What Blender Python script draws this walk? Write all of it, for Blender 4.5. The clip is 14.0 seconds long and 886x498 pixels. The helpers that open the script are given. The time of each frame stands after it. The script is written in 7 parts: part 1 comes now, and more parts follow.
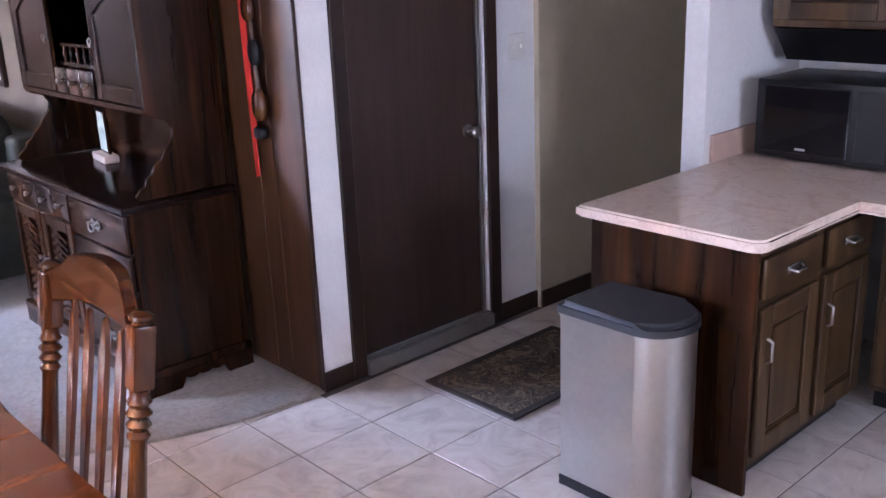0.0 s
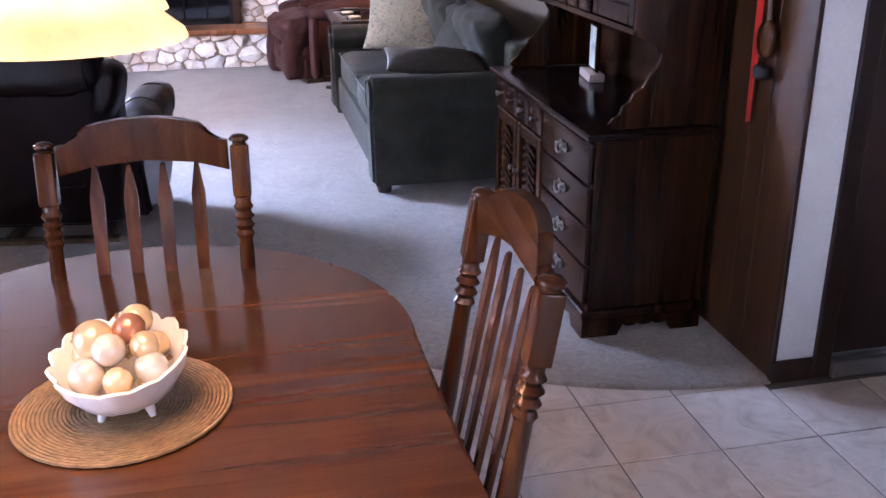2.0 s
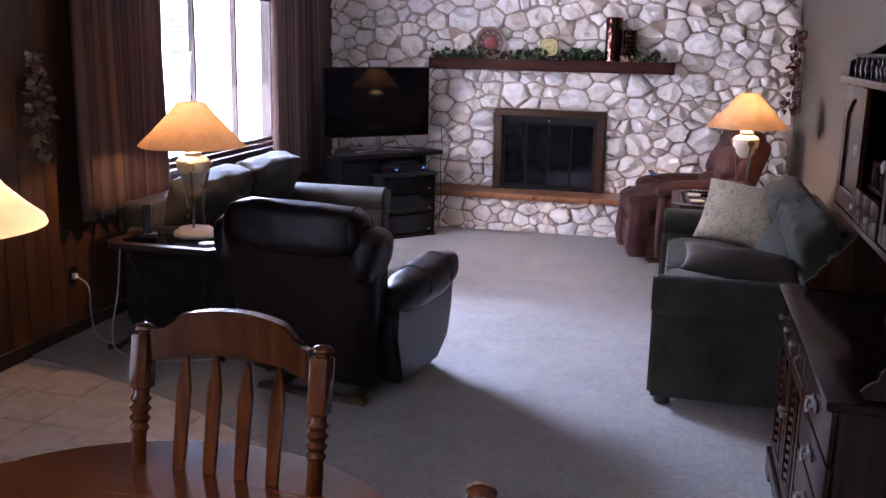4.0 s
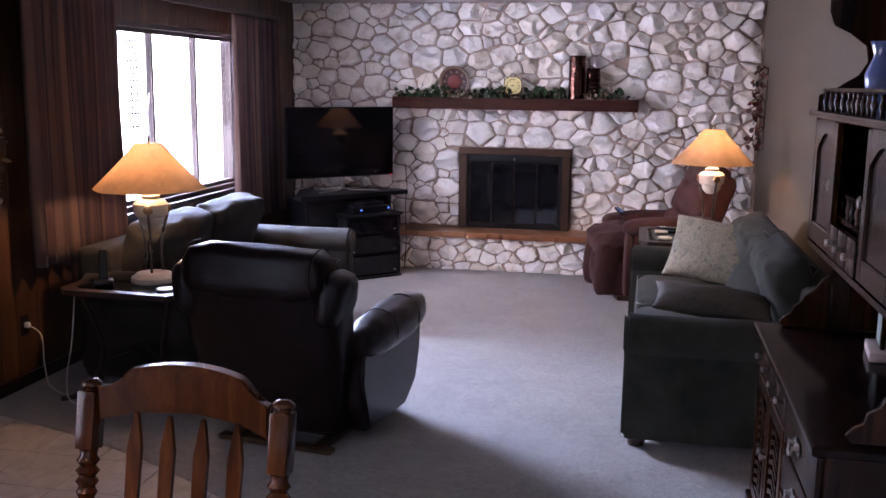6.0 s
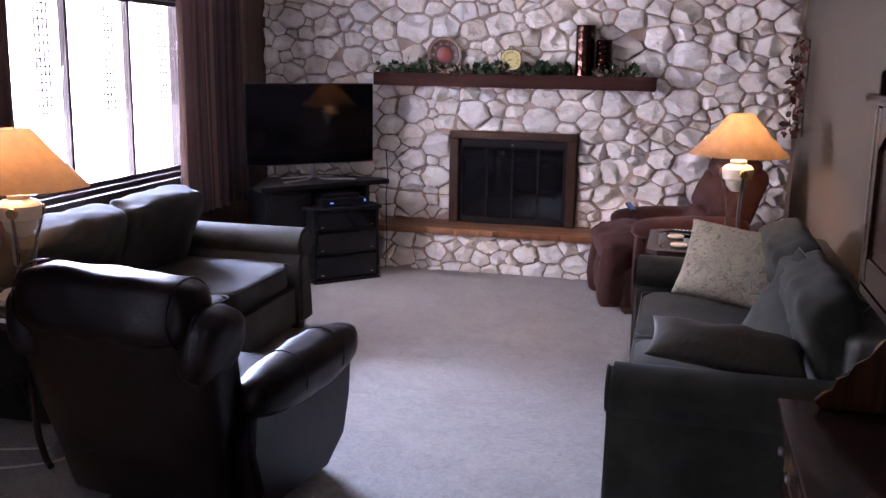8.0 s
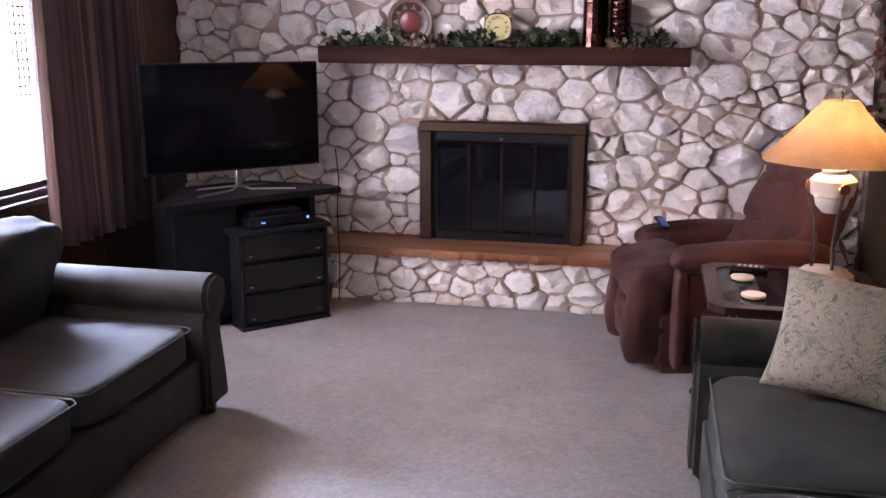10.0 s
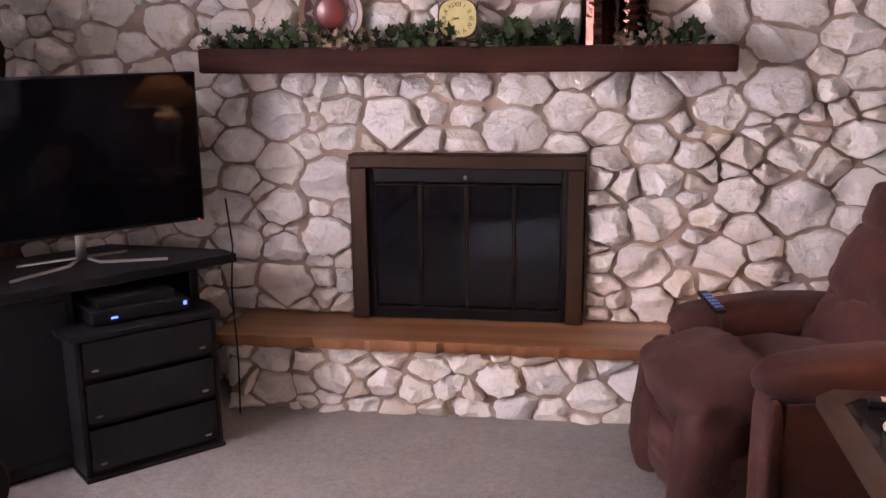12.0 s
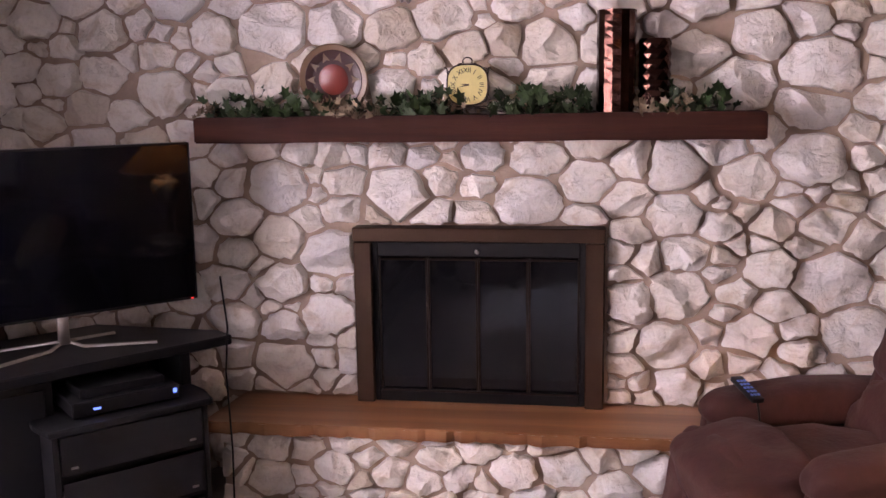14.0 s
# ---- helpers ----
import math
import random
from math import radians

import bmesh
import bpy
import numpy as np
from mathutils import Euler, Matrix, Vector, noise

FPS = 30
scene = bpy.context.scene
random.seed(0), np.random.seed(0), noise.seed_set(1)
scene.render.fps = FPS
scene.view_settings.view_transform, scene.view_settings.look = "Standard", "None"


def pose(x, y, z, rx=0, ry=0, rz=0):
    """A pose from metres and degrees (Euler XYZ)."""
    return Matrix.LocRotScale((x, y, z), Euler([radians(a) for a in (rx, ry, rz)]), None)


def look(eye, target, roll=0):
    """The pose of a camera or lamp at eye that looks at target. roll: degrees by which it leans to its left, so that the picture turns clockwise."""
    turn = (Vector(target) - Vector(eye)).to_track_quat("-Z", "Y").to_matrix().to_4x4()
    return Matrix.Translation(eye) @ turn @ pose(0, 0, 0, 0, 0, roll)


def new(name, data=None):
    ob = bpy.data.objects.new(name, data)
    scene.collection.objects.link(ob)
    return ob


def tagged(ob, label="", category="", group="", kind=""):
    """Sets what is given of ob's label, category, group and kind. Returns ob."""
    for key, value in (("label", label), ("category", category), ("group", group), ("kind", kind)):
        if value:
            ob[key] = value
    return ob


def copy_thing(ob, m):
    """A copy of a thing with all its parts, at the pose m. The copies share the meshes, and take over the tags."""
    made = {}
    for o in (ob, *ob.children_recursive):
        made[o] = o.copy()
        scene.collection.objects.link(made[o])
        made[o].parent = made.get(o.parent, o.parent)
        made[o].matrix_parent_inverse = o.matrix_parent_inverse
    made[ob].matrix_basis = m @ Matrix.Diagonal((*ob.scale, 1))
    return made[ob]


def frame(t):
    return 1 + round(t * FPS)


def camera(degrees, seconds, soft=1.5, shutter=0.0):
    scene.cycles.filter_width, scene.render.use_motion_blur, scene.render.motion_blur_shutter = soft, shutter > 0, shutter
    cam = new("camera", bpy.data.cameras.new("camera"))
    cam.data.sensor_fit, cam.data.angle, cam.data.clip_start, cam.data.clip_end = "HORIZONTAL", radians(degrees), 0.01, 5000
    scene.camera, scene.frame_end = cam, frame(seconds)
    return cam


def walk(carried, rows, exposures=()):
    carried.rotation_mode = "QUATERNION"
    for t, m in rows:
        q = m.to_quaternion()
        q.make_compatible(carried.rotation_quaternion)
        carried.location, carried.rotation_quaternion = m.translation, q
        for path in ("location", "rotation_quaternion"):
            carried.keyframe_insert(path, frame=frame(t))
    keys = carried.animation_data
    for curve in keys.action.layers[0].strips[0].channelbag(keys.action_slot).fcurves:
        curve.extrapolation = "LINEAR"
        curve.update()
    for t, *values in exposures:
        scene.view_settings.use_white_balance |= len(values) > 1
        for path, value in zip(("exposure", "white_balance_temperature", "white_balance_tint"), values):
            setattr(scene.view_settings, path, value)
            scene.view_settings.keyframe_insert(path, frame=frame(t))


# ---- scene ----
cam = camera(50.3, 14.0)
EXPOSURES = [(0.0, 1.68, 6200, 32), (0.5, 1.6, 6150, 32), (1.5, 1.16, 6000, 32), (3.0, 0.88, 6100, 34), (4.0, 0.5, 6200, 34), (6.5, 0.3, 6300, 35), (7.7, 0.27, 6400, 36), (10.0, 0.45, 6700, 35), (11.5, 0.42, 7200, 37), (12.5, 0.33, 7700, 40), (14.0, 0.36, 7600, 42)]
PATH = [
    (0, (0.516, 0.571, 1.702), (1.801, 1.979, 1.098), -2.3),
    (0.5, (0.504, 0.613, 1.688), (1.566, 2.182, 1.047), -1.6),
    (1, (0.501, 0.66, 1.676), (1.278, 2.385, 1.028), -1.8),
    (1.5, (0.584, 0.747, 1.655), (1.176, 2.538, 0.99), -1.4),
    (2, (0.765, 0.903, 1.657), (1.161, 2.722, 0.924), -0.4),
    (2.5, (1.094, 1.007, 1.66), (1.185, 2.873, 0.946), -0.2),
    (3, (1.301, 1.144, 1.667), (1.127, 3.021, 0.998), -0.3),
    (3.5, (1.416, 1.277, 1.701), (1.065, 3.166, 1.147), 0.1),
    (4, (1.509, 1.367, 1.737), (1.044, 3.265, 1.308), 1.2),
    (4.2, (1.525, 1.383, 1.735), (1.037, 3.276, 1.314), 1.0),
    (6.3, (1.476, 1.529, 1.723), (1.083, 3.46, 1.38), 0.7),
    (6.5, (1.528, 1.623, 1.712), (1.126, 3.551, 1.364), 0.4),
    (7, (1.697, 1.921, 1.711), (1.216, 3.833, 1.38), -0.0),
    (7.5, (1.673, 2.288, 1.706), (1.171, 4.194, 1.365), 1.2),
    (7.7, (1.664, 2.434, 1.708), (1.175, 4.339, 1.343), 1.2),
    (9.8, (1.299, 4.224, 1.735), (0.881, 6.127, 1.285), 0.1),
    (10, (1.256, 4.42, 1.703), (0.834, 6.321, 1.247), 0.2),
    (10.5, (1.134, 4.864, 1.676), (0.749, 6.769, 1.204), -0.4),
    (11, (1.019, 5.34, 1.646), (0.573, 7.228, 1.157), -1.2),
    (11.5, (0.933, 5.779, 1.617), (0.573, 7.684, 1.122), -0.6),
    (12, (0.862, 6.155, 1.646), (0.564, 8.082, 1.202), -0.6),
    (12.5, (0.85, 6.342, 1.679), (0.533, 8.29, 1.357), -0.2),
    (13, (0.802, 6.387, 1.679), (0.599, 8.357, 1.404), 0.2),
    (13.5, (0.79, 6.41, 1.678), (0.552, 8.374, 1.384), -0.3),
    (14, (0.801, 6.422, 1.673), (0.491, 8.371, 1.35), -0.9),
]
walk(cam, [(t, look(eye, target, roll)) for t, eye, target, roll in PATH], EXPOSURES)


# ---- light ----
world = bpy.data.worlds.new("sky")
scene.world = world
world.use_nodes = True
wn = world.node_tree
sky = wn.nodes.new("ShaderNodeTexSky")
sky.sky_type, sky.sun_disc = "NISHITA", False
sky.sun_elevation, sky.sun_rotation = radians(40), radians(250)
wn.links.new(sky.outputs[0], wn.nodes["Background"].inputs[0])
wn.nodes["Background"].inputs[1].default_value = 0.12


def lamp(name, kind, m, power, color, **more):
    data = bpy.data.lights.new(name, kind)
    data.energy, data.color = power, color
    for k, v in more.items():
        if k == "size":
            data.size = v
        elif k == "size_y":
            data.shape, data.size_y = "RECTANGLE", v
        elif k == "soft":
            data.shadow_soft_size = v
        elif k == "angle":
            data.angle = radians(v)
    ob = new(name, data)
    ob.matrix_world = m
    return ob


lamp("sun", "SUN", look((0, 0, 0), (-0.6, 0.25, -0.75)), 2.0, (1.0, 0.93, 0.84), angle=0.5)
DAY = (0.66, 0.80, 1.0)
lamp("window_daylight", "AREA", look((-4.15, 9.55, 2.88), (1.2, 5.9, 0.0)), 3400, (0.50, 0.70, 1.0), size=2.6, size_y=0.9)
lamp("window_skylight", "AREA", look((-2.02, 7.87, 1.5), (0.2, 8.7, 1.15)), 42, (0.80, 0.84, 1.0), size=1.7, size_y=1.35)
# two area lamps added at assumed openings out of view, for dining and kitchen
lamp("added_dining_daylight", "AREA", look((-2.02, 1.9, 1.15), (0.0, 1.9, 1.0)), 31, DAY, size=1.95, size_y=1.75)
lamp("added_south_daylight", "AREA", look((2.95, -1.75, 1.5), (2.95, 0.0, 1.1)), 17, DAY, size=1.5, size_y=1.15)
WARM = (1.0, 0.62, 0.30)
for k in range(3):
    a = math.radians((-53, 68, 188)[k])
    lamp("chandelier_bulb", "POINT", pose(0.463 + 0.168 * math.cos(a), 2.278 + 0.168 * math.sin(a), 1.585), 6.5, WARM, soft=0.03)
lamp("lamp_bulb_window", "POINT", pose(-1.125, 6.12, 0.632 + 0.60), 9, WARM, soft=0.035)
lamp("lamp_bulb_sofa", "POINT", pose(1.995, 8.55, 0.665 + 0.60), 9, WARM, soft=0.035)

# ---- tools ----
def bm_new():
    return bmesh.new()


def add_box(bm, x0, x1, y0, y1, z0, z1, bevel=0.0, seg=1, m=None):
    r = bmesh.ops.create_cube(bm, size=1.0)
    vs = r["verts"]
    for v in vs:
        v.co = Vector((x0 + (v.co.x + .5) * (x1 - x0), y0 + (v.co.y + .5) * (y1 - y0), z0 + (v.co.z + .5) * (z1 - z0)))
    if bevel:
        es = list({e for v in vs for e in v.link_edges})
        r = bmesh.ops.bevel(bm, geom=es + vs, offset=bevel, segments=seg, profile=0.6, affect="EDGES")
        vs = list({v for f in r["faces"] for v in f.verts} | {v for v in vs if v.is_valid})
    if m is not None:
        bmesh.ops.transform(bm, matrix=m, verts=vs)
    return vs


def add_prism(bm, pts, h0, h1, axis="z", m=None):
    """A polygon (2D points) pushed from h0 to h1 along an axis."""
    def place(a, b, h):
        return {"z": (a, b, h), "y": (a, h, b), "x": (h, a, b)}[axis]
    lo = [bm.verts.new(place(a, b, h0)) for a, b in pts]
    hi = [bm.verts.new(place(a, b, h1)) for a, b in pts]
    bm.faces.new(lo[::-1])
    bm.faces.new(hi)
    n = len(pts)
    for i in range(n):
        bm.faces.new((lo[i], lo[(i + 1) % n], hi[(i + 1) % n], hi[i]))
    if m is not None:
        bmesh.ops.transform(bm, matrix=m, verts=lo + hi)
    return lo + hi


def add_lathe(bm, profile, seg=20, m=None, squash=(1, 1)):
    """A turned form about z from (radius, height) pairs."""
    rings = []
    for r, z in profile:
        if r < 1e-5:
            rings.append([bm.verts.new((0, 0, z))])
        else:
            rings.append([bm.verts.new((r * squash[0] * math.cos(a), r * squash[1] * math.sin(a), z)) for a in (2 * math.pi * i / seg for i in range(seg))])
    for a, b in zip(rings, rings[1:]):
        for i in range(seg):
            j = (i + 1) % seg
            if len(a) == 1 and len(b) > 1:
                bm.faces.new((a[0], b[j], b[i]))
            elif len(b) == 1 and len(a) > 1:
                bm.faces.new((a[i], a[j], b[0]))
            elif len(a) > 1:
                bm.faces.new((a[i], a[j], b[j], b[i]))
    if len(rings[0]) > 1:
        bm.faces.new(rings[0][::-1])
    if len(rings[-1]) > 1:
        bm.faces.new(rings[-1])
    vs = [v for r in rings for v in r]
    if m is not None:
        bmesh.ops.transform(bm, matrix=m, verts=vs)
    return vs


def add_tube(bm, pts, radius, seg=8, flat=1.0):
    """A round bar along points; radius a number or one for each point."""
    pts = [Vector(p) for p in pts]
    rad = radius if isinstance(radius, (list, tuple)) else [radius] * len(pts)
    rings, side = [], None
    for i, p in enumerate(pts):
        d = (pts[min(i + 1, len(pts) - 1)] - pts[max(i - 1, 0)]).normalized()
        if side is None:
            side = d.orthogonal().normalized()
        side = (side - d * side.dot(d)).normalized()
        up = d.cross(side)
        rings.append([bm.verts.new(p + (side * math.cos(a) + up * math.sin(a) * flat) * rad[i]) for a in (2 * math.pi * k / seg for k in range(seg))])
    for a, b in zip(rings, rings[1:]):
        for k in range(seg):
            bm.faces.new((a[k], a[(k + 1) % seg], b[(k + 1) % seg], b[k]))
    bm.faces.new(rings[0][::-1])
    bm.faces.new(rings[-1])


def add_pad(bm, cx, cy, cz, sx, sy, sz, power=4.0, seg=18, puff=0.0, m=None, crumple=0.0, seed=0.0):
    """A stuffed form: a rounded box of full size sx, sy, sz; puff thins its rim."""
    n = seg
    r = bmesh.ops.create_grid(bm, x_segments=1, y_segments=1, size=1)
    bmesh.ops.delete(bm, geom=r["verts"], context="VERTS")
    grid = {}
    vs = []

    def vert(u, v, w):
        key = (round(u, 5), round(v, 5), round(w, 5))
        if key not in grid:
            q = Vector((u, v, w))
            norm = (abs(u) ** power + abs(v) ** power + abs(w) ** power) ** (1 / power)
            q = q / norm
            x, y, z = q
            if puff:
                edge = max(abs(x), abs(y))
                z *= 1 - puff * edge ** 3
            co = Vector((x * sx / 2, y * sy / 2, z * sz / 2))
            if crumple:
                co += Vector((0, 0, crumple)) * noise.noise(co * 7 + Vector((seed, 0, 0)))
                co += co.normalized() * crumple * noise.noise(co * 16 + Vector((0, seed, 0)))
            grid[key] = bm.verts.new(co + Vector((0, 0, 0)))
            vs.append(grid[key])
        return grid[key]
    steps = [math.sin((-1 + 2 * i / n) * math.pi / 2 * 0.98) / math.sin(math.pi / 2 * 0.98) for i in range(n + 1)]
    for axis in range(3):
        for s in (-1, 1):
            for i in range(n):
                for j in range(n):
                    quad = []
                    for a, b in ((i, j), (i + 1, j), (i + 1, j + 1), (i, j + 1)):
                        c = [0, 0, 0]
                        c[axis], c[(axis + 1) % 3], c[(axis + 2) % 3] = s, steps[a], steps[b]
                        quad.append(vert(*c))
                    bm.faces.new(quad if s > 0 else quad[::-1])
    t = Matrix.Translation((cx, cy, cz))
    bmesh.ops.transform(bm, matrix=t @ m if m is not None else t, verts=vs)
    return vs


def add_loft(bm, sections, power=4.0, seg=40, m=None):
    """A closed form through rounded sections: (x, y, z, half width, half depth)."""
    rings = []
    for cx, cy, z, hx, hy in sections:
        ring = []
        for k in range(seg):
            a = math.tau * k / seg
            c, s = math.cos(a), math.sin(a)
            q = (abs(c) ** power + abs(s) ** power) ** (-1 / power)
            ring.append(bm.verts.new((cx + hx * c * q, cy + hy * s * q, z)))
        rings.append(ring)
    for a, b in zip(rings, rings[1:]):
        for k in range(seg):
            bm.faces.new((a[k], a[(k + 1) % seg], b[(k + 1) % seg], b[k]))
    bm.faces.new(rings[0][::-1])
    bm.faces.new(rings[-1])
    if m is not None:
        bmesh.ops.transform(bm, matrix=m, verts=[v for r in rings for v in r])


def add_pillow(bm, sx, sy, sz, m, pinch=0.07, crumple=0.01, seed=0.0, n=18):
    """A knife-edged pillow with pointed corners; returns its seam."""
    def at(i, j, side):
        u, v = -math.cos(math.pi * i / n), -math.cos(math.pi * j / n)
        x, y = sx / 2 * u * (1 - pinch * (1 - v * v) * u * u), sy / 2 * v * (1 - pinch * (1 - u * u) * v * v)
        full = max(0.0, (1 - u * u) * (1 - v * v)) ** 0.42
        wave = noise.noise(Vector((x * 9 + seed, y * 9, side * 3.0))) + 0.5 * noise.noise(Vector((x * 22, y * 22 + seed, side)))
        return Vector((x, y, side * (sz / 2 * full + crumple * wave * min(1, full * 2)) + 0.5 * crumple * noise.noise(Vector((x * 6, y * 6, seed)))))
    grids = []
    for side in (1, -1):
        g = {}
        for i in range(n + 1):
            for j in range(n + 1):
                rim = i in (0, n) or j in (0, n)
                g[i, j] = grids[0][i, j] if rim and grids else bm.verts.new(m @ at(i, j, side if not rim else 1))
        for i in range(n):
            for j in range(n):
                q = (g[i, j], g[i + 1, j], g[i + 1, j + 1], g[i, j + 1])
                bm.faces.new(q if side > 0 else q[::-1])
        grids.append(g)
    g = grids[0]
    way = [(i, 0) for i in range(n)] + [(n, j) for j in range(n)] + [(i, n) for i in range(n, 0, -1)] + [(0, j) for j in range(n, -1, -1)]
    return [g[w].co.copy() for w in way]


def part(name, bm, material, parent=None, label="", smooth=None, kind=""):
    """Links a bmesh as one mesh object; smooth: the greatest angle in degrees that is shaded round."""
    bmesh.ops.recalc_face_normals(bm, faces=bm.faces)
    me = bpy.data.meshes.new(name)
    bm.to_mesh(me)
    bm.free()
    me.materials.append(material)
    if smooth:
        me.shade_smooth()
        me.set_sharp_from_angle(angle=radians(smooth))
    ob = new(name, me)
    if parent:
        ob.parent = parent
    return tagged(ob, label=label, kind=kind)


def thing(name, x, y, z, rz=0.0, label="", category="", group="", kind=""):
    ob = new(name)
    ob.empty_display_size = 0.1
    ob.matrix_basis = pose(x, y, z, 0, 0, rz)
    return tagged(ob, label, category, group, kind)


# ---- materials ----
def node_material(name):
    mat = bpy.data.materials.new(name)
    mat.use_nodes = True
    nt = mat.node_tree
    return mat, nt, nt.nodes["Principled BSDF"]


def put(nt, kind, **values):
    n = nt.nodes.new(kind)
    for k, v in values.items():
        n.inputs[k.replace("_", " ")].default_value = v
    return n


def coords(nt, scale=(1, 1, 1), use="Object", rot=(0, 0, 0), shift_by_object=True):
    tc = nt.nodes.new("ShaderNodeTexCoord")
    mp = nt.nodes.new("ShaderNodeMapping")
    mp.inputs["Scale"].default_value = scale
    mp.inputs["Rotation"].default_value = rot
    nt.links.new(tc.outputs[use], mp.inputs["Vector"])
    if shift_by_object:
        info = nt.nodes.new("ShaderNodeObjectInfo")
        mul = nt.nodes.new("ShaderNodeMath")
        mul.operation = "MULTIPLY"
        mul.inputs[1].default_value = 37.0
        nt.links.new(info.outputs["Random"], mul.inputs[0])
        nt.links.new(mul.outputs[0], mp.inputs["Location"])
    return mp.outputs["Vector"]


def ramp(nt, source, stops):
    r = nt.nodes.new("ShaderNodeValToRGB")
    while len(r.color_ramp.elements) < len(stops):
        r.color_ramp.elements.new(0.5)
    for e, (p, c) in zip(r.color_ramp.elements, stops):
        e.position, e.color = p, (*c, 1)
    nt.links.new(source, r.inputs["Fac"])
    return r.outputs["Color"]


def noise_tex(nt, vec, scale, detail=4.0, rough=0.55, distort=0.0):
    n = put(nt, "ShaderNodeTexNoise", Scale=scale, Detail=detail, Roughness=rough, Distortion=distort)
    nt.links.new(vec, n.inputs["Vector"])
    return n.outputs["Fac"]


def mix(nt, a, b, fac, mode="MIX"):
    m = nt.nodes.new("ShaderNodeMix")
    m.data_type, m.blend_type = "RGBA", mode
    for socket, value in ((m.inputs[6], a), (m.inputs[7], b), (m.inputs[0], fac)):
        if isinstance(value, bpy.types.NodeSocket):
            nt.links.new(value, socket)
        else:
            socket.default_value = value if isinstance(value, (int, float)) else (*value, 1)
    return m.outputs[2]


def bump(nt, bsdf, height, strength=0.3, distance=0.002):
    b = put(nt, "ShaderNodeBump", Strength=strength, Distance=distance)
    nt.links.new(height, b.inputs["Height"])
    nt.links.new(b.outputs["Normal"], bsdf.inputs["Normal"])


def spread(nt, source, lo, hi):
    m = nt.nodes.new("ShaderNodeMapRange")
    m.inputs["To Min"].default_value, m.inputs["To Max"].default_value = lo, hi
    nt.links.new(source, m.inputs["Value"])
    return m.outputs["Result"]


def wood(name, dark, mid, light, grain="z", scale=1.0, rough=(0.25, 0.45), relief=0.15, knots=0.0, spec=0.4, streak=0.42):
    mat, nt, b = node_material(name)
    b.inputs["Specular IOR Level"].default_value = spec
    k = {"x": (0.6, 9, 9), "y": (9, 0.6, 9), "z": (9, 9, 0.6)}[grain]
    vec = coords(nt, tuple(s * scale for s in k))
    broad = noise_tex(nt, vec, 1.3, 3, 0.5, 0.8)
    fine = noise_tex(nt, vec, 7.0, 6, 0.7, 0.3)
    col = ramp(nt, broad, [(0.3, dark), (0.52, mid), (0.72, light)])
    col = mix(nt, col, ramp(nt, fine, [(0.36, (0.42,) * 3), (0.58, (1, 1, 1))]), streak, "MULTIPLY")
    if knots:
        v = put(nt, "ShaderNodeTexVoronoi", Scale=knots)
        nt.links.new(coords(nt, (1, 2.0, 1)), v.inputs["Vector"])
        col = mix(nt, col, ramp(nt, v.outputs["Distance"], [(0.03, tuple(c * 0.25 for c in dark)), (0.16, (1, 1, 1))]), 0.75, "MULTIPLY")
    nt.links.new(col, b.inputs["Base Color"])
    nt.links.new(spread(nt, fine, *rough), b.inputs["Roughness"])
    bump(nt, b, fine, relief, 0.001)
    return mat


def plain(name, color, rough=0.5, metal=0.0, vary=0.12, scale=6.0, relief=0.1, size=0.002, detail=60.0, sheen=0.0, coat=0.0, spec=0.5):
    mat, nt, b = node_material(name)
    vec = coords(nt)
    n = noise_tex(nt, vec, scale, 5, 0.6)
    fine = noise_tex(nt, vec, detail, 3, 0.6)
    lo, hi = tuple(max(0, c * (1 - vary)) for c in color), tuple(min(1, c * (1 + vary)) for c in color)
    col = ramp(nt, n, [(0.3, lo), (0.7, hi)])
    col = mix(nt, col, ramp(nt, fine, [(0.3, (0.85,) * 3), (0.7, (1, 1, 1))]), 0.5, "MULTIPLY")
    nt.links.new(col, b.inputs["Base Color"])
    nt.links.new(spread(nt, n, rough * 0.85, min(1, rough * 1.15)), b.inputs["Roughness"])
    b.inputs["Metallic"].default_value = metal
    b.inputs["Sheen Weight"].default_value = sheen
    b.inputs["Coat Weight"].default_value = coat
    b.inputs["Specular IOR Level"].default_value = spec
    if relief:
        bump(nt, b, fine, relief, size)
    return mat


def shade_glass(name, color, trans=0.6, rough=0.5):
    """A thin skin that glows when a lamp burns behind it."""
    mat, nt, b = node_material(name)
    out = nt.nodes["Material Output"]
    vec = coords(nt)
    n = noise_tex(nt, vec, 14, 5, 0.7)
    col = ramp(nt, n, [(0.3, tuple(c * 0.72 for c in color)), (0.7, color)])
    nt.links.new(col, b.inputs["Base Color"])
    b.inputs["Roughness"].default_value = rough
    t = nt.nodes.new("ShaderNodeBsdfTranslucent")
    nt.links.new(col, t.inputs["Color"])
    m = nt.nodes.new("ShaderNodeMixShader")
    m.inputs[0].default_value = trans
    nt.links.new(b.outputs[0], m.inputs[1])
    nt.links.new(t.outputs[0], m.inputs[2])
    nt.links.new(m.outputs[0], out.inputs["Surface"])
    return mat


def glow(name, color, strength):
    mat, nt, b = node_material(name)
    b.inputs["Base Color"].default_value = (*color, 1)
    b.inputs["Emission Color"].default_value = (*color, 1)
    b.inputs["Emission Strength"].default_value = strength
    return mat


def glass(name, tint=(0.9, 0.95, 0.95), rough=0.02):
    mat, nt, b = node_material(name)
    b.inputs["Base Color"].default_value = (*tint, 1)
    b.inputs["Roughness"].default_value = rough
    b.inputs["Transmission Weight"].default_value = 1.0
    b.inputs["IOR"].default_value = 1.1
    return mat


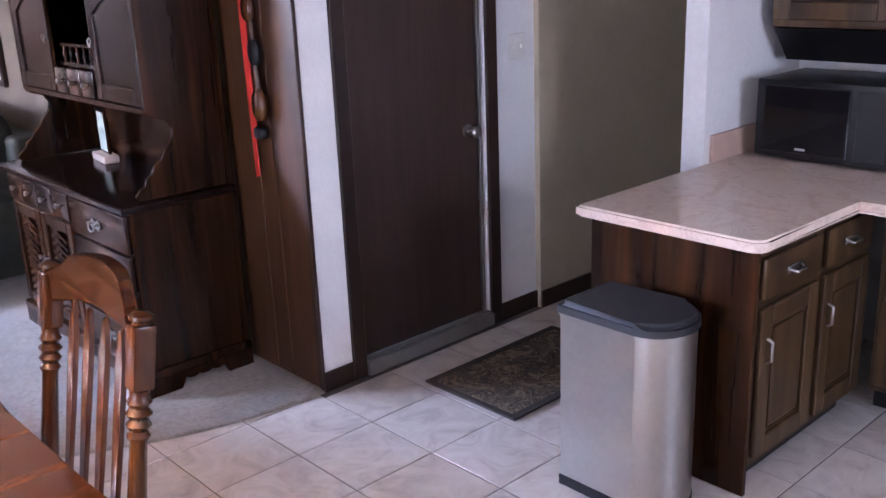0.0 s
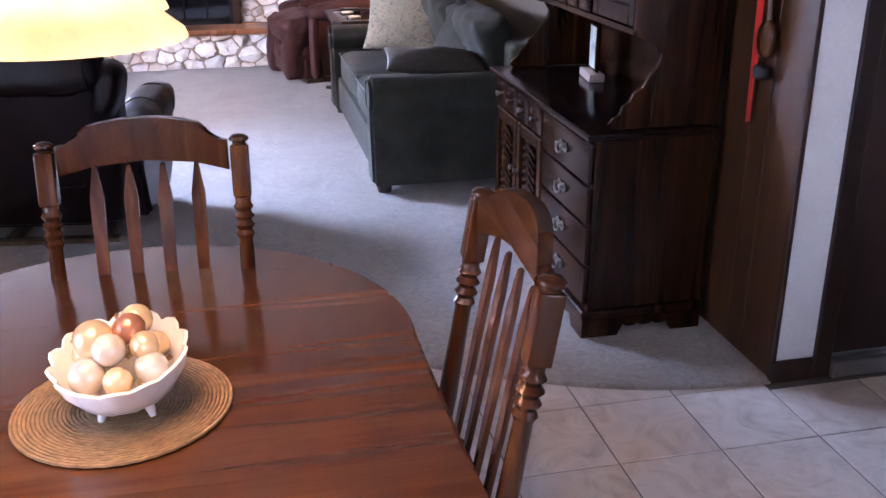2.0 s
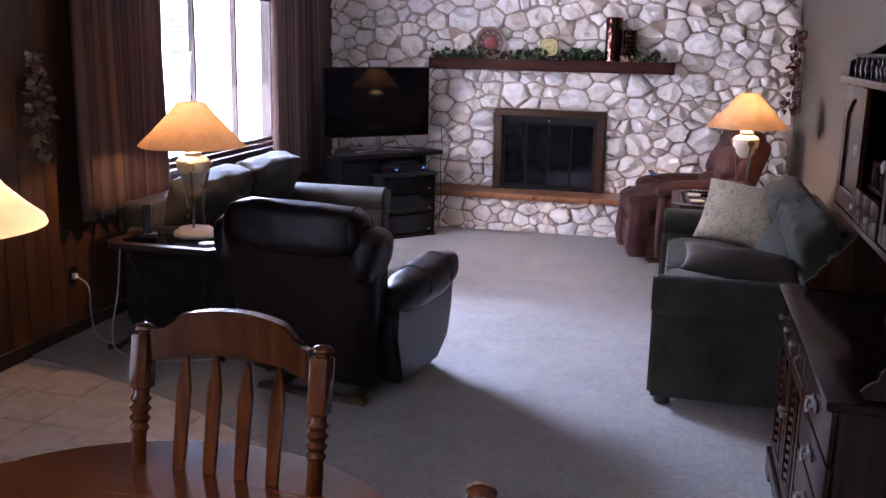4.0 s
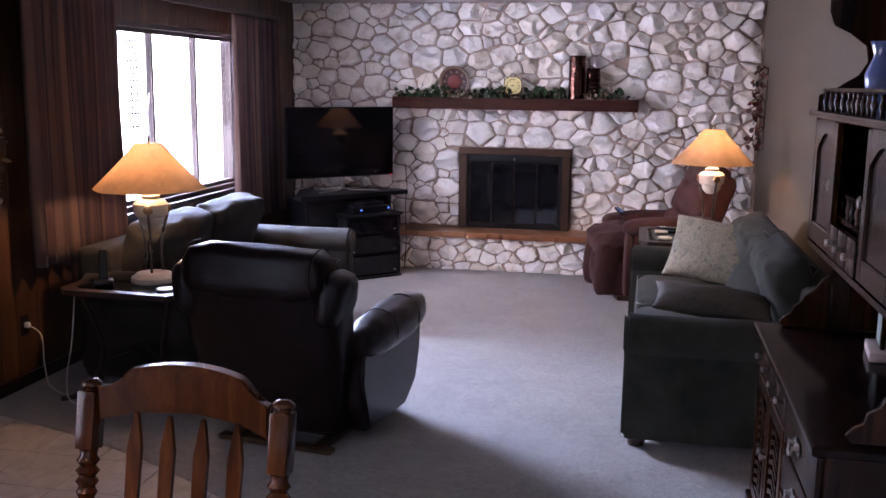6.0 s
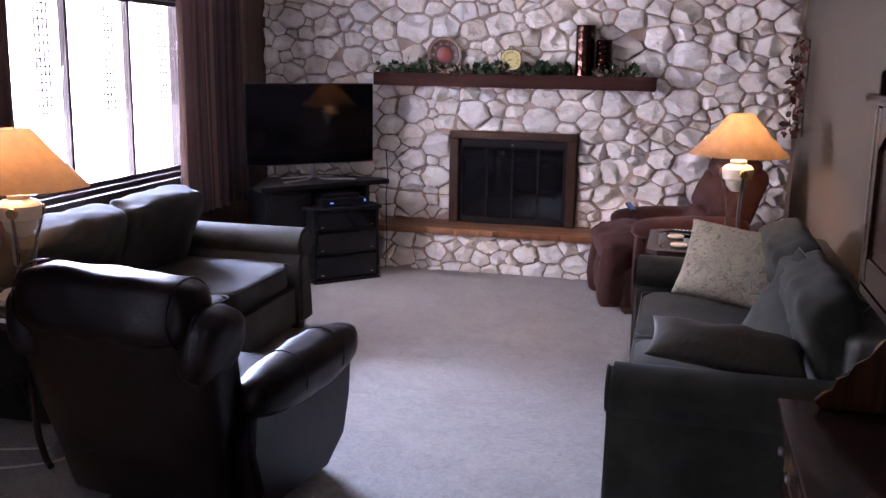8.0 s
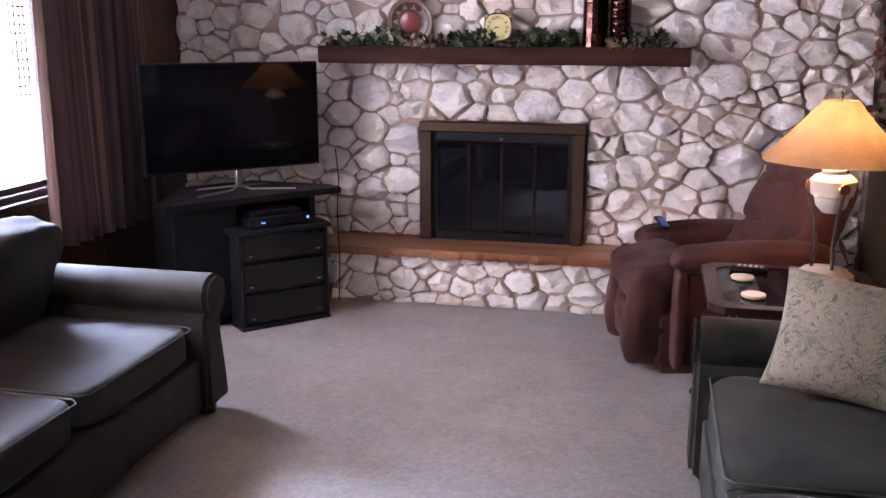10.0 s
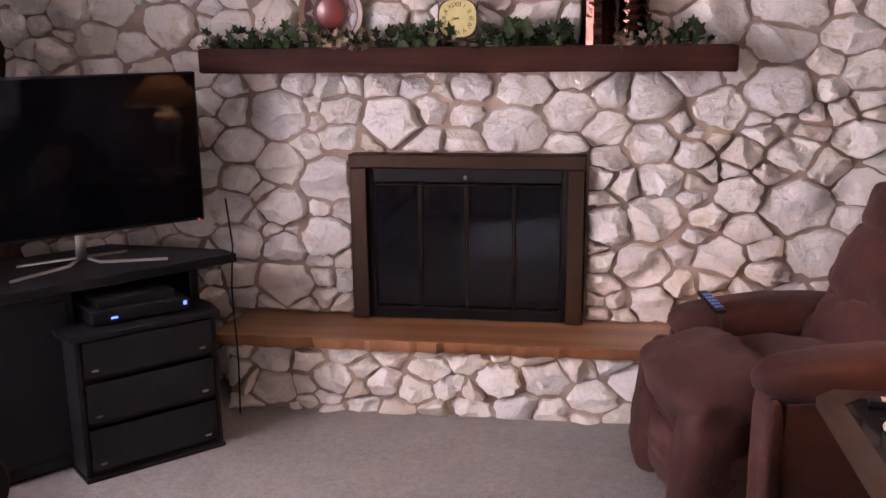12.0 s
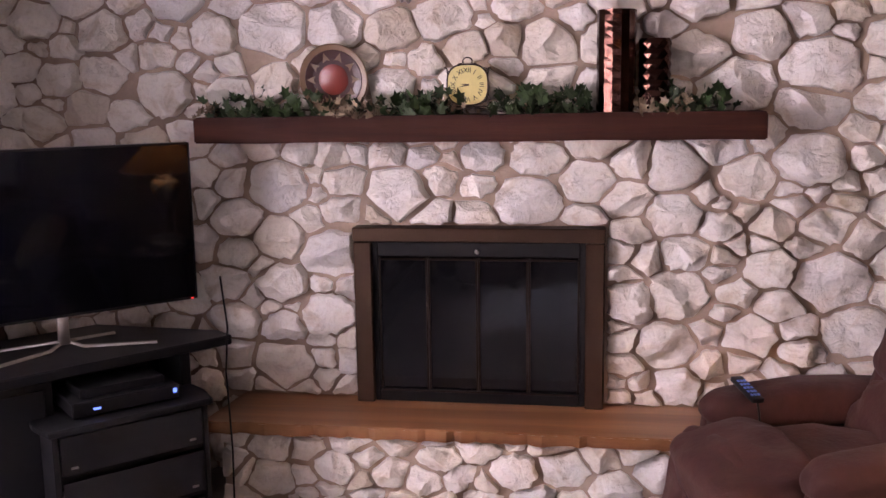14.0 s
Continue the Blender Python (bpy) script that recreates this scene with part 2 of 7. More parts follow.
def panelled(name):
    """Dark walnut panelling with grooves."""
    mat, nt, b = node_material(name)
    vec = coords(nt, (7, 7, 0.5), shift_by_object=False)
    broad = noise_tex(nt, vec, 1.0, 4, 0.6, 1.0)
    fine = noise_tex(nt, vec, 6.0, 6, 0.7)
    col = ramp(nt, broad, [(0.3, (0.032, 0.012, 0.005)), (0.55, (0.078, 0.029, 0.010)), (0.75, (0.135, 0.054, 0.018))])
    col = mix(nt, col, ramp(nt, fine, [(0.35, (0.4,) * 3), (0.6, (1, 1, 1))]), 0.5, "MULTIPLY")
    nt.links.new(col, b.inputs["Base Color"])
    nt.links.new(spread(nt, fine, 0.35, 0.55), b.inputs["Roughness"])
    bump(nt, b, fine, 0.15, 0.001)
    return mat


def carpet_mat():
    mat, nt, b = node_material("carpet_pile")
    vec = coords(nt, shift_by_object=False)
    tuft = noise_tex(nt, vec, 150, 3, 0.8)
    clump = noise_tex(nt, vec, 48, 4, 0.75)
    tread = noise_tex(nt, vec, 3.2, 9, 0.78, 0.5)
    col = ramp(nt, tread, [(0.3, (0.30, 0.26, 0.22)), (0.7, (0.44, 0.385, 0.33))])
    col = mix(nt, col, ramp(nt, tuft, [(0.3, (0.6,) * 3), (0.65, (1, 1, 1))]), 0.8, "MULTIPLY")
    col = mix(nt, col, ramp(nt, clump, [(0.36, (0.62,) * 3), (0.62, (1, 1, 1))]), 0.9, "MULTIPLY")
    nt.links.new(col, b.inputs["Base Color"])
    b.inputs["Roughness"].default_value = 0.95
    b.inputs["Sheen Weight"].default_value = 0.35
    b.inputs["Specular IOR Level"].default_value = 0.15
    add = nt.nodes.new("ShaderNodeMath")
    nt.links.new(tuft, add.inputs[0])
    nt.links.new(clump, add.inputs[1])
    bump(nt, b, add.outputs[0], 1.0, 0.010)
    return mat


def stone_mat(name):
    """Rough white quartz, split and chipped, with tan and grey veils; each stone its own tone."""
    mat, nt, b = node_material(name)
    vec = coords(nt)
    info = nt.nodes.new("ShaderNodeObjectInfo")
    veil = noise_tex(nt, vec, 5.0, 5, 0.6, 1.2)
    chip = noise_tex(nt, vec, 13, 7, 0.66, 0.6)
    fine = noise_tex(nt, vec, 60, 5, 0.72)
    tone = ramp(nt, info.outputs["Random"], [(0.0, (0.68, 0.59, 0.48)), (0.15, (0.93, 0.88, 0.80)), (0.7, (0.96, 0.93, 0.88)), (1.0, (0.84, 0.81, 0.78))])
    col = mix(nt, tone, ramp(nt, veil, [(0.28, (0.70, 0.56, 0.42)), (0.43, (1.0, 0.97, 0.93)), (0.64, (1, 1, 1)), (0.80, (0.80, 0.82, 0.85))]), 0.7, "MULTIPLY")
    col = mix(nt, col, ramp(nt, chip, [(0.33, (0.72, 0.64, 0.55)), (0.45, (1, 1, 1))]), 0.35, "MULTIPLY")
    col = mix(nt, col, ramp(nt, fine, [(0.30, (0.70, 0.66, 0.62)), (0.5, (1, 1, 1))]), 0.4, "MULTIPLY")
    nt.links.new(col, b.inputs["Base Color"])
    nt.links.new(spread(nt, fine, 0.55, 0.85), b.inputs["Roughness"])
    both = put(nt, "ShaderNodeMath")
    both.operation = "MULTIPLY_ADD"
    both.inputs[1].default_value = 0.16
    nt.links.new(fine, both.inputs[0])
    nt.links.new(chip, both.inputs[2])
    bump(nt, b, both.outputs[0], 0.9, 0.030)
    return mat


def tile_mat():
    mat, nt, b = node_material("ceramic_tile")
    vec = coords(nt)
    info = nt.nodes.new("ShaderNodeObjectInfo")
    cloud = noise_tex(nt, vec, 6, 6, 0.65, 1.5)
    fine = noise_tex(nt, vec, 60, 3, 0.6)
    col = ramp(nt, cloud, [(0.3, (0.38, 0.33, 0.29)), (0.5, (0.54, 0.48, 0.43)), (0.72, (0.63, 0.585, 0.54))])
    col = mix(nt, col, ramp(nt, info.outputs["Random"], [(0, (0.9, 0.88, 0.86)), (1, (1, 1, 1))]), 1.0, "MULTIPLY")
    nt.links.new(col, b.inputs["Base Color"])
    nt.links.new(spread(nt, cloud, 0.22, 0.42), b.inputs["Roughness"])
    bump(nt, b, fine, 0.12, 0.001)
    return mat


def drape_mat():
    """Woven stripes, mauve, rust and gold, running down the cloth."""
    mat, nt, b = node_material("drape_cloth")
    vec = coords(nt, (1, 1, 1), use="UV", shift_by_object=False)
    w = put(nt, "ShaderNodeTexNoise", Scale=13.0, Detail=2.0)
    w.noise_dimensions = "1D"
    sep = nt.nodes.new("ShaderNodeSeparateXYZ")
    nt.links.new(vec, sep.inputs[0])
    nt.links.new(sep.outputs[0], w.inputs["W"])
    col = ramp(nt, w.outputs["Fac"], [(0.3, (0.035, 0.02, 0.025)), (0.45, (0.12, 0.062, 0.055)), (0.52, (0.045, 0.026, 0.032)), (0.62, (0.19, 0.105, 0.07)), (0.72, (0.10, 0.052, 0.058))])
    weave = noise_tex(nt, coords(nt, shift_by_object=False), 220, 2, 0.6)
    col = mix(nt, col, ramp(nt, weave, [(0.3, (0.7,) * 3), (0.7, (1, 1, 1))]), 0.7, "MULTIPLY")
    nt.links.new(col, b.inputs["Base Color"])
    b.inputs["Roughness"].default_value = 0.9
    b.inputs["Sheen Weight"].default_value = 0.2
    bump(nt, b, weave, 0.2, 0.001)
    return mat


def patterned(name, ground, motif, scale, rough=0.85, second=None, line=0.03):
    mat, nt, b = node_material(name)
    vec = coords(nt)
    v = put(nt, "ShaderNodeTexVoronoi", Scale=scale)
    v.feature = "DISTANCE_TO_EDGE"
    n = noise_tex(nt, vec, scale * 0.8, 4, 0.6, 2.5)
    warp = nt.nodes.new("ShaderNodeVectorMath")
    warp.operation = "ADD"
    nt.links.new(vec, warp.inputs[0])
    nt.links.new(n, warp.inputs[1])
    nt.links.new(warp.outputs[0], v.inputs["Vector"])
    col = ramp(nt, v.outputs["Distance"], [(line, motif), (line + 0.06, ground)])
    if second:
        col = mix(nt, col, second, ramp(nt, n, [(0.6, (0, 0, 0)), (0.66, (0.7,) * 3)]))
    fine = noise_tex(nt, vec, 200, 2)
    nt.links.new(col, b.inputs["Base Color"])
    b.inputs["Roughness"].default_value = rough
    bump(nt, b, fine, 0.3, 0.001)
    return mat


M_PANEL = panelled("walnut_panelling")
M_STONE, M_MORTAR = stone_mat("quartz_stone"), plain("mortar", (0.42, 0.31, 0.235), 0.95, vary=0.2, relief=0.6, size=0.006, detail=45)
M_CARPET, M_TILE = carpet_mat(), tile_mat()
M_GROUT = plain("grout", (0.10, 0.085, 0.075), 0.9, vary=0.25)
M_WHITEWALL = plain("white_paint", (0.72, 0.71, 0.70), 0.6, vary=0.03, relief=0.08)
M_TAN = patterned("tan_wallcovering", (0.088, 0.064, 0.040), (0.066, 0.047, 0.030), 30, 0.75)
M_BEIGE = plain("beige_paint", (0.40, 0.34, 0.25), 0.55, vary=0.04, relief=0.08)
M_CEIL = plain("ceiling_paint", (0.50, 0.46, 0.42), 0.9, vary=0.04, relief=0.5, size=0.004, detail=80)
M_TRIM = wood("dark_trim_wood", (0.016, 0.008, 0.006), (0.028, 0.013, 0.008), (0.045, 0.02, 0.012))
M_DOOR = wood("dark_brown_door", (0.033, 0.017, 0.0125), (0.041, 0.021, 0.016), (0.048, 0.0255, 0.019), rough=(0.4, 0.5))
M_CHAIR = wood("honey_pine", (0.030, 0.0085, 0.003), (0.060, 0.0185, 0.0055), (0.098, 0.032, 0.009), scale=1.5, rough=(0.12, 0.24))
M_TABLE = wood("stained_pine_top", (0.048, 0.015, 0.0055), (0.070, 0.024, 0.0085), (0.098, 0.036, 0.013), grain="x", scale=1.0, rough=(0.07, 0.17), knots=2.2, streak=0.25)
M_HUTCH = wood("dark_maple", (0.0065, 0.0024, 0.0012), (0.020, 0.007, 0.0024), (0.048, 0.0175, 0.006), rough=(0.18, 0.30), spec=0.2)
M_HUTCH_TOP = wood("dark_maple_top", (0.006, 0.003, 0.0025), (0.011, 0.005, 0.004), (0.019, 0.008, 0.006), grain="y", rough=(0.12, 0.2), spec=0.15)
M_CAB = wood("oak_cabinet", (0.026, 0.012, 0.0045), (0.056, 0.028, 0.010), (0.098, 0.052, 0.019), rough=(0.3, 0.45))
M_MANTEL = wood("rough_beam", (0.018, 0.005, 0.003), (0.050, 0.013, 0.007), (0.090, 0.027, 0.015), grain="x", rough=(0.6, 0.85), relief=0.9, spec=0.2)
M_SLAB = wood("sandstone_slab", (0.20, 0.075, 0.03), (0.33, 0.15, 0.07), (0.42, 0.22, 0.12), grain="x", scale=0.35, rough=(0.22, 0.4), relief=0.4)
M_BRASS = plain("antique_brass", (0.30, 0.19, 0.09), 0.35, 1.0)
M_BRONZE = plain("bronze_frame", (0.065, 0.034, 0.020), 0.45, 0.7)
M_DARKBRONZE = plain("dark_bronze", (0.035, 0.022, 0.016), 0.45, 0.7)
M_PEWTER = plain("pewter", (0.36, 0.34, 0.31), 0.32, 1.0)
M_STEEL = plain("brushed_steel", (0.42, 0.40, 0.37), 0.32, 1.0, vary=0.05, relief=0.05)
M_ROD = plain("lamp_rod_metal", (0.20, 0.165, 0.13), 0.28, 1.0)
M_IRON = plain("dark_iron", (0.05, 0.035, 0.028), 0.45, 0.8)
M_BLACK = plain("black_plastic", (0.005, 0.005, 0.006), 0.35, vary=0.2, spec=0.35)
M_BLACKWOOD = plain("black_laminate", (0.005, 0.005, 0.006), 0.45, vary=0.2, spec=0.3)
M_SCREEN = plain("screen", (0.002, 0.002, 0.003), 0.05, relief=0.0, spec=0.22)
M_DARKGLASS = plain("smoked_glass", (0.006, 0.006, 0.007), 0.05, relief=0.0, spec=0.35)
M_SOOT = plain("soot_black", (0.012, 0.011, 0.010), 0.9)
M_LEATHER = plain("dark_brown_leather", (0.0085, 0.0042, 0.0042), 0.33, vary=0.35, scale=9, spec=0.2, relief=0.35, size=0.003, detail=90)
M_BROWNSUEDE = plain("brown_suede", (0.056, 0.0185, 0.0145), 0.7, vary=0.3, scale=5, relief=0.5, size=0.006, detail=40, sheen=0.04, spec=0.2)
M_GREEN = plain("grey_green_velour", (0.036, 0.036, 0.0275), 0.85, vary=0.4, scale=5, relief=0.3, detail=160, sheen=0.03, spec=0.15)
M_TAUPE = plain("taupe_microfibre", (0.033, 0.030, 0.0255), 0.85, vary=0.4, scale=5, relief=0.3, detail=160, sheen=0.03, spec=0.15)
M_PIPING = plain("piping", (0.075, 0.080, 0.068), 0.7)
M_FLORAL = patterned("floral_cloth", (0.33, 0.28, 0.185), (0.12, 0.12, 0.10), 10, second=(0.22, 0.12, 0.14))
M_DAMASK = patterned("dark_damask", (0.030, 0.023, 0.015), (0.065, 0.052, 0.034), 20, rough=0.7)
M_DRAPE = drape_mat()
M_SHADE = shade_glass("parchment_shade", (0.40, 0.25, 0.13), 0.38, 0.8)
M_BELL = shade_glass("alabaster_glass", (0.90, 0.66, 0.40), 0.6, 0.25)
M_BULB = glow("lit_bulb", (1.0, 0.80, 0.55), 60.0)
M_CREAM = plain("cream_ceramic", (0.62, 0.55, 0.42), 0.35, vary=0.1)
M_MILK = plain("milk_glass", (0.82, 0.80, 0.78), 0.18, vary=0.03, relief=0.0)
M_PLASTIC = plain("white_plastic", (0.72, 0.70, 0.66), 0.4)
M_RATTAN = plain("seagrass", (0.27, 0.165, 0.08), 0.8, vary=0.35, scale=40, relief=0.5, detail=150)
M_LAMINATE = patterned("pink_laminate", (0.58, 0.46, 0.39), (0.50, 0.39, 0.32), 5, 0.2)
M_RUG = patterned("rug_weave", (0.040, 0.028, 0.020), (0.20, 0.145, 0.085), 7, line=0.035)
M_RUGEDGE = plain("rug_border", (0.035, 0.025, 0.02), 0.95)
M_LEAF = plain("ivy_leaf", (0.028, 0.062, 0.018), 0.5, vary=0.5, scale=20)
M_LEAFDRY = plain("variegated_leaf", (0.26, 0.20, 0.13), 0.6, vary=0.4, scale=30)
M_CLOCKFACE = plain("clock_face", (0.72, 0.62, 0.25), 0.5)
M_INK = plain("black_ink", (0.015, 0.013, 0.012), 0.6)
M_PLATE = plain("red_glaze", (0.22, 0.035, 0.025), 0.3)
M_PLATEDARK = plain("dark_glaze", (0.060, 0.018, 0.014), 0.35)
M_PLATETAN = plain("tan_glaze", (0.22, 0.13, 0.075), 0.35)
M_COPPER = plain("copper_mercury_glass", (0.060, 0.027, 0.021), 0.13, 1.0, relief=0.3, size=0.004)
M_RED = plain("red_ribbon", (0.55, 0.03, 0.02), 0.6)
M_CORD = plain("white_cord", (0.55, 0.52, 0.47), 0.6)
M_BACKGREY = plain("grey_plastic", (0.18, 0.18, 0.19), 0.5)
M_BACKSPLASH = plain("pink_tile", (0.5, 0.34, 0.27), 0.4)
M_LED = glow("blue_display", (0.1, 0.25, 1.0), 1.6)
M_LEDRED = glow("red_display", (1.0, 0.05, 0.05), 2.0)
M_SILVERGLASS = glass("clear_glass")
M_BAUBLES = [plain("bauble_gold", (0.74, 0.56, 0.34), 0.22, 0.5, relief=0.0), plain("bauble_pearl", (0.68, 0.62, 0.55), 0.2, 0.4, relief=0.0),
             plain("bauble_copper", (0.48, 0.22, 0.14), 0.2, 0.6, relief=0.0)]

# ---- structure ----
WEST, EAST, NORTH, SOUTH, HIGH = -1.85, 2.5, 10.31, -1.6, 2.46


def structure(name, material, boxes, bevel=0.0, kind="structure"):
    bm = bm_new()
    for b in boxes:
        add_box(bm, *b, bevel=bevel)
    return part(name, bm, material, kind=kind)


def grooved(name, x_face, side, y0, y1, z0, z1, thick=0.14, groove=0.2):
    """A panelled wall along y, its boards parted by grooves."""
    bm = bm_new()
    back = x_face + side * 0.012
    add_box(bm, min(back, x_face + side * thick), max(back, x_face + side * thick), y0, y1, z0, z1)
    y, spans = y0, []
    step = [0.19, 0.11, 0.24, 0.15, 0.2, 0.13]
    k = 0
    while y < y1 - 0.01:
        e = min(y + step[k % 6], y1)
        spans.append((y + 0.002, e - 0.002))
        y, k = e, k + 1
    wall = part(name, bm, M_PANEL, kind="structure")
    for a, b in spans:
        bm = bm_new()
        add_box(bm, min(x_face, back), max(x_face, back), a, b, z0, z1, bevel=0.002)
        part("board", bm, M_PANEL, wall)
    return wall


WIN = (6.92, 8.95, 0.85, 2.10)
DIN = (0.9, 2.9, 0.25, 2.05)
grooved("wall_west", WEST, -1, DIN[1], WIN[0], 0, HIGH)
grooved("wall_west", WEST, -1, WIN[1], NORTH + 0.15, 0, HIGH)
grooved("wall_west", WEST, -1, WIN[0], WIN[1], 0, WIN[2])
grooved("wall_west", WEST, -1, WIN[0], WIN[1], WIN[3], HIGH)
grooved("wall_west", WEST, -1, SOUTH, DIN[0], 0, HIGH)
grooved("wall_west", WEST, -1, DIN[0], DIN[1], 0, DIN[2])
grooved("wall_west", WEST, -1, DIN[0], DIN[1], DIN[3], HIGH)
grooved("wall_east_panelled", EAST, 1, 3.52, 4.02, 0, HIGH)
structure("wall_east", M_TAN, [(EAST, EAST + 0.14, 4.02, NORTH + 0.15, 0, HIGH)])
structure("wall_north", M_MORTAR, [(WEST, -0.19, NORTH, NORTH + 0.15, 0, HIGH), (0.86, EAST, NORTH, NORTH + 0.15, 0, HIGH),
                                   (-0.19, 0.86, NORTH, NORTH + 0.15, 1.13, HIGH), (-0.19, 0.86, NORTH, NORTH + 0.15, 0, 0.36)])
structure("firebox", M_SOOT, [(-0.25, 0.92, NORTH + 0.5, NORTH + 0.55, 0.3, 1.2), (-0.25, -0.2, NORTH + 0.15, NORTH + 0.5, 0.3, 1.2),
                              (0.87, 0.92, NORTH + 0.15, NORTH + 0.5, 0.3, 1.2), (-0.2, 0.87, NORTH + 0.15, NORTH + 0.5, 0.3, 0.36), (-0.2, 0.87, NORTH + 0.15, NORTH + 0.5, 1.14, 1.2)])
DOORX = (2.715, 3.47)
structure("wall_door", M_WHITEWALL, [(EAST + 0.013, DOORX[0], 3.5, 3.62, 0, HIGH), (DOORX[1], 3.80, 3.5, 3.62, 0, HIGH), (DOORX[0], DOORX[1], 3.5, 3.62, 2.04, HIGH)])
structure("wall_hall", M_BEIGE, [(3.80, 5.3, 3.47, 3.62, 0, HIGH), (5.2, 5.32, 2.65, 3.47, 0, HIGH)])
structure("wall_kitchen", M_WHITEWALL, [(3.72, 5.3, 2.55, 2.65, 0, HIGH), (4.45, 4.57, SOUTH, 2.55, 0, HIGH)])
structure("wall_south", M_WHITEWALL, [(WEST - 0.14, 2.2, SOUTH - 0.12, SOUTH, 0, HIGH), (3.7, 4.57, SOUTH - 0.12, SOUTH, 0, HIGH), (2.2, 3.7, SOUTH - 0.12, SOUTH, 2.1, HIGH), (2.2, 3.7, SOUTH - 0.12, SOUTH, 0, 0.9)])
structure("ceiling", M_CEIL, [(WEST - 0.14, 5.4, SOUTH - 0.12, NORTH + 0.15, HIGH, HIGH + 0.1)])
structure("floor", M_GROUT, [(WEST - 0.14, 5.4, SOUTH - 0.12, NORTH + 0.6, -0.12, -0.004)])
structure("baseboard", M_TRIM, [(WEST, WEST + 0.016, SOUTH, WIN[0] + 3.3, 0, 0.085)], 0.003)
structure("baseboard", M_TRIM, [(EAST - 0.0, DOORX[0] - 0.062, 3.486, 3.5, 0, 0.085), (DOORX[1] + 0.075, 3.80, 3.486, 3.5, 0, 0.085), (3.80, 5.2, 3.456, 3.47, 0, 0.085)], 0.003)
structure("baseboard", M_TRIM, [(EAST - 0.014, EAST, 5.35, NORTH - 0.05, 0.0, 0.085)], 0.003)
structure("trim", M_TRIM, [(EAST - 0.006, EAST + 0.012, 3.494, 3.52, 0, HIGH)], 0.003)


def door():
    d = thing("door_1", DOORX[0], 3.52, 0, 0, "plain dark brown flush door, closed, in a dark wooden frame", "door", kind="structure")
    w = DOORX[1] - DOORX[0]
    bm = bm_new()
    add_box(bm, 0.012, w - 0.03, 0.0, 0.045, 0.075, 2.03, 0.003)
    part("door_leaf", bm, M_DOOR, d)
    bm = bm_new()
    add_box(bm, -0.06, 0.008, -0.035, 0.08, 0, 2.10, 0.004)
    add_box(bm, w + 0.008, w + 0.075, -0.035, 0.08, 0, 2.10, 0.004)
    add_box(bm, 0.008, w + 0.008, -0.035, 0.08, 2.04, 2.10, 0.004)
    part("door_frame", bm, M_TRIM, d, "dark wooden door frame")
    bm = bm_new()
    add_box(bm, w - 0.026, w - 0.012, -0.012, 0.02, 0.06, 2.035, 0.002)
    part("weather_strip", bm, M_STEEL, d, "pale metal weather strip")
    bm = bm_new()
    add_box(bm, 0.008, w + 0.008, -0.05, 0.07, 0.002, 0.066, 0.004)
    add_box(bm, 0.008, w + 0.008, -0.03, 0.0, 0.066, 0.073, 0.002)
    part("threshold", bm, plain("aluminium_sill", (0.30, 0.29, 0.28), 0.4, 0.7), d, "dull grey metal threshold")
    bm = bm_new()
    add_lathe(bm, [(0.0, 0), (0.03, 0.0), (0.03, 0.008), (0.012, 0.012), (0.011, 0.035), (0.024, 0.045), (0.028, 0.06), (0.02, 0.072), (0, 0.075)], 18,
              pose(w - 0.09, 0.0, 0.94, 90))
    part("door_knob", bm, M_STEEL, d, "satin metal knob", 40)


door()


def window(name, x, y0, y1, z0, z1, panes, label):
    """A window in the west wall: frame, mullions, panes, sill."""
    w = thing(name, x, 0, 0, 0, label, "window", kind="structure")
    bm = bm_new()
    add_box(bm, -0.12, 0.02, y0, y0 + 0.02, z0 + 0.035, z1 - 0.035, 0.003)
    add_box(bm, -0.12, 0.02, y1 - 0.035, y1, z0 + 0.035, z1 - 0.035, 0.003)
    add_box(bm, -0.12, 0.02, y0, y1, z1 - 0.035, z1, 0.003)
    add_box(bm, -0.12, 0.02, y0, y1, z0, z0 + 0.035, 0.003)
    part("window_frame", bm, M_TRIM, w)
    step = (y1 - y0 - 0.07) / panes
    for i in range(panes):
        a = y0 + 0.035 + i * step
        bm = bm_new()
        add_box(bm, -0.07, -0.02, a + 0.004, a + 0.013, z0 + 0.036, z1 - 0.036, 0.003)
        add_box(bm, -0.07, -0.02, a + step - 0.013, a + step - 0.004, z0 + 0.036, z1 - 0.036, 0.003)
        add_box(bm, -0.07, -0.02, a + 0.018, a + step - 0.018, z1 - 0.066, z1 - 0.036, 0.003)
        add_box(bm, -0.07, -0.02, a + 0.018, a + step - 0.018, z0 + 0.036, z0 + 0.066, 0.003)
        part("sash", bm, M_TRIM, w, "narrow dark wooden sash")
        bm = bm_new()
        add_box(bm, -0.048, -0.044, a + 0.018, a + step - 0.018, z0 + 0.066, z1 - 0.066)
        part("pane", bm, M_SILVERGLASS, w, "clear glass pane").visible_shadow = False
    bm = bm_new()
    add_box(bm, 0.0, 0.07, y0 - 0.05, y1 + 0.05, z0 - 0.03, z0, 0.005, 2)
    part("window_sill", bm, M_TRIM, w)
    return w


window("window_1", WEST, *WIN, 3, "three tall casements in dark wood, bright daylight behind")
bm = bm_new()
add_box(bm, -4.3, -4.28, 3.0, 14.0, -1.0, 5.0)
part("backdrop_sky", bm, glow("bright_sky", (0.86, 0.90, 1.0), 20.0), None, "blown-out daylight outside the window", kind="structure")
# unseen window, added to give the dining corner's area lamp an opening
window("window_2", WEST, *DIN, 2, "wide window of the dining corner, bright daylight behind")


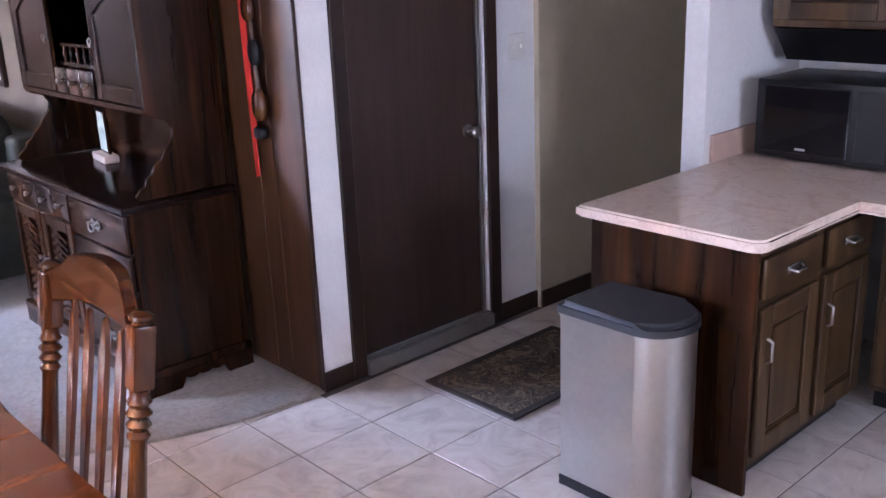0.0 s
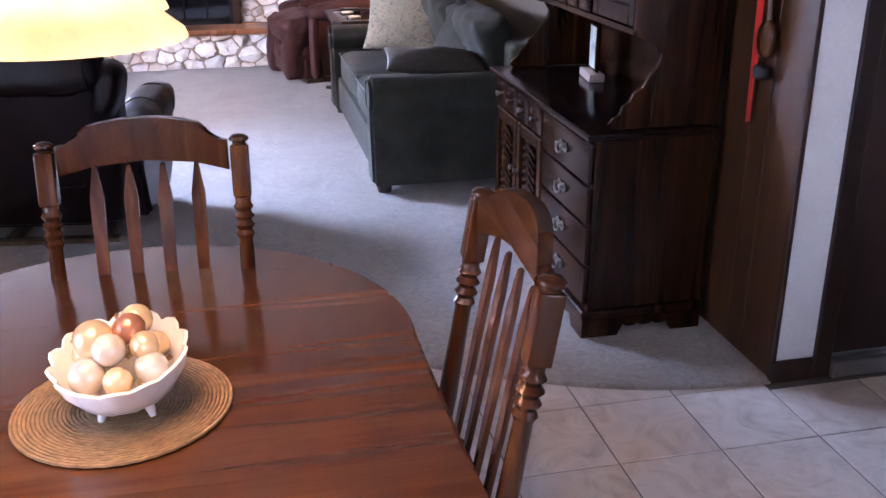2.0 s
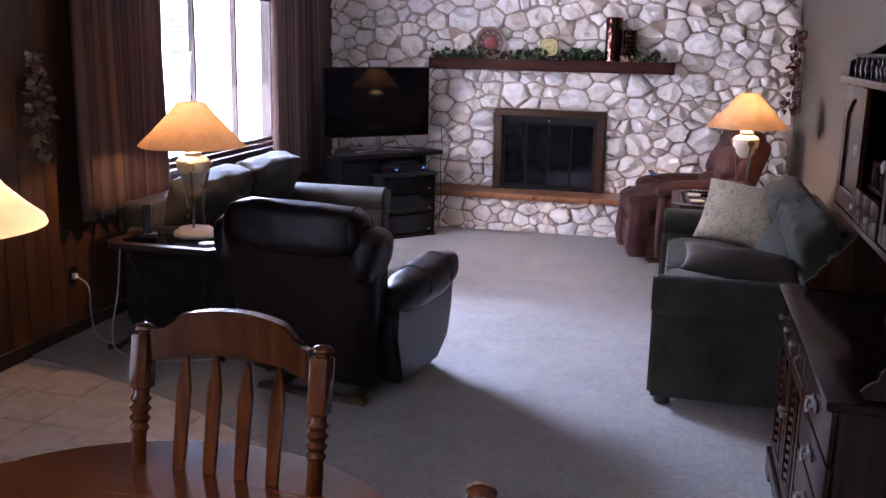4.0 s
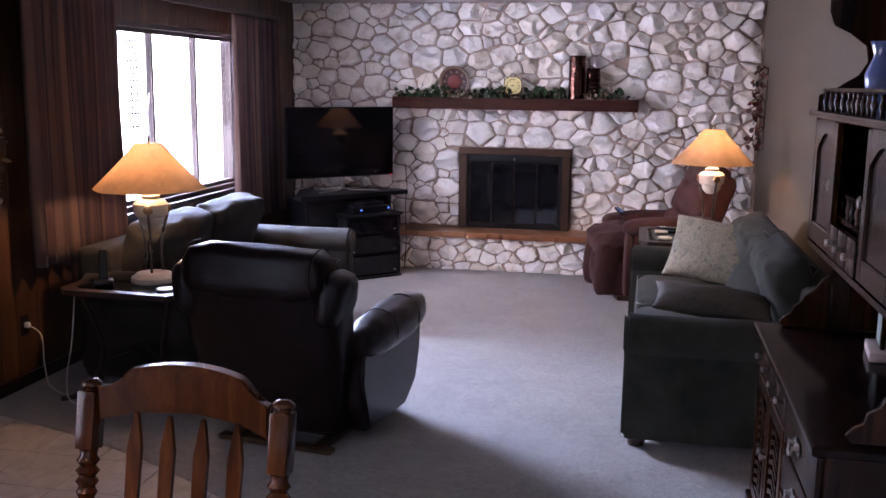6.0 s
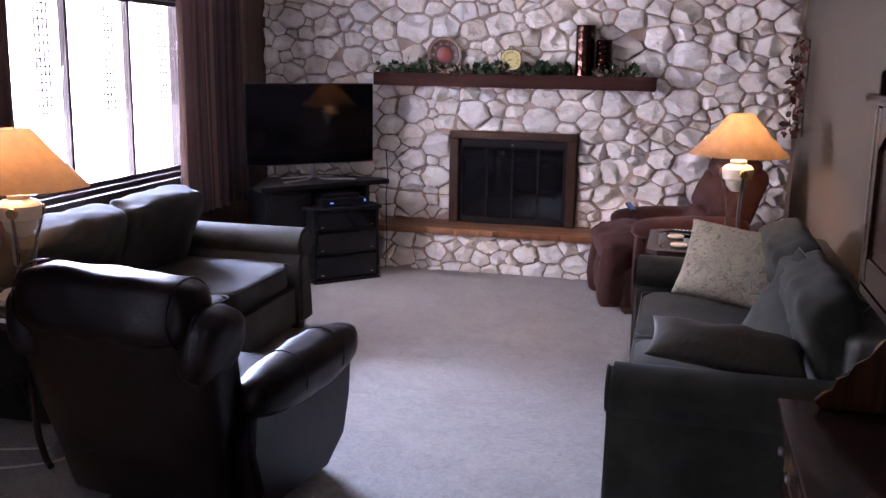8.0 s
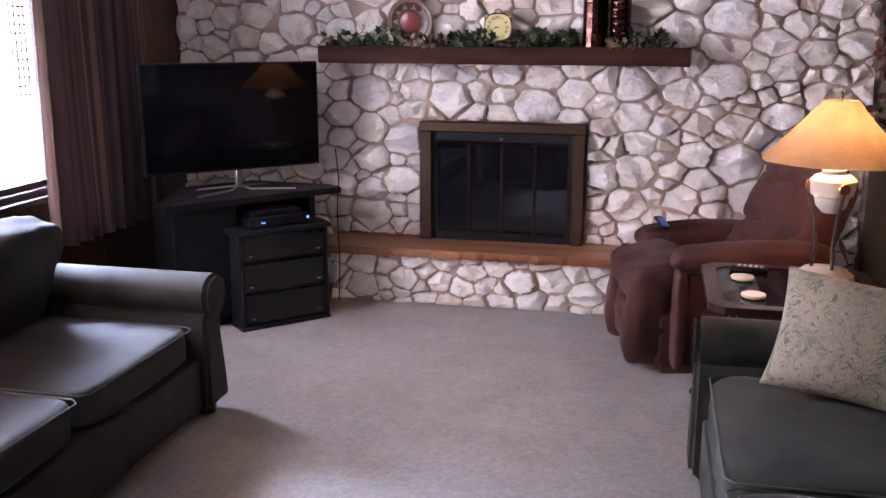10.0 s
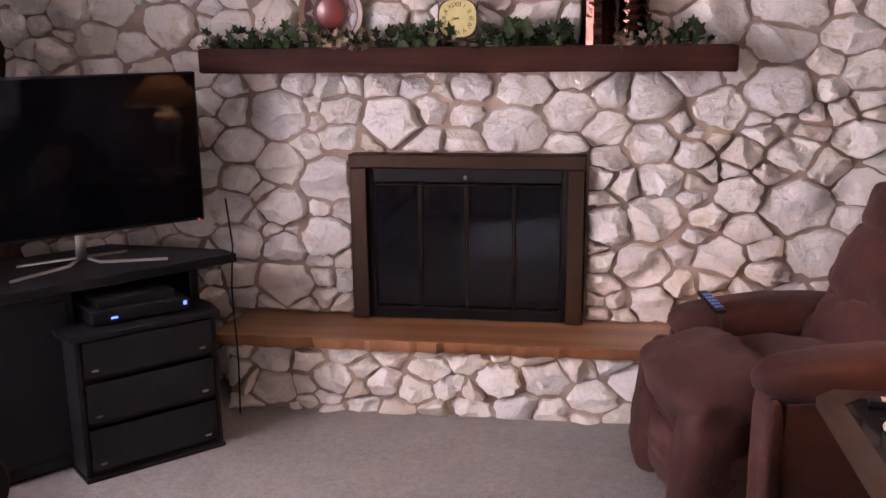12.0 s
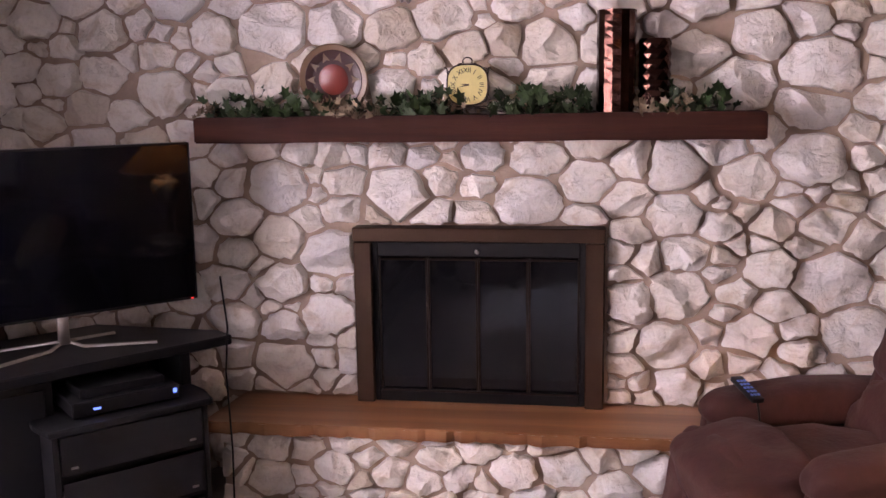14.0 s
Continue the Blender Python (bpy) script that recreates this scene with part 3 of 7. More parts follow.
# ---- stones of the fireplace wall ----
# the largest stones round the fireplace: across, up, half width
LARGE_STONES = [(-0.52, 1.95, 0.142), (-0.26, 1.96, 0.116), (-0.01, 1.94, 0.102), (-1.02, 1.7, 0.121), (0.2, 1.98, 0.118), (0.29, 1.86, 0.095), (0.45, 1.89, 0.085), (0.61, 1.87, 0.103), (1.2, 1.81, 0.117), (1.34, 1.69, 0.133), (1.69, 1.76, 0.136), (1.64, 1.6, 0.105), (1.65, 1.4, 0.13), (0.35, 1.42, 0.081), (0.58, 1.41, 0.092), (0.97, 1.39, 0.07), (1.13, 1.37, 0.106), (1.41, 1.32, 0.102), (-0.53, 1.3, 0.13), (-0, 1.27, 0.119), (0.54, 1.24, 0.119), (0.79, 1.31, 0.089), (1.14, 1.18, 0.1), (-0.25, 1.19, 0.084), (-0.3, 1, 0.121), (-0.52, 0.87, 0.104), (-0.33, 0.74, 0.115), (-0.53, 0.51, 0.122), (0.95, 0.82, 0.108), (1.16, 0.85, 0.121), (1.51, 0.96, 0.094), (1.74, 0.91, 0.133), (1.86, 0.7, 0.13)]
STRETCH = 1.32


def cells(x0, x1, z0, z1, seed, gap, holes=(), anchors=(), sizes=(0.105, 0.082, 0.064, 0.050, 0.037)):
    """Irregular stones of mixed sizes packed into a rectangle, parted by joints: (centre, outline)."""
    rnd = random.Random(seed)
    z0, z1 = z0 * STRETCH, z1 * STRETCH
    holes = [(a, b, c * STRETCH, d * STRETCH) for a, b, c, d in holes]
    pts = [(x, z * STRETCH, r * 1.08) for x, z, r in anchors]
    for a, b, c, d in holes:
        if d < 0.6:
            continue
        for x, z in [(x, d + 0.062) for x in np.arange(a + 0.03, b + 0.05, 0.155)] + [(x, z) for z in np.arange(c + 0.07, d, 0.165) for x in (a - 0.066, b + 0.066)]:
            x, z = x + rnd.uniform(-0.02, 0.02), z + rnd.uniform(-0.015, 0.015)
            if all(math.hypot(x - p[0], z - p[1]) > p[2] * 0.75 + 0.035 for p in pts):
                pts.append((x, z, 0.05))

    def inside(x, z, m):
        return any(a - m < x < b + m and c - m < z < d + m for a, b, c, d in holes)
    place = np.array(pts) if pts else np.zeros((0, 3))
    area = (x1 - x0) * (z1 - z0)
    for r0, tries in zip(sizes, (300, 600, 900, 900, 800)):
        for _ in range(int(tries * area / 6)):
            x, z, r = rnd.uniform(x0 - 0.03, x1 + 0.03), rnd.uniform(z0 - 0.03, z1 + 0.03), r0 * rnd.uniform(0.88, 1.12)
            if inside(x, z, r * 0.75):
                continue
            if len(place) and (np.hypot(place[:, 0] - x, place[:, 1] - z) < (place[:, 2] + r) * 0.93).any():
                continue
            place = np.vstack([place, (x, z, r)])
    pts = [tuple(float(v) for v in p) for p in place]
    out = []

    def clip(poly, nx, nz, d):
        res = []
        for k in range(len(poly)):
            a, b = poly[k], poly[(k + 1) % len(poly)]
            fa, fb = a[0] * nx + a[1] * nz - d, b[0] * nx + b[1] * nz - d
            if fa <= 0:
                res.append(a)
            if fa * fb < 0:
                t = fa / (fa - fb)
                res.append((a[0] + t * (b[0] - a[0]), a[1] + t * (b[1] - a[1])))
        return res
    for x, z, r in pts:
        poly = [(x0 + 0.004, z0 + 0.004), (x1 - 0.004, z0 + 0.004), (x1 - 0.004, z1), (x0 + 0.004, z1)]
        for px, pz, pr in pts:
            dx, dz = px - x, pz - z
            n = math.hypot(dx, dz)
            if 1e-6 < n < 0.6 and poly:
                g = gap * (0.35 + 2.4 * abs(noise.noise(Vector((px + x, pz + z, 3.1)) * 9)))
                lean = 0.10 * noise.noise(Vector((px + x, pz + z, 8.7)) * 5)
                ux, uz = (dx * math.cos(lean) - dz * math.sin(lean)) / n, (dx * math.sin(lean) + dz * math.cos(lean)) / n
                t = (n * n + r * r - pr * pr) / (2 * n)
                poly = clip(poly, ux, uz, (x + dx / n * t) * ux + (z + dz / n * t) * uz - g)
        for a, b, c, d in holes:
            if poly:
                over = [(a - x, (1, 0, a - 0.008)), (x - b, (-1, 0, -b - 0.008)), (c - z, (0, 1, c - 0.008)), (z - d, (0, -1, -d - 0.008))]
                reach = max(over)
                if min(q[0] for q in poly) < b and max(q[0] for q in poly) > a and min(q[1] for q in poly) < d and max(q[1] for q in poly) > c:
                    poly = clip(poly, *reach[1])
        if len(poly) < 3:
            continue
        # split stones have few corners: the shallowest are knocked off
        keep = rnd.choice((4, 4, 5, 5, 6))
        while len(poly) > keep:
            lost = [abs((poly[k][0] - poly[k - 1][0]) * (poly[(k + 1) % len(poly)][1] - poly[k - 1][1]) - (poly[k][1] - poly[k - 1][1]) * (poly[(k + 1) % len(poly)][0] - poly[k - 1][0])) for k in range(len(poly))]
            k = lost.index(min(lost))
            if lost[k] > 0.0016 + 0.10 * r * r:
                break
            poly.pop(k)
        blunt = rnd.choice((0.06, 0.10, 0.14, 0.20))
        cut = []
        for k in range(len(poly)):
            p, q, w = (Vector(poly[k - 1]), Vector(poly[k]), Vector(poly[(k + 1) % len(poly)]))
            la, lb = (p - q).length, (w - q).length
            if min(la, lb) < 0.012:
                cut.append(q)
                continue
            cut.append(q + (p - q) * min(blunt * rnd.uniform(0.5, 1.5), 0.055 / la))
            cut.append(q + (w - q) * min(blunt * rnd.uniform(0.5, 1.5), 0.055 / lb))
        slim = []
        for q in cut:
            if not slim or (q - slim[-1]).length > 0.012:
                slim.append(q)
        if len(slim) >= 4 and (slim[0] - slim[-1]).length < 0.012:
            slim.pop()
        if len(slim) >= 4:
            out.append(((x, z / STRETCH), [Vector((q.x, q.y / STRETCH)) for q in slim]))
    return out


def stone_mesh(outline, rnd, depth):
    """A chiselled stone that stands out from y = 0 towards -y: a few broad facets cut across one another, its rim broken."""
    c = sum(outline, Vector((0, 0))) / len(outline)
    size = max((q - c).length for q in outline)
    if size < 0.024:
        return None
    rough = []
    for k in range(len(outline)):
        p, q = outline[k], outline[(k + 1) % len(outline)]
        rough.append(p)
        if (q - p).length > 0.03:
            cuts = 1 if (q - p).length < 0.07 else 2
            for j in range(cuts):
                w = p + (q - p) * ((j + 1) / (cuts + 1) + rnd.uniform(-0.08, 0.08))
                rough.append(w + (c - w).normalized() * rnd.uniform(-0.004, 0.009))
    outline = [c + (q - c) * rnd.uniform(0.955, 1.01) for q in rough]
    verts, faces = [], []
    n = len(outline)
    depth = min(depth, size * 0.72)
    cuts = [(Vector((math.cos(a), math.sin(a))), rnd.uniform(0.15, 1.1), rnd.uniform(0.75, 1.25)) for a in (rnd.uniform(0, math.tau) for _ in range(4))]
    lift = rnd.uniform(0, 50)

    def height(r, h):
        top = min(depth * k - r.dot(d) * slope for d, slope, k in cuts)
        top = max(min(top, depth * 1.05), depth * 0.25)
        rug = 0.34 * noise.noise(Vector((r.x * 11, r.y * 11, lift)))
        return h * (top + depth * rug)
    # towards the middle the outline is evened out, so that broad facets run across the face
    even = outline
    for _ in range(4):
        even = [(even[k - 1] + even[k] * 2 + even[(k + 1) % n]) / 4 for k in range(n)]
    rings = ((1.0, 0.0, 0.0), (0.99, 0.50, 0.03), (0.92, 0.88, 0.03), (0.72, 1.0, 0.0), (0.38, 1.0, 0.0))
    for s, h, jit in rings:
        for q in (outline if s > 0.9 else even):
            r = (q - c) * (s * (1 + rnd.uniform(-jit, jit) * 0.6))
            verts.append((c.x + r.x, -height(r, h) * (1 + rnd.uniform(-jit, jit) * 0.5), c.y + r.y))
    r = Vector((rnd.uniform(-.10, .10), rnd.uniform(-.10, .10))) * size
    verts.append((c.x + r.x, -height(r, 1.0), c.y + r.y))
    last = len(rings) - 1
    for k in range(last):
        for i in range(n):
            a, b = k * n + i, k * n + (i + 1) % n
            if rnd.random() < 0.5:
                faces += [(a, b, b + n), (a, b + n, a + n)]
            else:
                faces += [(a, b, a + n), (b, b + n, a + n)]
    for i in range(n):
        faces.append((last * n + i, last * n + (i + 1) % n, (last + 1) * n))
    return verts, faces


def lay_stones(parent, y, items, seed, limit, depth=(0.018, 0.05)):
    rnd = random.Random(seed)
    rest_v, rest_f = [], []
    for k, (_, outline) in enumerate(items):
        made = stone_mesh(outline, rnd, rnd.uniform(*depth))
        if not made:
            continue
        v, f = made
        if k < limit:
            me = bpy.data.meshes.new("stone")
            me.from_pydata(v, [], f)
            me.shade_smooth()
            me.set_sharp_from_angle(angle=radians(24))
            me.materials.append(M_STONE)
            ob = new("stone", me)
            ob.location = (0, y, 0)
            ob.parent = parent
        else:
            o = len(rest_v)
            rest_v += [(p[0], p[1] + y, p[2]) for p in v]
            rest_f += [tuple(i + o for i in q) for q in f]
    if rest_v:
        me = bpy.data.meshes.new("small_stones")
        me.from_pydata(rest_v, [], rest_f)
        me.shade_smooth()
        me.set_sharp_from_angle(angle=radians(24))
        me.materials.append(M_STONE)
        ob = new("small_stones", me)
        ob.parent = parent
        tagged(ob, kind="stuff")

# ---- fireplace ----
def fireplace():
    fp = thing("fireplace", 0.335, NORTH - 0.002, 0, 0, "bronze-framed fireplace with dark glass doors above a raised hearth", "fireplace")
    w0, w1, z0, z1 = -0.52, 0.52, 0.375, 1.13
    for pts in ([(w0, z0), (w0 + 0.075, z0), (w0 + 0.075, z1 - 0.061), (w0, z1 - 0.061)], [(w1, z0), (w1, z1 - 0.061), (w1 - 0.075, z1 - 0.061), (w1 - 0.075, z0)],
                [(w0 - 0.004, z1 - 0.059), (w1 + 0.004, z1 - 0.059), (w1 + 0.004, z1), (w0 - 0.004, z1)]):
        bm = bm_new()
        add_prism(bm, pts, -0.088, 0.0, "y")
        bmesh.ops.bevel(bm, geom=list(bm.edges), offset=0.004, segments=1, affect="EDGES")
        part("surround_bar", bm, M_BRONZE, fp, "worn bronze metal surround")
    bm = bm_new()
    add_box(bm, w0 + 0.075, w0 + 0.098, -0.06, -0.02, z0, z1 - 0.062, 0.003)
    add_box(bm, w1 - 0.098, w1 - 0.075, -0.06, -0.02, z0, z1 - 0.062, 0.003)
    add_box(bm, w0 + 0.098, w1 - 0.098, -0.06, -0.02, z1 - 0.125, z1 - 0.062, 0.003)
    add_box(bm, w0 + 0.098, w1 - 0.098, -0.06, -0.02, z0, z0 + 0.045, 0.003)
    part("inner_frame", bm, M_BLACK, fp, "black inner frame with an air vent")
    step = (w1 - w0 - 0.196) / 4
    for i in range(4):
        a = w0 + 0.098 + i * step
        bm = bm_new()
        add_box(bm, a + 0.008, a + step - 0.008, -0.045, -0.04, z0 + 0.055, z1 - 0.135)
        g = part("glass_panel", bm, M_DARKGLASS, fp, "smoked glass panel")
        bm = bm_new()
        add_box(bm, a + 0.001, a + 0.009, -0.052, -0.036, z0 + 0.05, z1 - 0.13, 0.002)
        add_box(bm, a + step - 0.009, a + step - 0.001, -0.052, -0.036, z0 + 0.05, z1 - 0.13, 0.002)
        part("glass_edge", bm, M_DARKBRONZE, g, "thin bronze stile")
    for rz in (z1 - 0.135, z0 + 0.05):
        bm = bm_new()
        add_tube(bm, [(w0 + 0.11, -0.066, rz), (w1 - 0.11, -0.066, rz)], 0.004, 8)
        part("rail", bm, M_DARKBRONZE, fp, "thin bronze rail", 40)
    for x in (0.0,):
        bm = bm_new()
        add_lathe(bm, [(0, 0), (0.006, 0), (0.006, 0.012), (0.011, 0.018), (0.009, 0.026), (0, 0.028)], 10, pose(x, -0.052, z1 - 0.1 if x < 0 else z1 - 0.1, 90))
        part("knob", bm, M_PEWTER, fp, "small round knob", 40)
    return fp


fireplace()

# hearth: stone base and slab
hearth = thing("hearth", 0, 0, 0, 0, "raised hearth of white quartz under an orange-brown sandstone slab", "hearth")
HX0, HX1, HY = -0.74, 2.0, 9.955
bm = bm_new()
add_box(bm, HX0 + 0.03, HX1, HY + 0.045, NORTH - 0.003, 0.002, 0.318)
part("core", bm, M_MORTAR, hearth, "tan mortar")
bm = bm_new()
rnd = random.Random(4)
edge = []
n = 96
for i in range(n + 1):
    x = HX0 - 0.02 + (HX1 - HX0 + 0.02) * i / n
    edge.append((x, HY - 0.035 + rnd.uniform(-0.010, 0.008)))
outline = edge + [(HX1, NORTH - 0.004), (HX0 + 0.02, NORTH - 0.004)]
vs = add_prism(bm, outline, 0.318, 0.372, "z")
low = [v for v in vs if v.co.z < 0.33 and v.co.y < HY]
for v in low:
    v.co.y += rnd.uniform(0.002, 0.026)
bmesh.ops.bevel(bm, geom=[e for e in bm.edges if all(v.co.z > 0.36 and v.co.y < HY for v in e.verts)], offset=0.006, segments=2, affect="EDGES")
part("slab", bm, M_SLAB, hearth, "orange-brown sandstone slab with a chipped edge", 30)


def mantel():
    m = thing("mantel", 0.32, NORTH - 0.045, 1.49, 0, "rough dark red-brown wooden beam mantel on the stone wall", "mantel")
    bm = bm_new()
    vs = add_box(bm, -1.125, 1.125, -0.175, 0.04, 0.0, 0.105)
    bmesh.ops.subdivide_edges(bm, edges=[e for e in bm.edges if e.calc_length() > 1], cuts=40)
    bmesh.ops.bevel(bm, geom=[e for e in bm.edges if e.calc_face_angle(0) > 1], offset=0.006, segments=2, affect="EDGES")
    for v in bm.verts:
        v.co.y += 0.006 * noise.noise(Vector((v.co.x * 4, v.co.z * 3, 0)))
        v.co.z += 0.005 * noise.noise(Vector((v.co.x * 3, v.co.y * 5, 7)))
    part("beam", bm, M_MANTEL, m, "", 30)


mantel()


def leaf_cluster(bm, x0, x1, y, z, count, size, rnd, spread_y=0.07, high=0.11):
    for _ in range(count):
        t = rnd.random()
        cx, cy = x0 + (x1 - x0) * t, y + rnd.uniform(-spread_y, spread_y)
        cz = z + high * (rnd.random() ** 1.6) * (0.6 + 0.5 * math.sin(t * 23) ** 2)
        s = size * rnd.uniform(0.6, 1.25)
        m = pose(cx, cy, cz, rnd.uniform(20, 130), rnd.uniform(-50, 50), rnd.uniform(0, 360))
        # five-lobed leaf, folded at its rib
        ring = [(0, -0.5), (0.42, -0.42), (0.30, -0.08), (0.55, 0.22), (0.18, 0.22), (0, 0.62), (-0.18, 0.22), (-0.55, 0.22), (-0.30, -0.08), (-0.42, -0.42)]
        vs = [bm.verts.new(m @ Vector((a * s, b * s, 0.12 * s * abs(a)))) for a, b in ring]
        c = bm.verts.new(m @ Vector((0, 0, -0.03 * s)))
        for i in range(10):
            bm.faces.new((c, vs[i], vs[(i + 1) % 10]))


def ivy():
    g = thing("ivy_garland", 0.30, NORTH - 0.13, 1.597, 0, "green ivy garland with dry variegated sprigs along the mantel", "garland")
    rnd = random.Random(12)
    bm = bm_new()
    pts = [(-1.08 + 2.1 * i / 30, 0.03 * math.sin(i * 1.9), 0.012 + 0.012 * math.sin(i * 1.3)) for i in range(31)]
    add_tube(bm, pts, 0.004, 5)
    part("stem", bm, M_IRON, g, "thin brown stem")
    bm = bm_new()
    for a, b, k in ((-1.09, -0.72, 70), (-0.74, -0.55, 60), (-0.5, 0.0, 60), (-0.28, -0.08, 40), (0.11, 0.5, 78), (0.2, 0.48, 50), (0.72, 1.06, 70)):
        leaf_cluster(bm, a, b, -0.01, 0.004, int(k * 0.8), 0.052, rnd, high=0.095)
    part("leaves", bm, M_LEAF, g, "green ivy leaves", kind="stuff")
    bm = bm_new()
    for a, b, k in ((-0.58, -0.33, 70), (-0.15, 0.02, 18), (0.66, 0.86, 45), (-1.1, -1.0, 8)):
        leaf_cluster(bm, a, b, -0.03, 0.0, int(k * 1.5), 0.034, rnd, spread_y=0.08, high=0.075)
    part("dry_leaves", bm, M_LEAFDRY, g, "dry cream-edged leaves", kind="stuff")


ivy()


def text_mesh(body, size, depth=0.001):
    cu = bpy.data.curves.new("lettering", "FONT")
    cu.body, cu.size, cu.extrude, cu.align_x, cu.align_y = body, size, depth, "CENTER", "CENTER"
    ob = bpy.data.objects.new("lettering", cu)
    me = bpy.data.meshes.new_from_object(ob)
    bpy.data.objects.remove(ob)
    return me


def plate():
    p = thing("decorative_plate", -0.245, NORTH - 0.075, 1.60, 0, "round red-brown plate with a tan rim leaning on the mantel", "plate")
    tilt = pose(0, 0, 0.142, 97)
    bm = bm_new()
    add_lathe(bm, [(0, 0), (0.08, 0.0), (0.142, 0.010), (0.145, 0.014), (0.14, 0.018), (0.09, 0.009), (0, 0.008)], 40, tilt)
    part("dish", bm, M_PLATETAN, p, "tan glazed dish", 40)
    bm = bm_new()
    add_lathe(bm, [(0.068, 0.0095), (0.071, 0.012), (0.118, 0.0175), (0.120, 0.014)], 40, tilt)
    part("band", bm, M_PLATEDARK, p, "dark red band", 40)
    bm = bm_new()
    add_lathe(bm, [(0, 0.0195), (0.055, 0.0195), (0.062, 0.0165)], 32, tilt)
    part("centre", bm, M_PLATE, p, "red glazed centre", 40)
    for i in range(10):
        bm = bm_new()
        a = i * math.tau / 10
        r = tilt @ pose(0, 0, 0.0175, 0, 0, math.degrees(a))
        vs = add_prism(bm, [(0.076, -0.016), (0.112, 0.0), (0.076, 0.016), (0.082, 0.0)], 0, 0.002, "z", r)
        part("motif", bm, M_PLATETAN, p)


plate()


def clock():
    c = thing("mantel_clock", 0.315, NORTH - 0.15, 1.612, 0, "small yellow clock with roman numerals in a black iron stand", "clock")
    bm = bm_new()
    add_prism(bm, [(0.082 * math.cos(a) * (1 - 0.05 * math.cos(4 * a)), 0.097 + 0.080 * math.sin(a) * (1 - 0.05 * math.cos(4 * a))) for a in [math.tau * k / 48 for k in range(48)]], -0.008, 0.012, "y")
    part("case", bm, M_CLOCKFACE, c, "mustard yellow face", 40)
    bm = bm_new()
    for s in (-1, 1):
        add_tube(bm, [(s * 0.075, 0, 0.0), (s * 0.083, 0, 0.05), (s * 0.076, 0, 0.11), (s * 0.082, 0, 0.16), (s * 0.092, 0, 0.165)], 0.003, 6)
        loop = [(s * (0.028 + 0.014 * math.cos(a)), 0, 0.166 + 0.014 * math.sin(a)) for a in [k * 0.6 for k in range(9)]]
        add_tube(bm, [(s * 0.076, 0, 0.15)] + [(s * 0.06, 0, 0.158)] + loop, 0.0025, 6)
    add_tube(bm, [(0.019 * math.cos(a), 0, 0.187 + 0.016 * math.sin(a)) for a in [k * math.tau / 14 for k in range(15)]], 0.0025, 6)
    add_tube(bm, [(-0.075, 0, 0.012), (0.075, 0, 0.012)], 0.003, 6)
    add_tube(bm, [(0.085 * math.cos(a) * (1 - 0.05 * math.cos(4 * a)), -0.005, 0.097 + 0.083 * math.sin(a) * (1 - 0.05 * math.cos(4 * a))) for a in [math.tau * k / 40 for k in range(41)]], 0.0035, 6)
    part("stand", bm, M_IRON, c, "black wrought-iron scroll stand", 60)
    for i, s in enumerate("XII I II III IV V VI VII VIII IX X XI".split()):
        a = math.pi / 2 - i * math.tau / 12
        me = text_mesh(s, 0.026)
        me.materials.append(M_INK)
        o = new("numeral", me)
        o.parent = c
        o.matrix_basis = pose(0.056 * math.cos(a), -0.0095, 0.097 + 0.056 * math.sin(a), 90, 0, 0) @ pose(0, 0, 0, 0, 0, -30 * i)
    for length, deg, wide in ((0.030, 276, 0.004), (0.044, 255, 0.003)):
        bm = bm_new()
        add_prism(bm, [(-wide, -0.006), (wide, -0.006), (0, length)], 0, 0.0015, "z", pose(0, -0.0105, 0.097, 90) @ pose(0, 0, 0, 0, 0, -deg))
        part("clock_hand", bm, M_INK, c)


clock()


def hammered_vase(x, h, r, rows, cols, shift, label):
    v = thing("vase", x, NORTH - 0.12, 1.597, 0, label, "vase", "copper vases on the mantel")
    bm = bm_new()
    rings = []
    for j in range(rows + 1):
        z = h * j / rows
        rings.append([])
        for i in range(cols):
            a = (i + (0.5 if j % 2 and shift else 0)) * math.tau / cols
            rr = r * ((0.96 if j % 2 == 0 else 1.03) if shift else (1.0 if (i + j // 2) % 2 else 0.982))
            rings[-1].append(bm.verts.new((rr * math.cos(a), rr * math.sin(a), z)))
    for j in range(rows):
        for i in range(cols):
            k = (i + 1) % cols
            if shift and j % 2:
                bm.faces.new((rings[j][i], rings[j][k], rings[j + 1][k]))
                bm.faces.new((rings[j][i], rings[j + 1][k], rings[j + 1][i]))
            else:
                bm.faces.new((rings[j][i], rings[j][k], rings[j + 1][i]))
                bm.faces.new((rings[j][k], rings[j + 1][k], rings[j + 1][i]))
    bm.faces.new(rings[0][::-1])
    inner = [bm.verts.new((vv.co.x * 0.88, vv.co.y * 0.88, h)) for vv in rings[-1]]
    deep = [bm.verts.new((vv.co.x * 0.85, vv.co.y * 0.85, h * 0.7)) for vv in rings[-1]]
    for i in range(cols):
        k = (i + 1) % cols
        bm.faces.new((rings[-1][i], rings[-1][k], inner[k], inner[i]))
        bm.faces.new((inner[i], inner[k], deep[k], deep[i]))
    bm.faces.new(deep)
    part("vessel", bm, M_COPPER, v)


hammered_vase(0.89, 0.385, 0.075, 18, 14, False, "tall cylindrical vase of dark copper mercury glass on the mantel")
hammered_vase(1.035, 0.275, 0.062, 14, 12, True, "shorter vase of faceted copper mercury glass on the mantel")

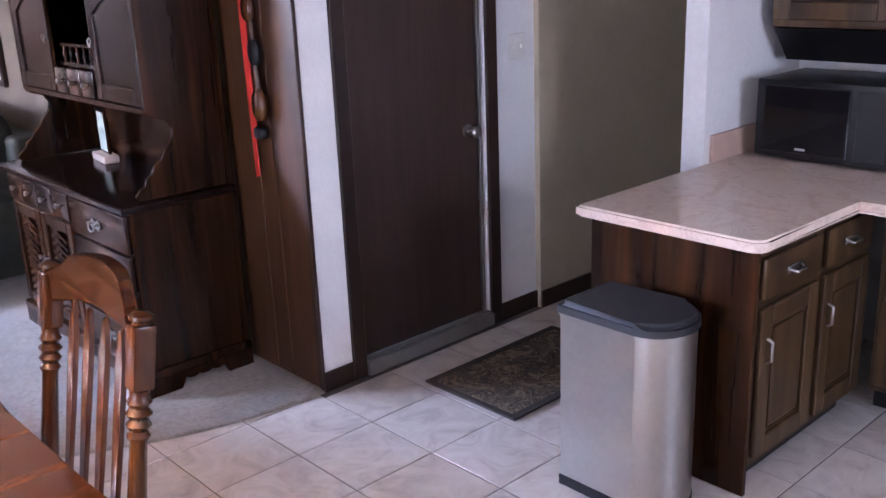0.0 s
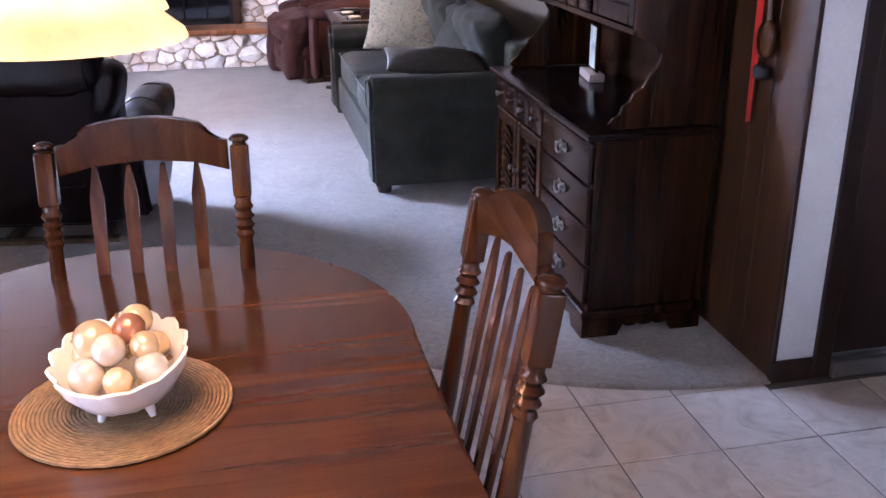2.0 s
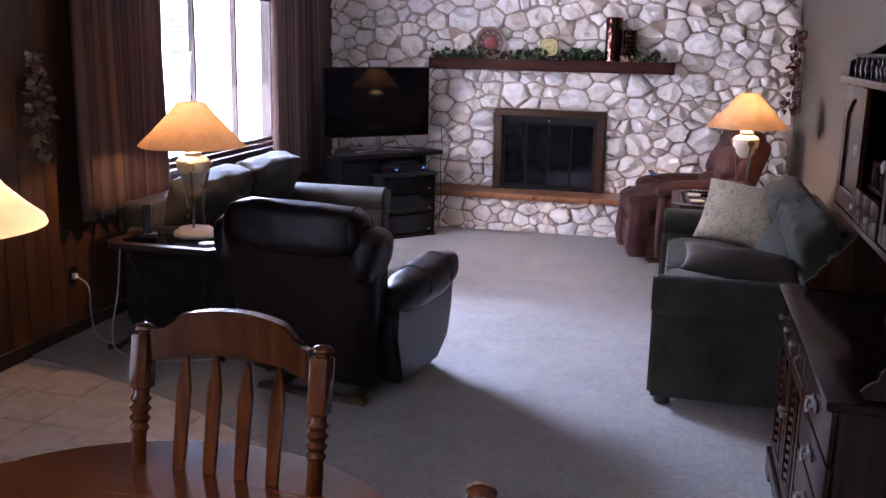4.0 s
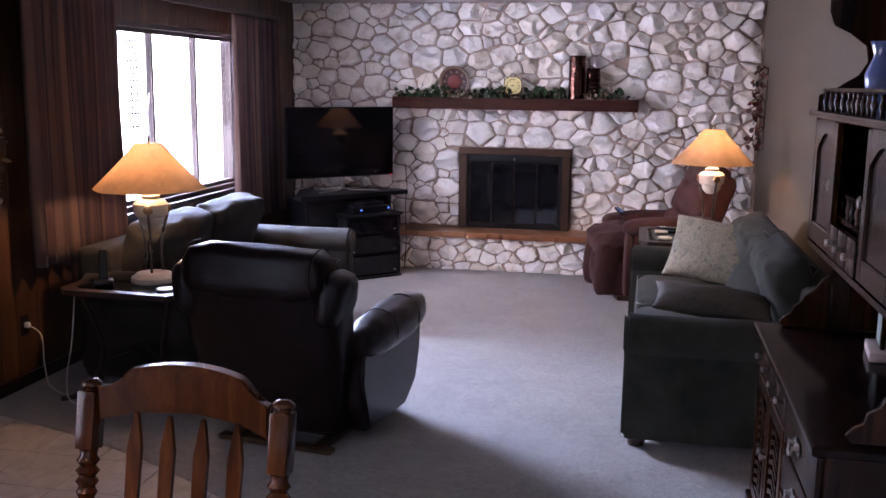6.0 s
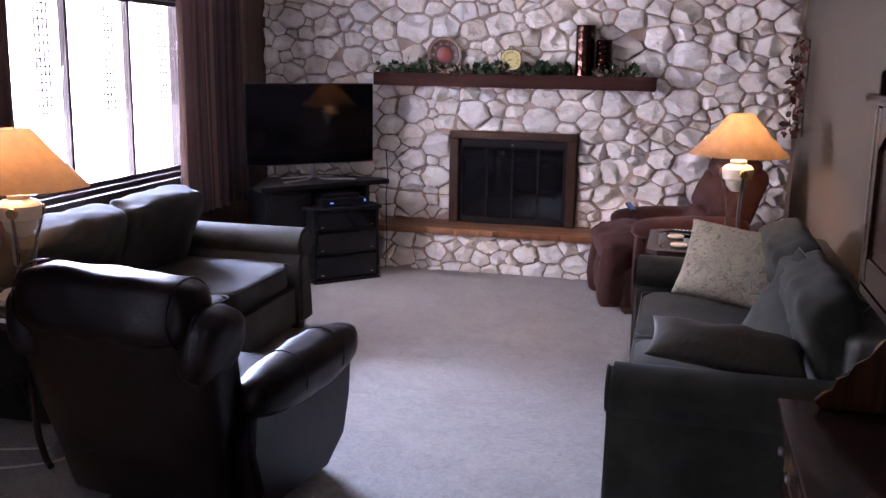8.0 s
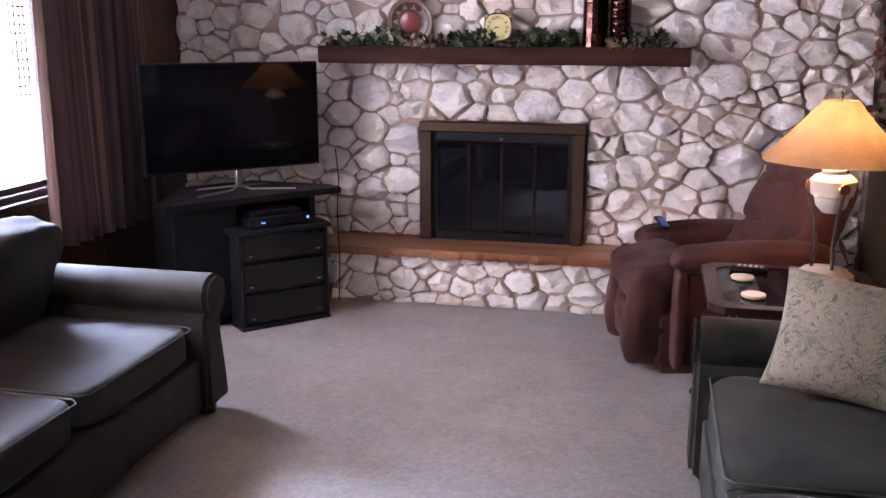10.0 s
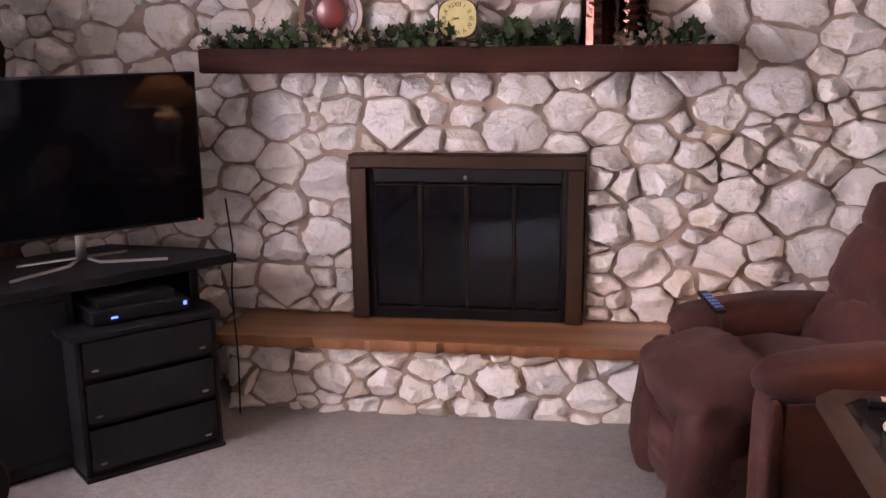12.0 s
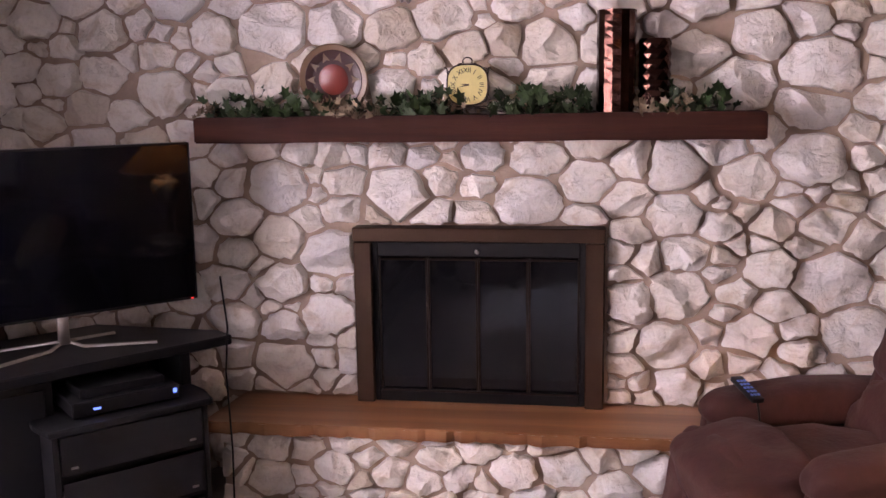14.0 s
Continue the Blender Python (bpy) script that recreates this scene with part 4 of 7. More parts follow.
bm = bm_new()
add_lathe(bm, [(0, 0), (0.032, 0), (0.032, 0.006), (0.018, 0.008), (0.014, 0.004), (0, 0.004)], 18, pose(1.17, NORTH - 0.045, 0.50, 90))
tagged(part("gas_valve_plate", bm, M_IRON, None, "", 40), "small round dark gas valve plate set in the stone wall", "valve")


# ---- television and stands ----
def television():
    t = thing("television", -1.115, 9.545, 0.762, 45.5, "large flat-screen television, off, on a black corner stand", "television")
    bm = bm_new()
    add_box(bm, -0.55, 0.517, -0.012, 0.03, 0.125, 0.745, 0.006, 2)
    part("housing", bm, M_BLACK, t, "thin black bezel", 40)
    bm = bm_new()
    add_box(bm, -0.54, 0.507, -0.0145, -0.0125, 0.137, 0.736)
    part("screen", bm, M_SCREEN, t, "glossy black screen")
    bm = bm_new()
    add_box(bm, -0.02, 0.02, -0.005, 0.02, 0.02, 0.13, 0.004)
    for s in (-1, 1):
        add_tube(bm, [(s * 0.02, -0.01, 0.03), (s * 0.06, -0.03, 0.012), (s * 0.30, -0.13, 0.008)], 0.008, 8, 0.6)
        add_tube(bm, [(s * 0.02, 0.02, 0.03), (s * 0.22, 0.12, 0.008)], 0.007, 8, 0.6)
    part("foot", bm, M_STEEL, t, "bright metal splayed foot", 50)
    bm = bm_new()
    add_box(bm, 0.488, 0.496, -0.016, -0.0125, 0.128, 0.132)
    part("standby_light", bm, M_LEDRED, t, "red standby light")


television()


def tv_stand():
    s = thing("tv_stand", -1.115, 9.545, 0, 50.5, "black laminate corner television stand with an open shelf", "tv stand")
    bm = bm_new()
    add_prism(bm, [(-0.56, -0.23), (0.56, -0.23), (0.56, -0.12), (0.25, 0.33), (-0.25, 0.33), (-0.56, -0.12)], 0.722, 0.760, "z")
    bmesh.ops.bevel(bm, geom=list(bm.edges), offset=0.004, segments=1, affect="EDGES")
    part("top", bm, M_BLACKWOOD, s)
    for x0, x1 in ((-0.50, -0.12), (0.36, 0.40)):
        bm = bm_new()
        add_box(bm, x0, x1, -0.19, 0.10, 0.03, 0.721, 0.004)
        part("side", bm, M_BLACKWOOD, s)
    bm = bm_new()
    add_box(bm, -0.12, 0.36, -0.0, 0.10, 0.03, 0.721, 0.003)
    part("back", bm, M_BLACKWOOD, s)
    bm = bm_new()
    add_box(bm, -0.47, -0.15, -0.198, -0.191, 0.08, 0.69, 0.003)
    part("door", bm, M_BLACKWOOD, s)
    bm = bm_new()
    add_box(bm, -0.50, 0.40, -0.16, 0.09, 0.0, 0.029)
    part("plinth", bm, M_BLACK, s)


tv_stand()


def audio_rack():
    r = thing("audio_rack", -0.775, 9.375, 0, 46.4, "black audio cabinet with smoked-glass flaps before the television stand", "cabinet")
    bm = bm_new()
    add_box(bm, -0.275, -0.255, 0.0, 0.34, 0.03, 0.565, 0.003)
    add_box(bm, 0.255, 0.275, 0.0, 0.34, 0.03, 0.565, 0.003)
    add_box(bm, -0.255, 0.255, 0.32, 0.34, 0.03, 0.565)
    for z in (0.03, 0.22, 0.40):
        add_box(bm, -0.255, 0.255, 0.02, 0.32, z, z + 0.018)
    part("carcass", bm, M_BLACKWOOD, r)
    bm = bm_new()
    add_prism(bm, [(-0.29, -0.02), (0.29, -0.02), (0.31, 0.10), (0.29, 0.35), (-0.29, 0.35), (-0.31, 0.10)], 0.566, 0.590, "z")
    bmesh.ops.bevel(bm, geom=list(bm.edges), offset=0.004, segments=1, affect="EDGES")
    part("top", bm, M_BLACKWOOD, r)
    bm = bm_new()
    add_box(bm, -0.28, 0.28, -0.015, 0.33, 0.0, 0.03, 0.004)
    part("plinth", bm, M_BLACK, r)
    for z0, z1 in ((0.052, 0.215), (0.242, 0.395), (0.422, 0.558)):
        bm = bm_new()
        add_box(bm, -0.25, 0.25, -0.004, 0.002, z0, z1, 0.001)
        g = part("glass_door", bm, M_DARKGLASS, r, "smoked-glass flap")
        for x in (-0.21, 0.21):
            bm = bm_new()
            add_box(bm, x - 0.012, x + 0.012, -0.009, -0.0045, z0 + 0.02, z0 + 0.028, 0.001)
            part("catch", bm, M_STEEL, g, "small bright catch")
    for z in (0.06, 0.43):
        bm = bm_new()
        add_box(bm, -0.21, 0.21, 0.03, 0.28, z, z + 0.09, 0.004)
        part("component", bm, M_BLACK, r, "dim stereo component")


audio_rack()


def receiver():
    r = thing("cable_box", -0.80, 9.40, 0.591, 46.4, "black cable box with a small blue display under the television", "cable box")
    bm = bm_new()
    add_box(bm, -0.19, 0.19, 0.01, 0.25, 0.006, 0.058, 0.004)
    add_box(bm, -0.15, 0.15, 0.05, 0.22, 0.059, 0.09, 0.003)
    part("case", bm, M_BLACK, r)
    bm = bm_new()
    add_box(bm, -0.12, -0.095, 0.006, 0.0095, 0.026, 0.033)
    part("display", bm, M_LED, r, "blue lit display")
    bm = bm_new()
    add_box(bm, 0.165, 0.178, 0.006, 0.0095, 0.03, 0.045)
    part("indicator", bm, M_LED, r, "blue indicator light")


receiver()


# ---- seats ----
def sofa(name, x, y, rz, w, d, cloth, label, seat_z=0.46, arm_z=0.66, back_z=0.84, cushions=2, foot_mat=None, group="", lean=0.265):
    """Faces +y in its own frame; d from the back to the arms' front."""
    s = thing(name, x, y, 0, rz, label, "sofa", group)
    aw = 0.20
    bm = bm_new()
    add_box(bm, -w / 2 + aw, w / 2 - aw, -d / 2 + 0.10, d / 2 - 0.04, 0.07, 0.30, 0.012, 2)
    part("seat_base", bm, cloth, s, smooth=40)
    bm = bm_new()
    vs = add_box(bm, -w / 2 + 0.05, w / 2 - 0.05, -d / 2, -d / 2 + 0.20, 0.07, back_z - 0.03, 0.05, 4)
    part("backrest", bm, cloth, s, smooth=50)
    for sx in (-1, 1):
        bm = bm_new()
        prof = [(0.0, 0.07), (aw - 0.006, 0.07), (aw - 0.012, 0.16), (aw - 0.030, 0.27), (aw - 0.052, arm_z - 0.27), (aw - 0.055, arm_z - 0.19)]
        for k in range(15):
            a = math.radians(-35 + 255 * k / 14)
            prof.append((aw / 2 + 0.005 + 0.105 * math.cos(a), arm_z - 0.095 + 0.095 * math.sin(a)))
        prof.append((0.0, arm_z - 0.2))
        pts = [(sx * (w / 2 - aw + p), z) for p, z in prof]
        add_prism(bm, pts, -d / 2 + 0.05, d / 2, "y")
        bmesh.ops.recalc_face_normals(bm, faces=bm.faces)
        bmesh.ops.bevel(bm, geom=[e for e in bm.edges if e.calc_face_angle(0) > 1.2 and abs(e.verts[0].co.y - e.verts[1].co.y) < 0.01], offset=0.018, segments=3, affect="EDGES")
        arm = part("arm", bm, cloth, s, smooth=50)
        bm = bm_new()
        ring = [(sx * (w / 2 - aw / 2 + 0.005 + 0.088 * math.cos(a)), d / 2 + 0.002, arm_z - 0.095 + 0.08 * math.sin(a)) for a in [math.tau * k / 24 for k in range(25)]]
        add_tube(bm, ring, 0.004, 6)
        part("piping", bm, cloth, arm, "", 60)
    cw = (w - 2 * aw) / cushions
    for i in range(cushions):
        cx = -w / 2 + aw + cw * (i + 0.5)
        bm = bm_new()
        add_pad(bm, cx, 0.075, (seat_z + 0.30) / 2 + 0.005, cw - 0.006, d - 0.24, seat_z - 0.29, power=7, seg=16, crumple=0.008, seed=i)
        c = part("seat_cushion", bm, cloth, s, smooth=60)
        bm = bm_new()
        y1, z1, hx = 0.075 + (d - 0.24) / 2 - 0.006, seat_z - 0.012, cw / 2 - 0.014
        add_tube(bm, [(cx - hx, y1 - 0.5, z1 + 0.004), (cx - hx, y1 - 0.03, z1), (cx - hx + 0.03, y1, z1), (cx + hx - 0.03, y1, z1), (cx + hx, y1 - 0.03, z1), (cx + hx, y1 - 0.5, z1 + 0.004)], 0.0035, 6)
        part("piping", bm, M_PIPING, c, "pale piping", 60)
        bm = bm_new()
        add_pad(bm, cx, -d / 2 + lean, seat_z + (back_z + 0.10 - seat_z) / 2 - 0.01, cw - 0.004, back_z + 0.13 - seat_z, 0.25, power=6, seg=18, puff=0.22,
                m=pose(0, 0, 0, 73), crumple=0.022, seed=i + 5)
        part("back_cushion", bm, cloth, s, smooth=60)
    for sx in (-1, 1):
        for sy in (-1, 1):
            bm = bm_new()
            add_lathe(bm, [(0, 0), (0.03, 0), (0.042, 0.02), (0.045, 0.05), (0.035, 0.07), (0, 0.07)], 14, pose(sx * (w / 2 - 0.09), sy * (d / 2 - 0.075), 0))
            part("foot", bm, foot_mat or M_TRIM, s, "dark turned bun foot", 40)
    return s


sofa("sofa", 1.945, 6.92, 90, 2.17, 0.99, M_GREEN, "grey-green velour sofa with rolled arms against the tan wall", seat_z=0.49, lean=0.205)
sofa("loveseat", -1.088, 7.14, -90, 2.06, 1.035, M_TAUPE, "dark taupe two-cushion sofa with rolled arms under the window", back_z=0.82)


def throw_pillow(x, y, z, sx, sy, sz, rot, mat, label, piping=None, seed=0.0):
    p = thing("throw_pillow", x, y, z, 0, label, "pillow", "pillows on the sofa")
    bm = bm_new()
    seam = add_pillow(bm, sx, sy, sz, rot, crumple=0.016, seed=seed)
    cover = part("cover", bm, mat, p, smooth=75)
    if piping:
        bm = bm_new()
        add_tube(bm, seam, 0.005, 6)
        part("piping", bm, piping, cover, "pale corded piping", 60)


throw_pillow(1.975, 7.62, 0.690, 0.58, 0.43, 0.21, pose(0, 0, 0, 58, 5, -16), M_FLORAL, "large pale floral throw pillow leaning on the sofa's back", seed=1.3)
throw_pillow(1.86, 6.12, 0.694, 0.57, 0.24, 0.12, pose(0, 0, 0, 20, 5, -3), M_DAMASK, "dark damask bolster pillow lying across the sofa's near arm", seed=4.1)
throw_pillow(2.14, 6.52, 0.700, 0.52, 0.48, 0.19, pose(0, 0, 0, 62, 12, -66), M_GREEN, "grey-green pillow with pale piping on the sofa", M_PIPING, 7.7)


def recliner(name, x, y, rz, mat, label):
    """Faces +y in its own frame."""
    r = thing(name, x, y, 0, rz, label, "recliner")
    bm = bm_new()
    add_box(bm, -0.29, 0.29, -0.34, 0.32, 0.09, 0.32, 0.02, 2)
    part("seat_base", bm, mat, r, smooth=50)
    bm = bm_new()
    add_loft(bm, [(0, -0.285, 0.115, 0.31, 0.09), (0, -0.295, 0.13, 0.335, 0.105), (0, -0.325, 0.30, 0.362, 0.12), (0, -0.375, 0.52, 0.395, 0.125), (0, -0.42, 0.70, 0.412, 0.12),
                  (0, -0.45, 0.78, 0.412, 0.11), (0, -0.475, 0.85, 0.39, 0.10), (0, -0.485, 0.90, 0.355, 0.08)], 5, 48)
    back = part("backrest", bm, mat, r, smooth=60)
    bm = bm_new()
    add_pad(bm, 0, -0.487, 0.885, 0.72, 0.245, 0.245, power=4.2, seg=20, crumple=0.010, m=pose(0, 0, 0, -8))
    part("head_roll", bm, mat, r, smooth=60)
    for s in (-1, 1):
        bm = bm_new()
        add_pad(bm, s * 0.362, -0.435, 0.775, 0.14, 0.26, 0.27, power=2.8, seg=14, crumple=0.008, m=pose(0, 0, 0, -8, s * 14), seed=s)
        part("wing", bm, mat, back, smooth=60)
        bm = bm_new()
        pts = [(s * 0.315, -0.487 + 0.121 * math.cos(a), 0.885 + 0.121 * math.sin(a)) for a in [math.tau * k / 24 for k in range(25)]]
        add_tube(bm, pts, 0.004, 5)
        part("seam", bm, mat, back, smooth=60)
    bm = bm_new()
    add_tube(bm, [(-0.30, -0.462, 0.46), (-0.23, -0.470, 0.455), (-0.21, -0.455, 0.36), (-0.19, -0.448, 0.32), (0.19, -0.448, 0.32), (0.21, -0.455, 0.36), (0.23, -0.470, 0.455), (0.30, -0.462, 0.46)], 0.004, 5)
    part("flap_seam", bm, mat, back, smooth=60)
    bm = bm_new()
    add_pad(bm, 0, -0.36, 0.62, 0.62, 0.20, 0.50, power=4.5, seg=16, crumple=0.012, m=pose(0, 0, 0, 11))
    part("back_cushion", bm, mat, r, smooth=60)
    bm = bm_new()
    add_pad(bm, 0, 0.04, 0.40, 0.56, 0.62, 0.18, power=6, seg=16, crumple=0.008)
    part("seat_cushion", bm, mat, r, smooth=60)
    bm = bm_new()
    add_pad(bm, 0, 0.36, 0.25, 0.55, 0.15, 0.36, power=5, seg=14, crumple=0.01)
    part("footrest", bm, mat, r, smooth=60)
    for s in (-1, 1):
        bm = bm_new()
        pts = [(-0.26, 0.10), (0.20, 0.085), (0.345, 0.19), (0.385, 0.36), (0.395, 0.52), (-0.34, 0.52), (-0.35, 0.36)]
        vs = add_prism(bm, pts, s * 0.295, s * 0.445, "x")
        for v in vs:
            if abs(v.co.x) > 0.4:
                v.co.x += s * 0.035 * (min(v.co.z, 0.42) - 0.2)
        bmesh.ops.recalc_face_normals(bm, faces=bm.faces)
        bmesh.ops.bevel(bm, geom=list(bm.edges), offset=0.024, segments=3, affect="EDGES")
        a = part("arm", bm, mat, r, smooth=55)
        bm = bm_new()
        add_pad(bm, s * 0.412, 0.045, 0.560, 0.205, 0.80, 0.205, power=2.6, seg=20, crumple=0.008, seed=s, m=pose(0, 0, 0, 3))
        part("arm_pad", bm, mat, a, smooth=60)
        for yy in (-0.08, 0.20):
            bm = bm_new()
            ring = [(s * 0.412 + 0.103 * math.cos(t), yy, 0.562 + yy * 0.05 + 0.103 * math.sin(t)) for t in [math.tau * k / 20 for k in range(21)]]
            add_tube(bm, ring, 0.003, 5)
            part("seam", bm, mat, a, smooth=60)
    bm = bm_new()
    for s in (-1, 1):
        add_box(bm, s * 0.22 - 0.03, s * 0.22 + 0.03, -0.36, 0.34, 0.014, 0.045, 0.008, 2)
        add_box(bm, s * 0.22 - 0.015, s * 0.22 + 0.015, -0.1, 0.1, 0.045, 0.095)
    add_box(bm, -0.30, 0.30, -0.385, -0.325, 0.012, 0.04, 0.006, 1)
    part("rocker_base", bm, M_CAB, r, "wooden rocker base")
    return r


recliner("recliner", -0.105, 5.85, -8, M_LEATHER, "very dark brown leather recliner with rolled arms facing the fireplace")


def puffy_recliner(x, y, rz, mat, label):
    """An overstuffed recliner; faces +y in its own frame."""
    r = thing("recliner", x, y, 0, rz, label, "recliner")

    def pad(name, cx, cy, cz, sx, sy, sz, parent, tilt=0, power=3.6, crumple=0.016, seed=0.0, puff=0.0):
        bm = bm_new()
        add_pad(bm, cx, cy + (0.16 if cy < -0.1 else 0), cz, sx, sy, sz, power=power, seg=16, m=pose(0, 0, 0, tilt), crumple=crumple, seed=seed, puff=puff)
        return part(name, bm, mat, parent, smooth=70)
    bm = bm_new()
    add_box(bm, -0.30, 0.30, -0.40, 0.40, 0.05, 0.34, 0.03, 3)
    part("seat_base", bm, mat, r, smooth=50)
    foot = pad("footrest", 0, 0.41, 0.33, 0.50, 0.20, 0.50, r, 6, seed=1)
    pad("upper_roll", 0, 0.37, 0.49, 0.60, 0.36, 0.20, foot, -14, seed=2)
    for s in (-1, 1):
        pad("side_roll", s * 0.215, 0.43, 0.30, 0.17, 0.23, 0.50, foot, 6, seed=3 + s)
    pad("middle_roll", 0, 0.465, 0.27, 0.28, 0.14, 0.17, foot, 6, seed=9)
    pad("seat_cushion", 0, 0.10, 0.44, 0.58, 0.68, 0.26, r, seed=4)
    back = pad("backrest", 0, -0.49, 0.68, 0.74, 0.24, 0.78, r, 22, power=5, seed=5)
    pad("lumbar_pad", 0, -0.36, 0.57, 0.60, 0.22, 0.30, back, 20, seed=6, crumple=0.024)
    pad("upper_pad", 0, -0.47, 0.80, 0.68, 0.23, 0.32, back, 22, seed=7, crumple=0.024)
    pad("head_roll", 0, -0.56, 1.00, 0.64, 0.24, 0.24, back, 22, seed=8)
    for s, top in ((-1, 0.71), (1, 0.66)):
        bm = bm_new()
        pts = [(-0.44, 0.07), (0.28, 0.07), (0.33, 0.30), (0.32, top - 0.12), (-0.44, top - 0.12)]
        add_prism(bm, pts, s * 0.31, s * 0.45, "x")
        bmesh.ops.recalc_face_normals(bm, faces=bm.faces)
        bmesh.ops.bevel(bm, geom=list(bm.edges), offset=0.03, segments=3, affect="EDGES")
        a = part("arm", bm, mat, r, smooth=55)
        pad("arm_pad", s * 0.385, -0.02, top - 0.075, 0.215, 0.78, 0.155, a, -2, 2.8, 0.012, 11 + s)
        pad("arm_front", s * 0.435, 0.325, 0.325, 0.055, 0.055, top - 0.22, a, 0, 3.6, 0.006, 14 + s)
        pad("front_panel", s * 0.365, 0.315, 0.33, 0.12, 0.05, top - 0.20, a, 0, 6, 0.006, 17 + s)
    bm = bm_new()
    for s in (-1, 1):
        add_box(bm, s * 0.27 - 0.03, s * 0.27 + 0.03, -0.36, 0.37, 0.0, 0.05, 0.008, 2)
    add_box(bm, -0.24, 0.24, 0.33, 0.37, 0.0, 0.045, 0.006)
    part("rocker_base", bm, M_CAB, r, "wooden rocker base")
    return r


puffy_recliner(1.64, 9.41, 104, M_BROWNSUEDE, "overstuffed reddish-brown suede recliner beside the hearth")

# ---- dining corner ----
def dining_chair():
    c = thing("dining_chair", 0, 0, 0, 0, "honey-brown pine dining chair with turned posts and arrow-shaped slats", "chair", "chairs round the table")
    lean = 0.10
    for s in (-1, 1):
        bm = bm_new()
        m = pose(s * 0.238, 0.168, 0.45, math.degrees(-math.atan(lean / 0.6)) * 1.0)
        add_lathe(bm, [(0, -0.44), (0.016, -0.44), (0.02, -0.2), (0.022, 0.0), (0.019, 0.03), (0.022, 0.12), (0.018, 0.34), (0.024, 0.352), (0.018, 0.364), (0.026, 0.376),
                       (0.018, 0.388), (0.027, 0.400), (0.018, 0.412), (0.026, 0.424), (0.019, 0.436), (0.021, 0.45)], 14, m)
        add_box(bm, -0.023, 0.023, -0.023, 0.023, 0.451, 0.585, 0.006, 2, m)
        add_lathe(bm, [(0.019, 0.585), (0.016, 0.590), (0.025, 0.596), (0.025, 0.603), (0.015, 0.611), (0, 0.613)], 14, m)
        part("post", bm, M_CHAIR, c, "turned post with a square block and button", 40)
    bm = bm_new()
    top = []
    for k in range(25):
        x = -0.21 + 0.42 * k / 24
        u = abs(x) / 0.21
        z = 1.090 - 0.032 * u ** 2 if u < 0.74 else (1.070 - 0.035 * min(1, (u - 0.74) / 0.10) ** 0.6)
        top.append((x, z + 0.008))
    low = [(0.21, 0.965), (0.12, 0.982), (0.0, 0.988), (-0.12, 0.982), (-0.21, 0.965)]
    vs = add_prism(bm, top + low, -0.014, 0.014, "y")
    bmesh.ops.bevel(bm, geom=[e for e in bm.edges if abs(e.verts[0].co.y - e.verts[1].co.y) < 0.001], offset=0.005, segments=2, affect="EDGES")
    for v in bm.verts:
        v.co.y += 0.258 + 0.048 * (1 - (v.co.x / 0.21) ** 2)
    part("crest_rail", bm, M_CHAIR, c, "arched crest rail", 35)
    for i in range(4):
        x = -0.126 + 0.084 * i
        bm = bm_new()
        pts = [(x - 0.006, 0.985), (x - 0.007, 0.97), (x - 0.0175, 0.905), (x - 0.0155, 0.75), (x - 0.010, 0.46), (x + 0.010, 0.46), (x + 0.0155, 0.75), (x + 0.0175, 0.905), (x + 0.007, 0.97), (x + 0.006, 0.985)]
        add_prism(bm, pts, -0.006, 0.006, "y")
        bmesh.ops.bevel(bm, geom=list(bm.edges), offset=0.003, segments=1, affect="EDGES")
        for v in bm.verts:
            v.co.y += 0.168 + (v.co.z - 0.45) * lean / 0.52
        part("slat", bm, M_CHAIR, c, "arrow-shaped slat", 30)
    bm = bm_new()
    add_box(bm, -0.235, 0.235, -0.22, 0.225, 0.425, 0.458, 0.014, 3)
    part("seat", bm, M_CHAIR, c, "", 40)
    for s in (-1, 1):
        bm = bm_new()
        add_lathe(bm, [(0, 0), (0.014, 0), (0.02, 0.1), (0.024, 0.2), (0.018, 0.22), (0.025, 0.24), (0.018, 0.26), (0.022, 0.3), (0.022, 0.425), (0, 0.425)], 14, pose(s * 0.19, -0.18, 0))
        part("front_leg", bm, M_CHAIR, c, "turned front leg", 40)
        bm = bm_new()
        add_tube(bm, [(s * 0.19, -0.18, 0.17), (s * 0.225, 0.20, 0.17)], 0.010, 8)
        part("stretcher", bm, M_CHAIR, c, "", 50)
    bm = bm_new()
    add_tube(bm, [(-0.2, 0.0, 0.17), (0.2, 0.0, 0.17)], 0.010, 8)
    part("stretcher", bm, M_CHAIR, c, "", 50)
    return c


chair = dining_chair()
chair.matrix_basis = pose(0.500, 3.055, 0, 0, 0, -4)
copy_thing(chair, pose(0.978, 2.49, 0, 0, 0, -91))


def racetrack(r, straight, n=40):
    pts = []
    for k in range(n + 1):
        a = math.pi * k / n
        pts.append((r * math.cos(a), straight / 2 + r * math.sin(a)))
    return pts + [(-x, -y) for x, y in pts]


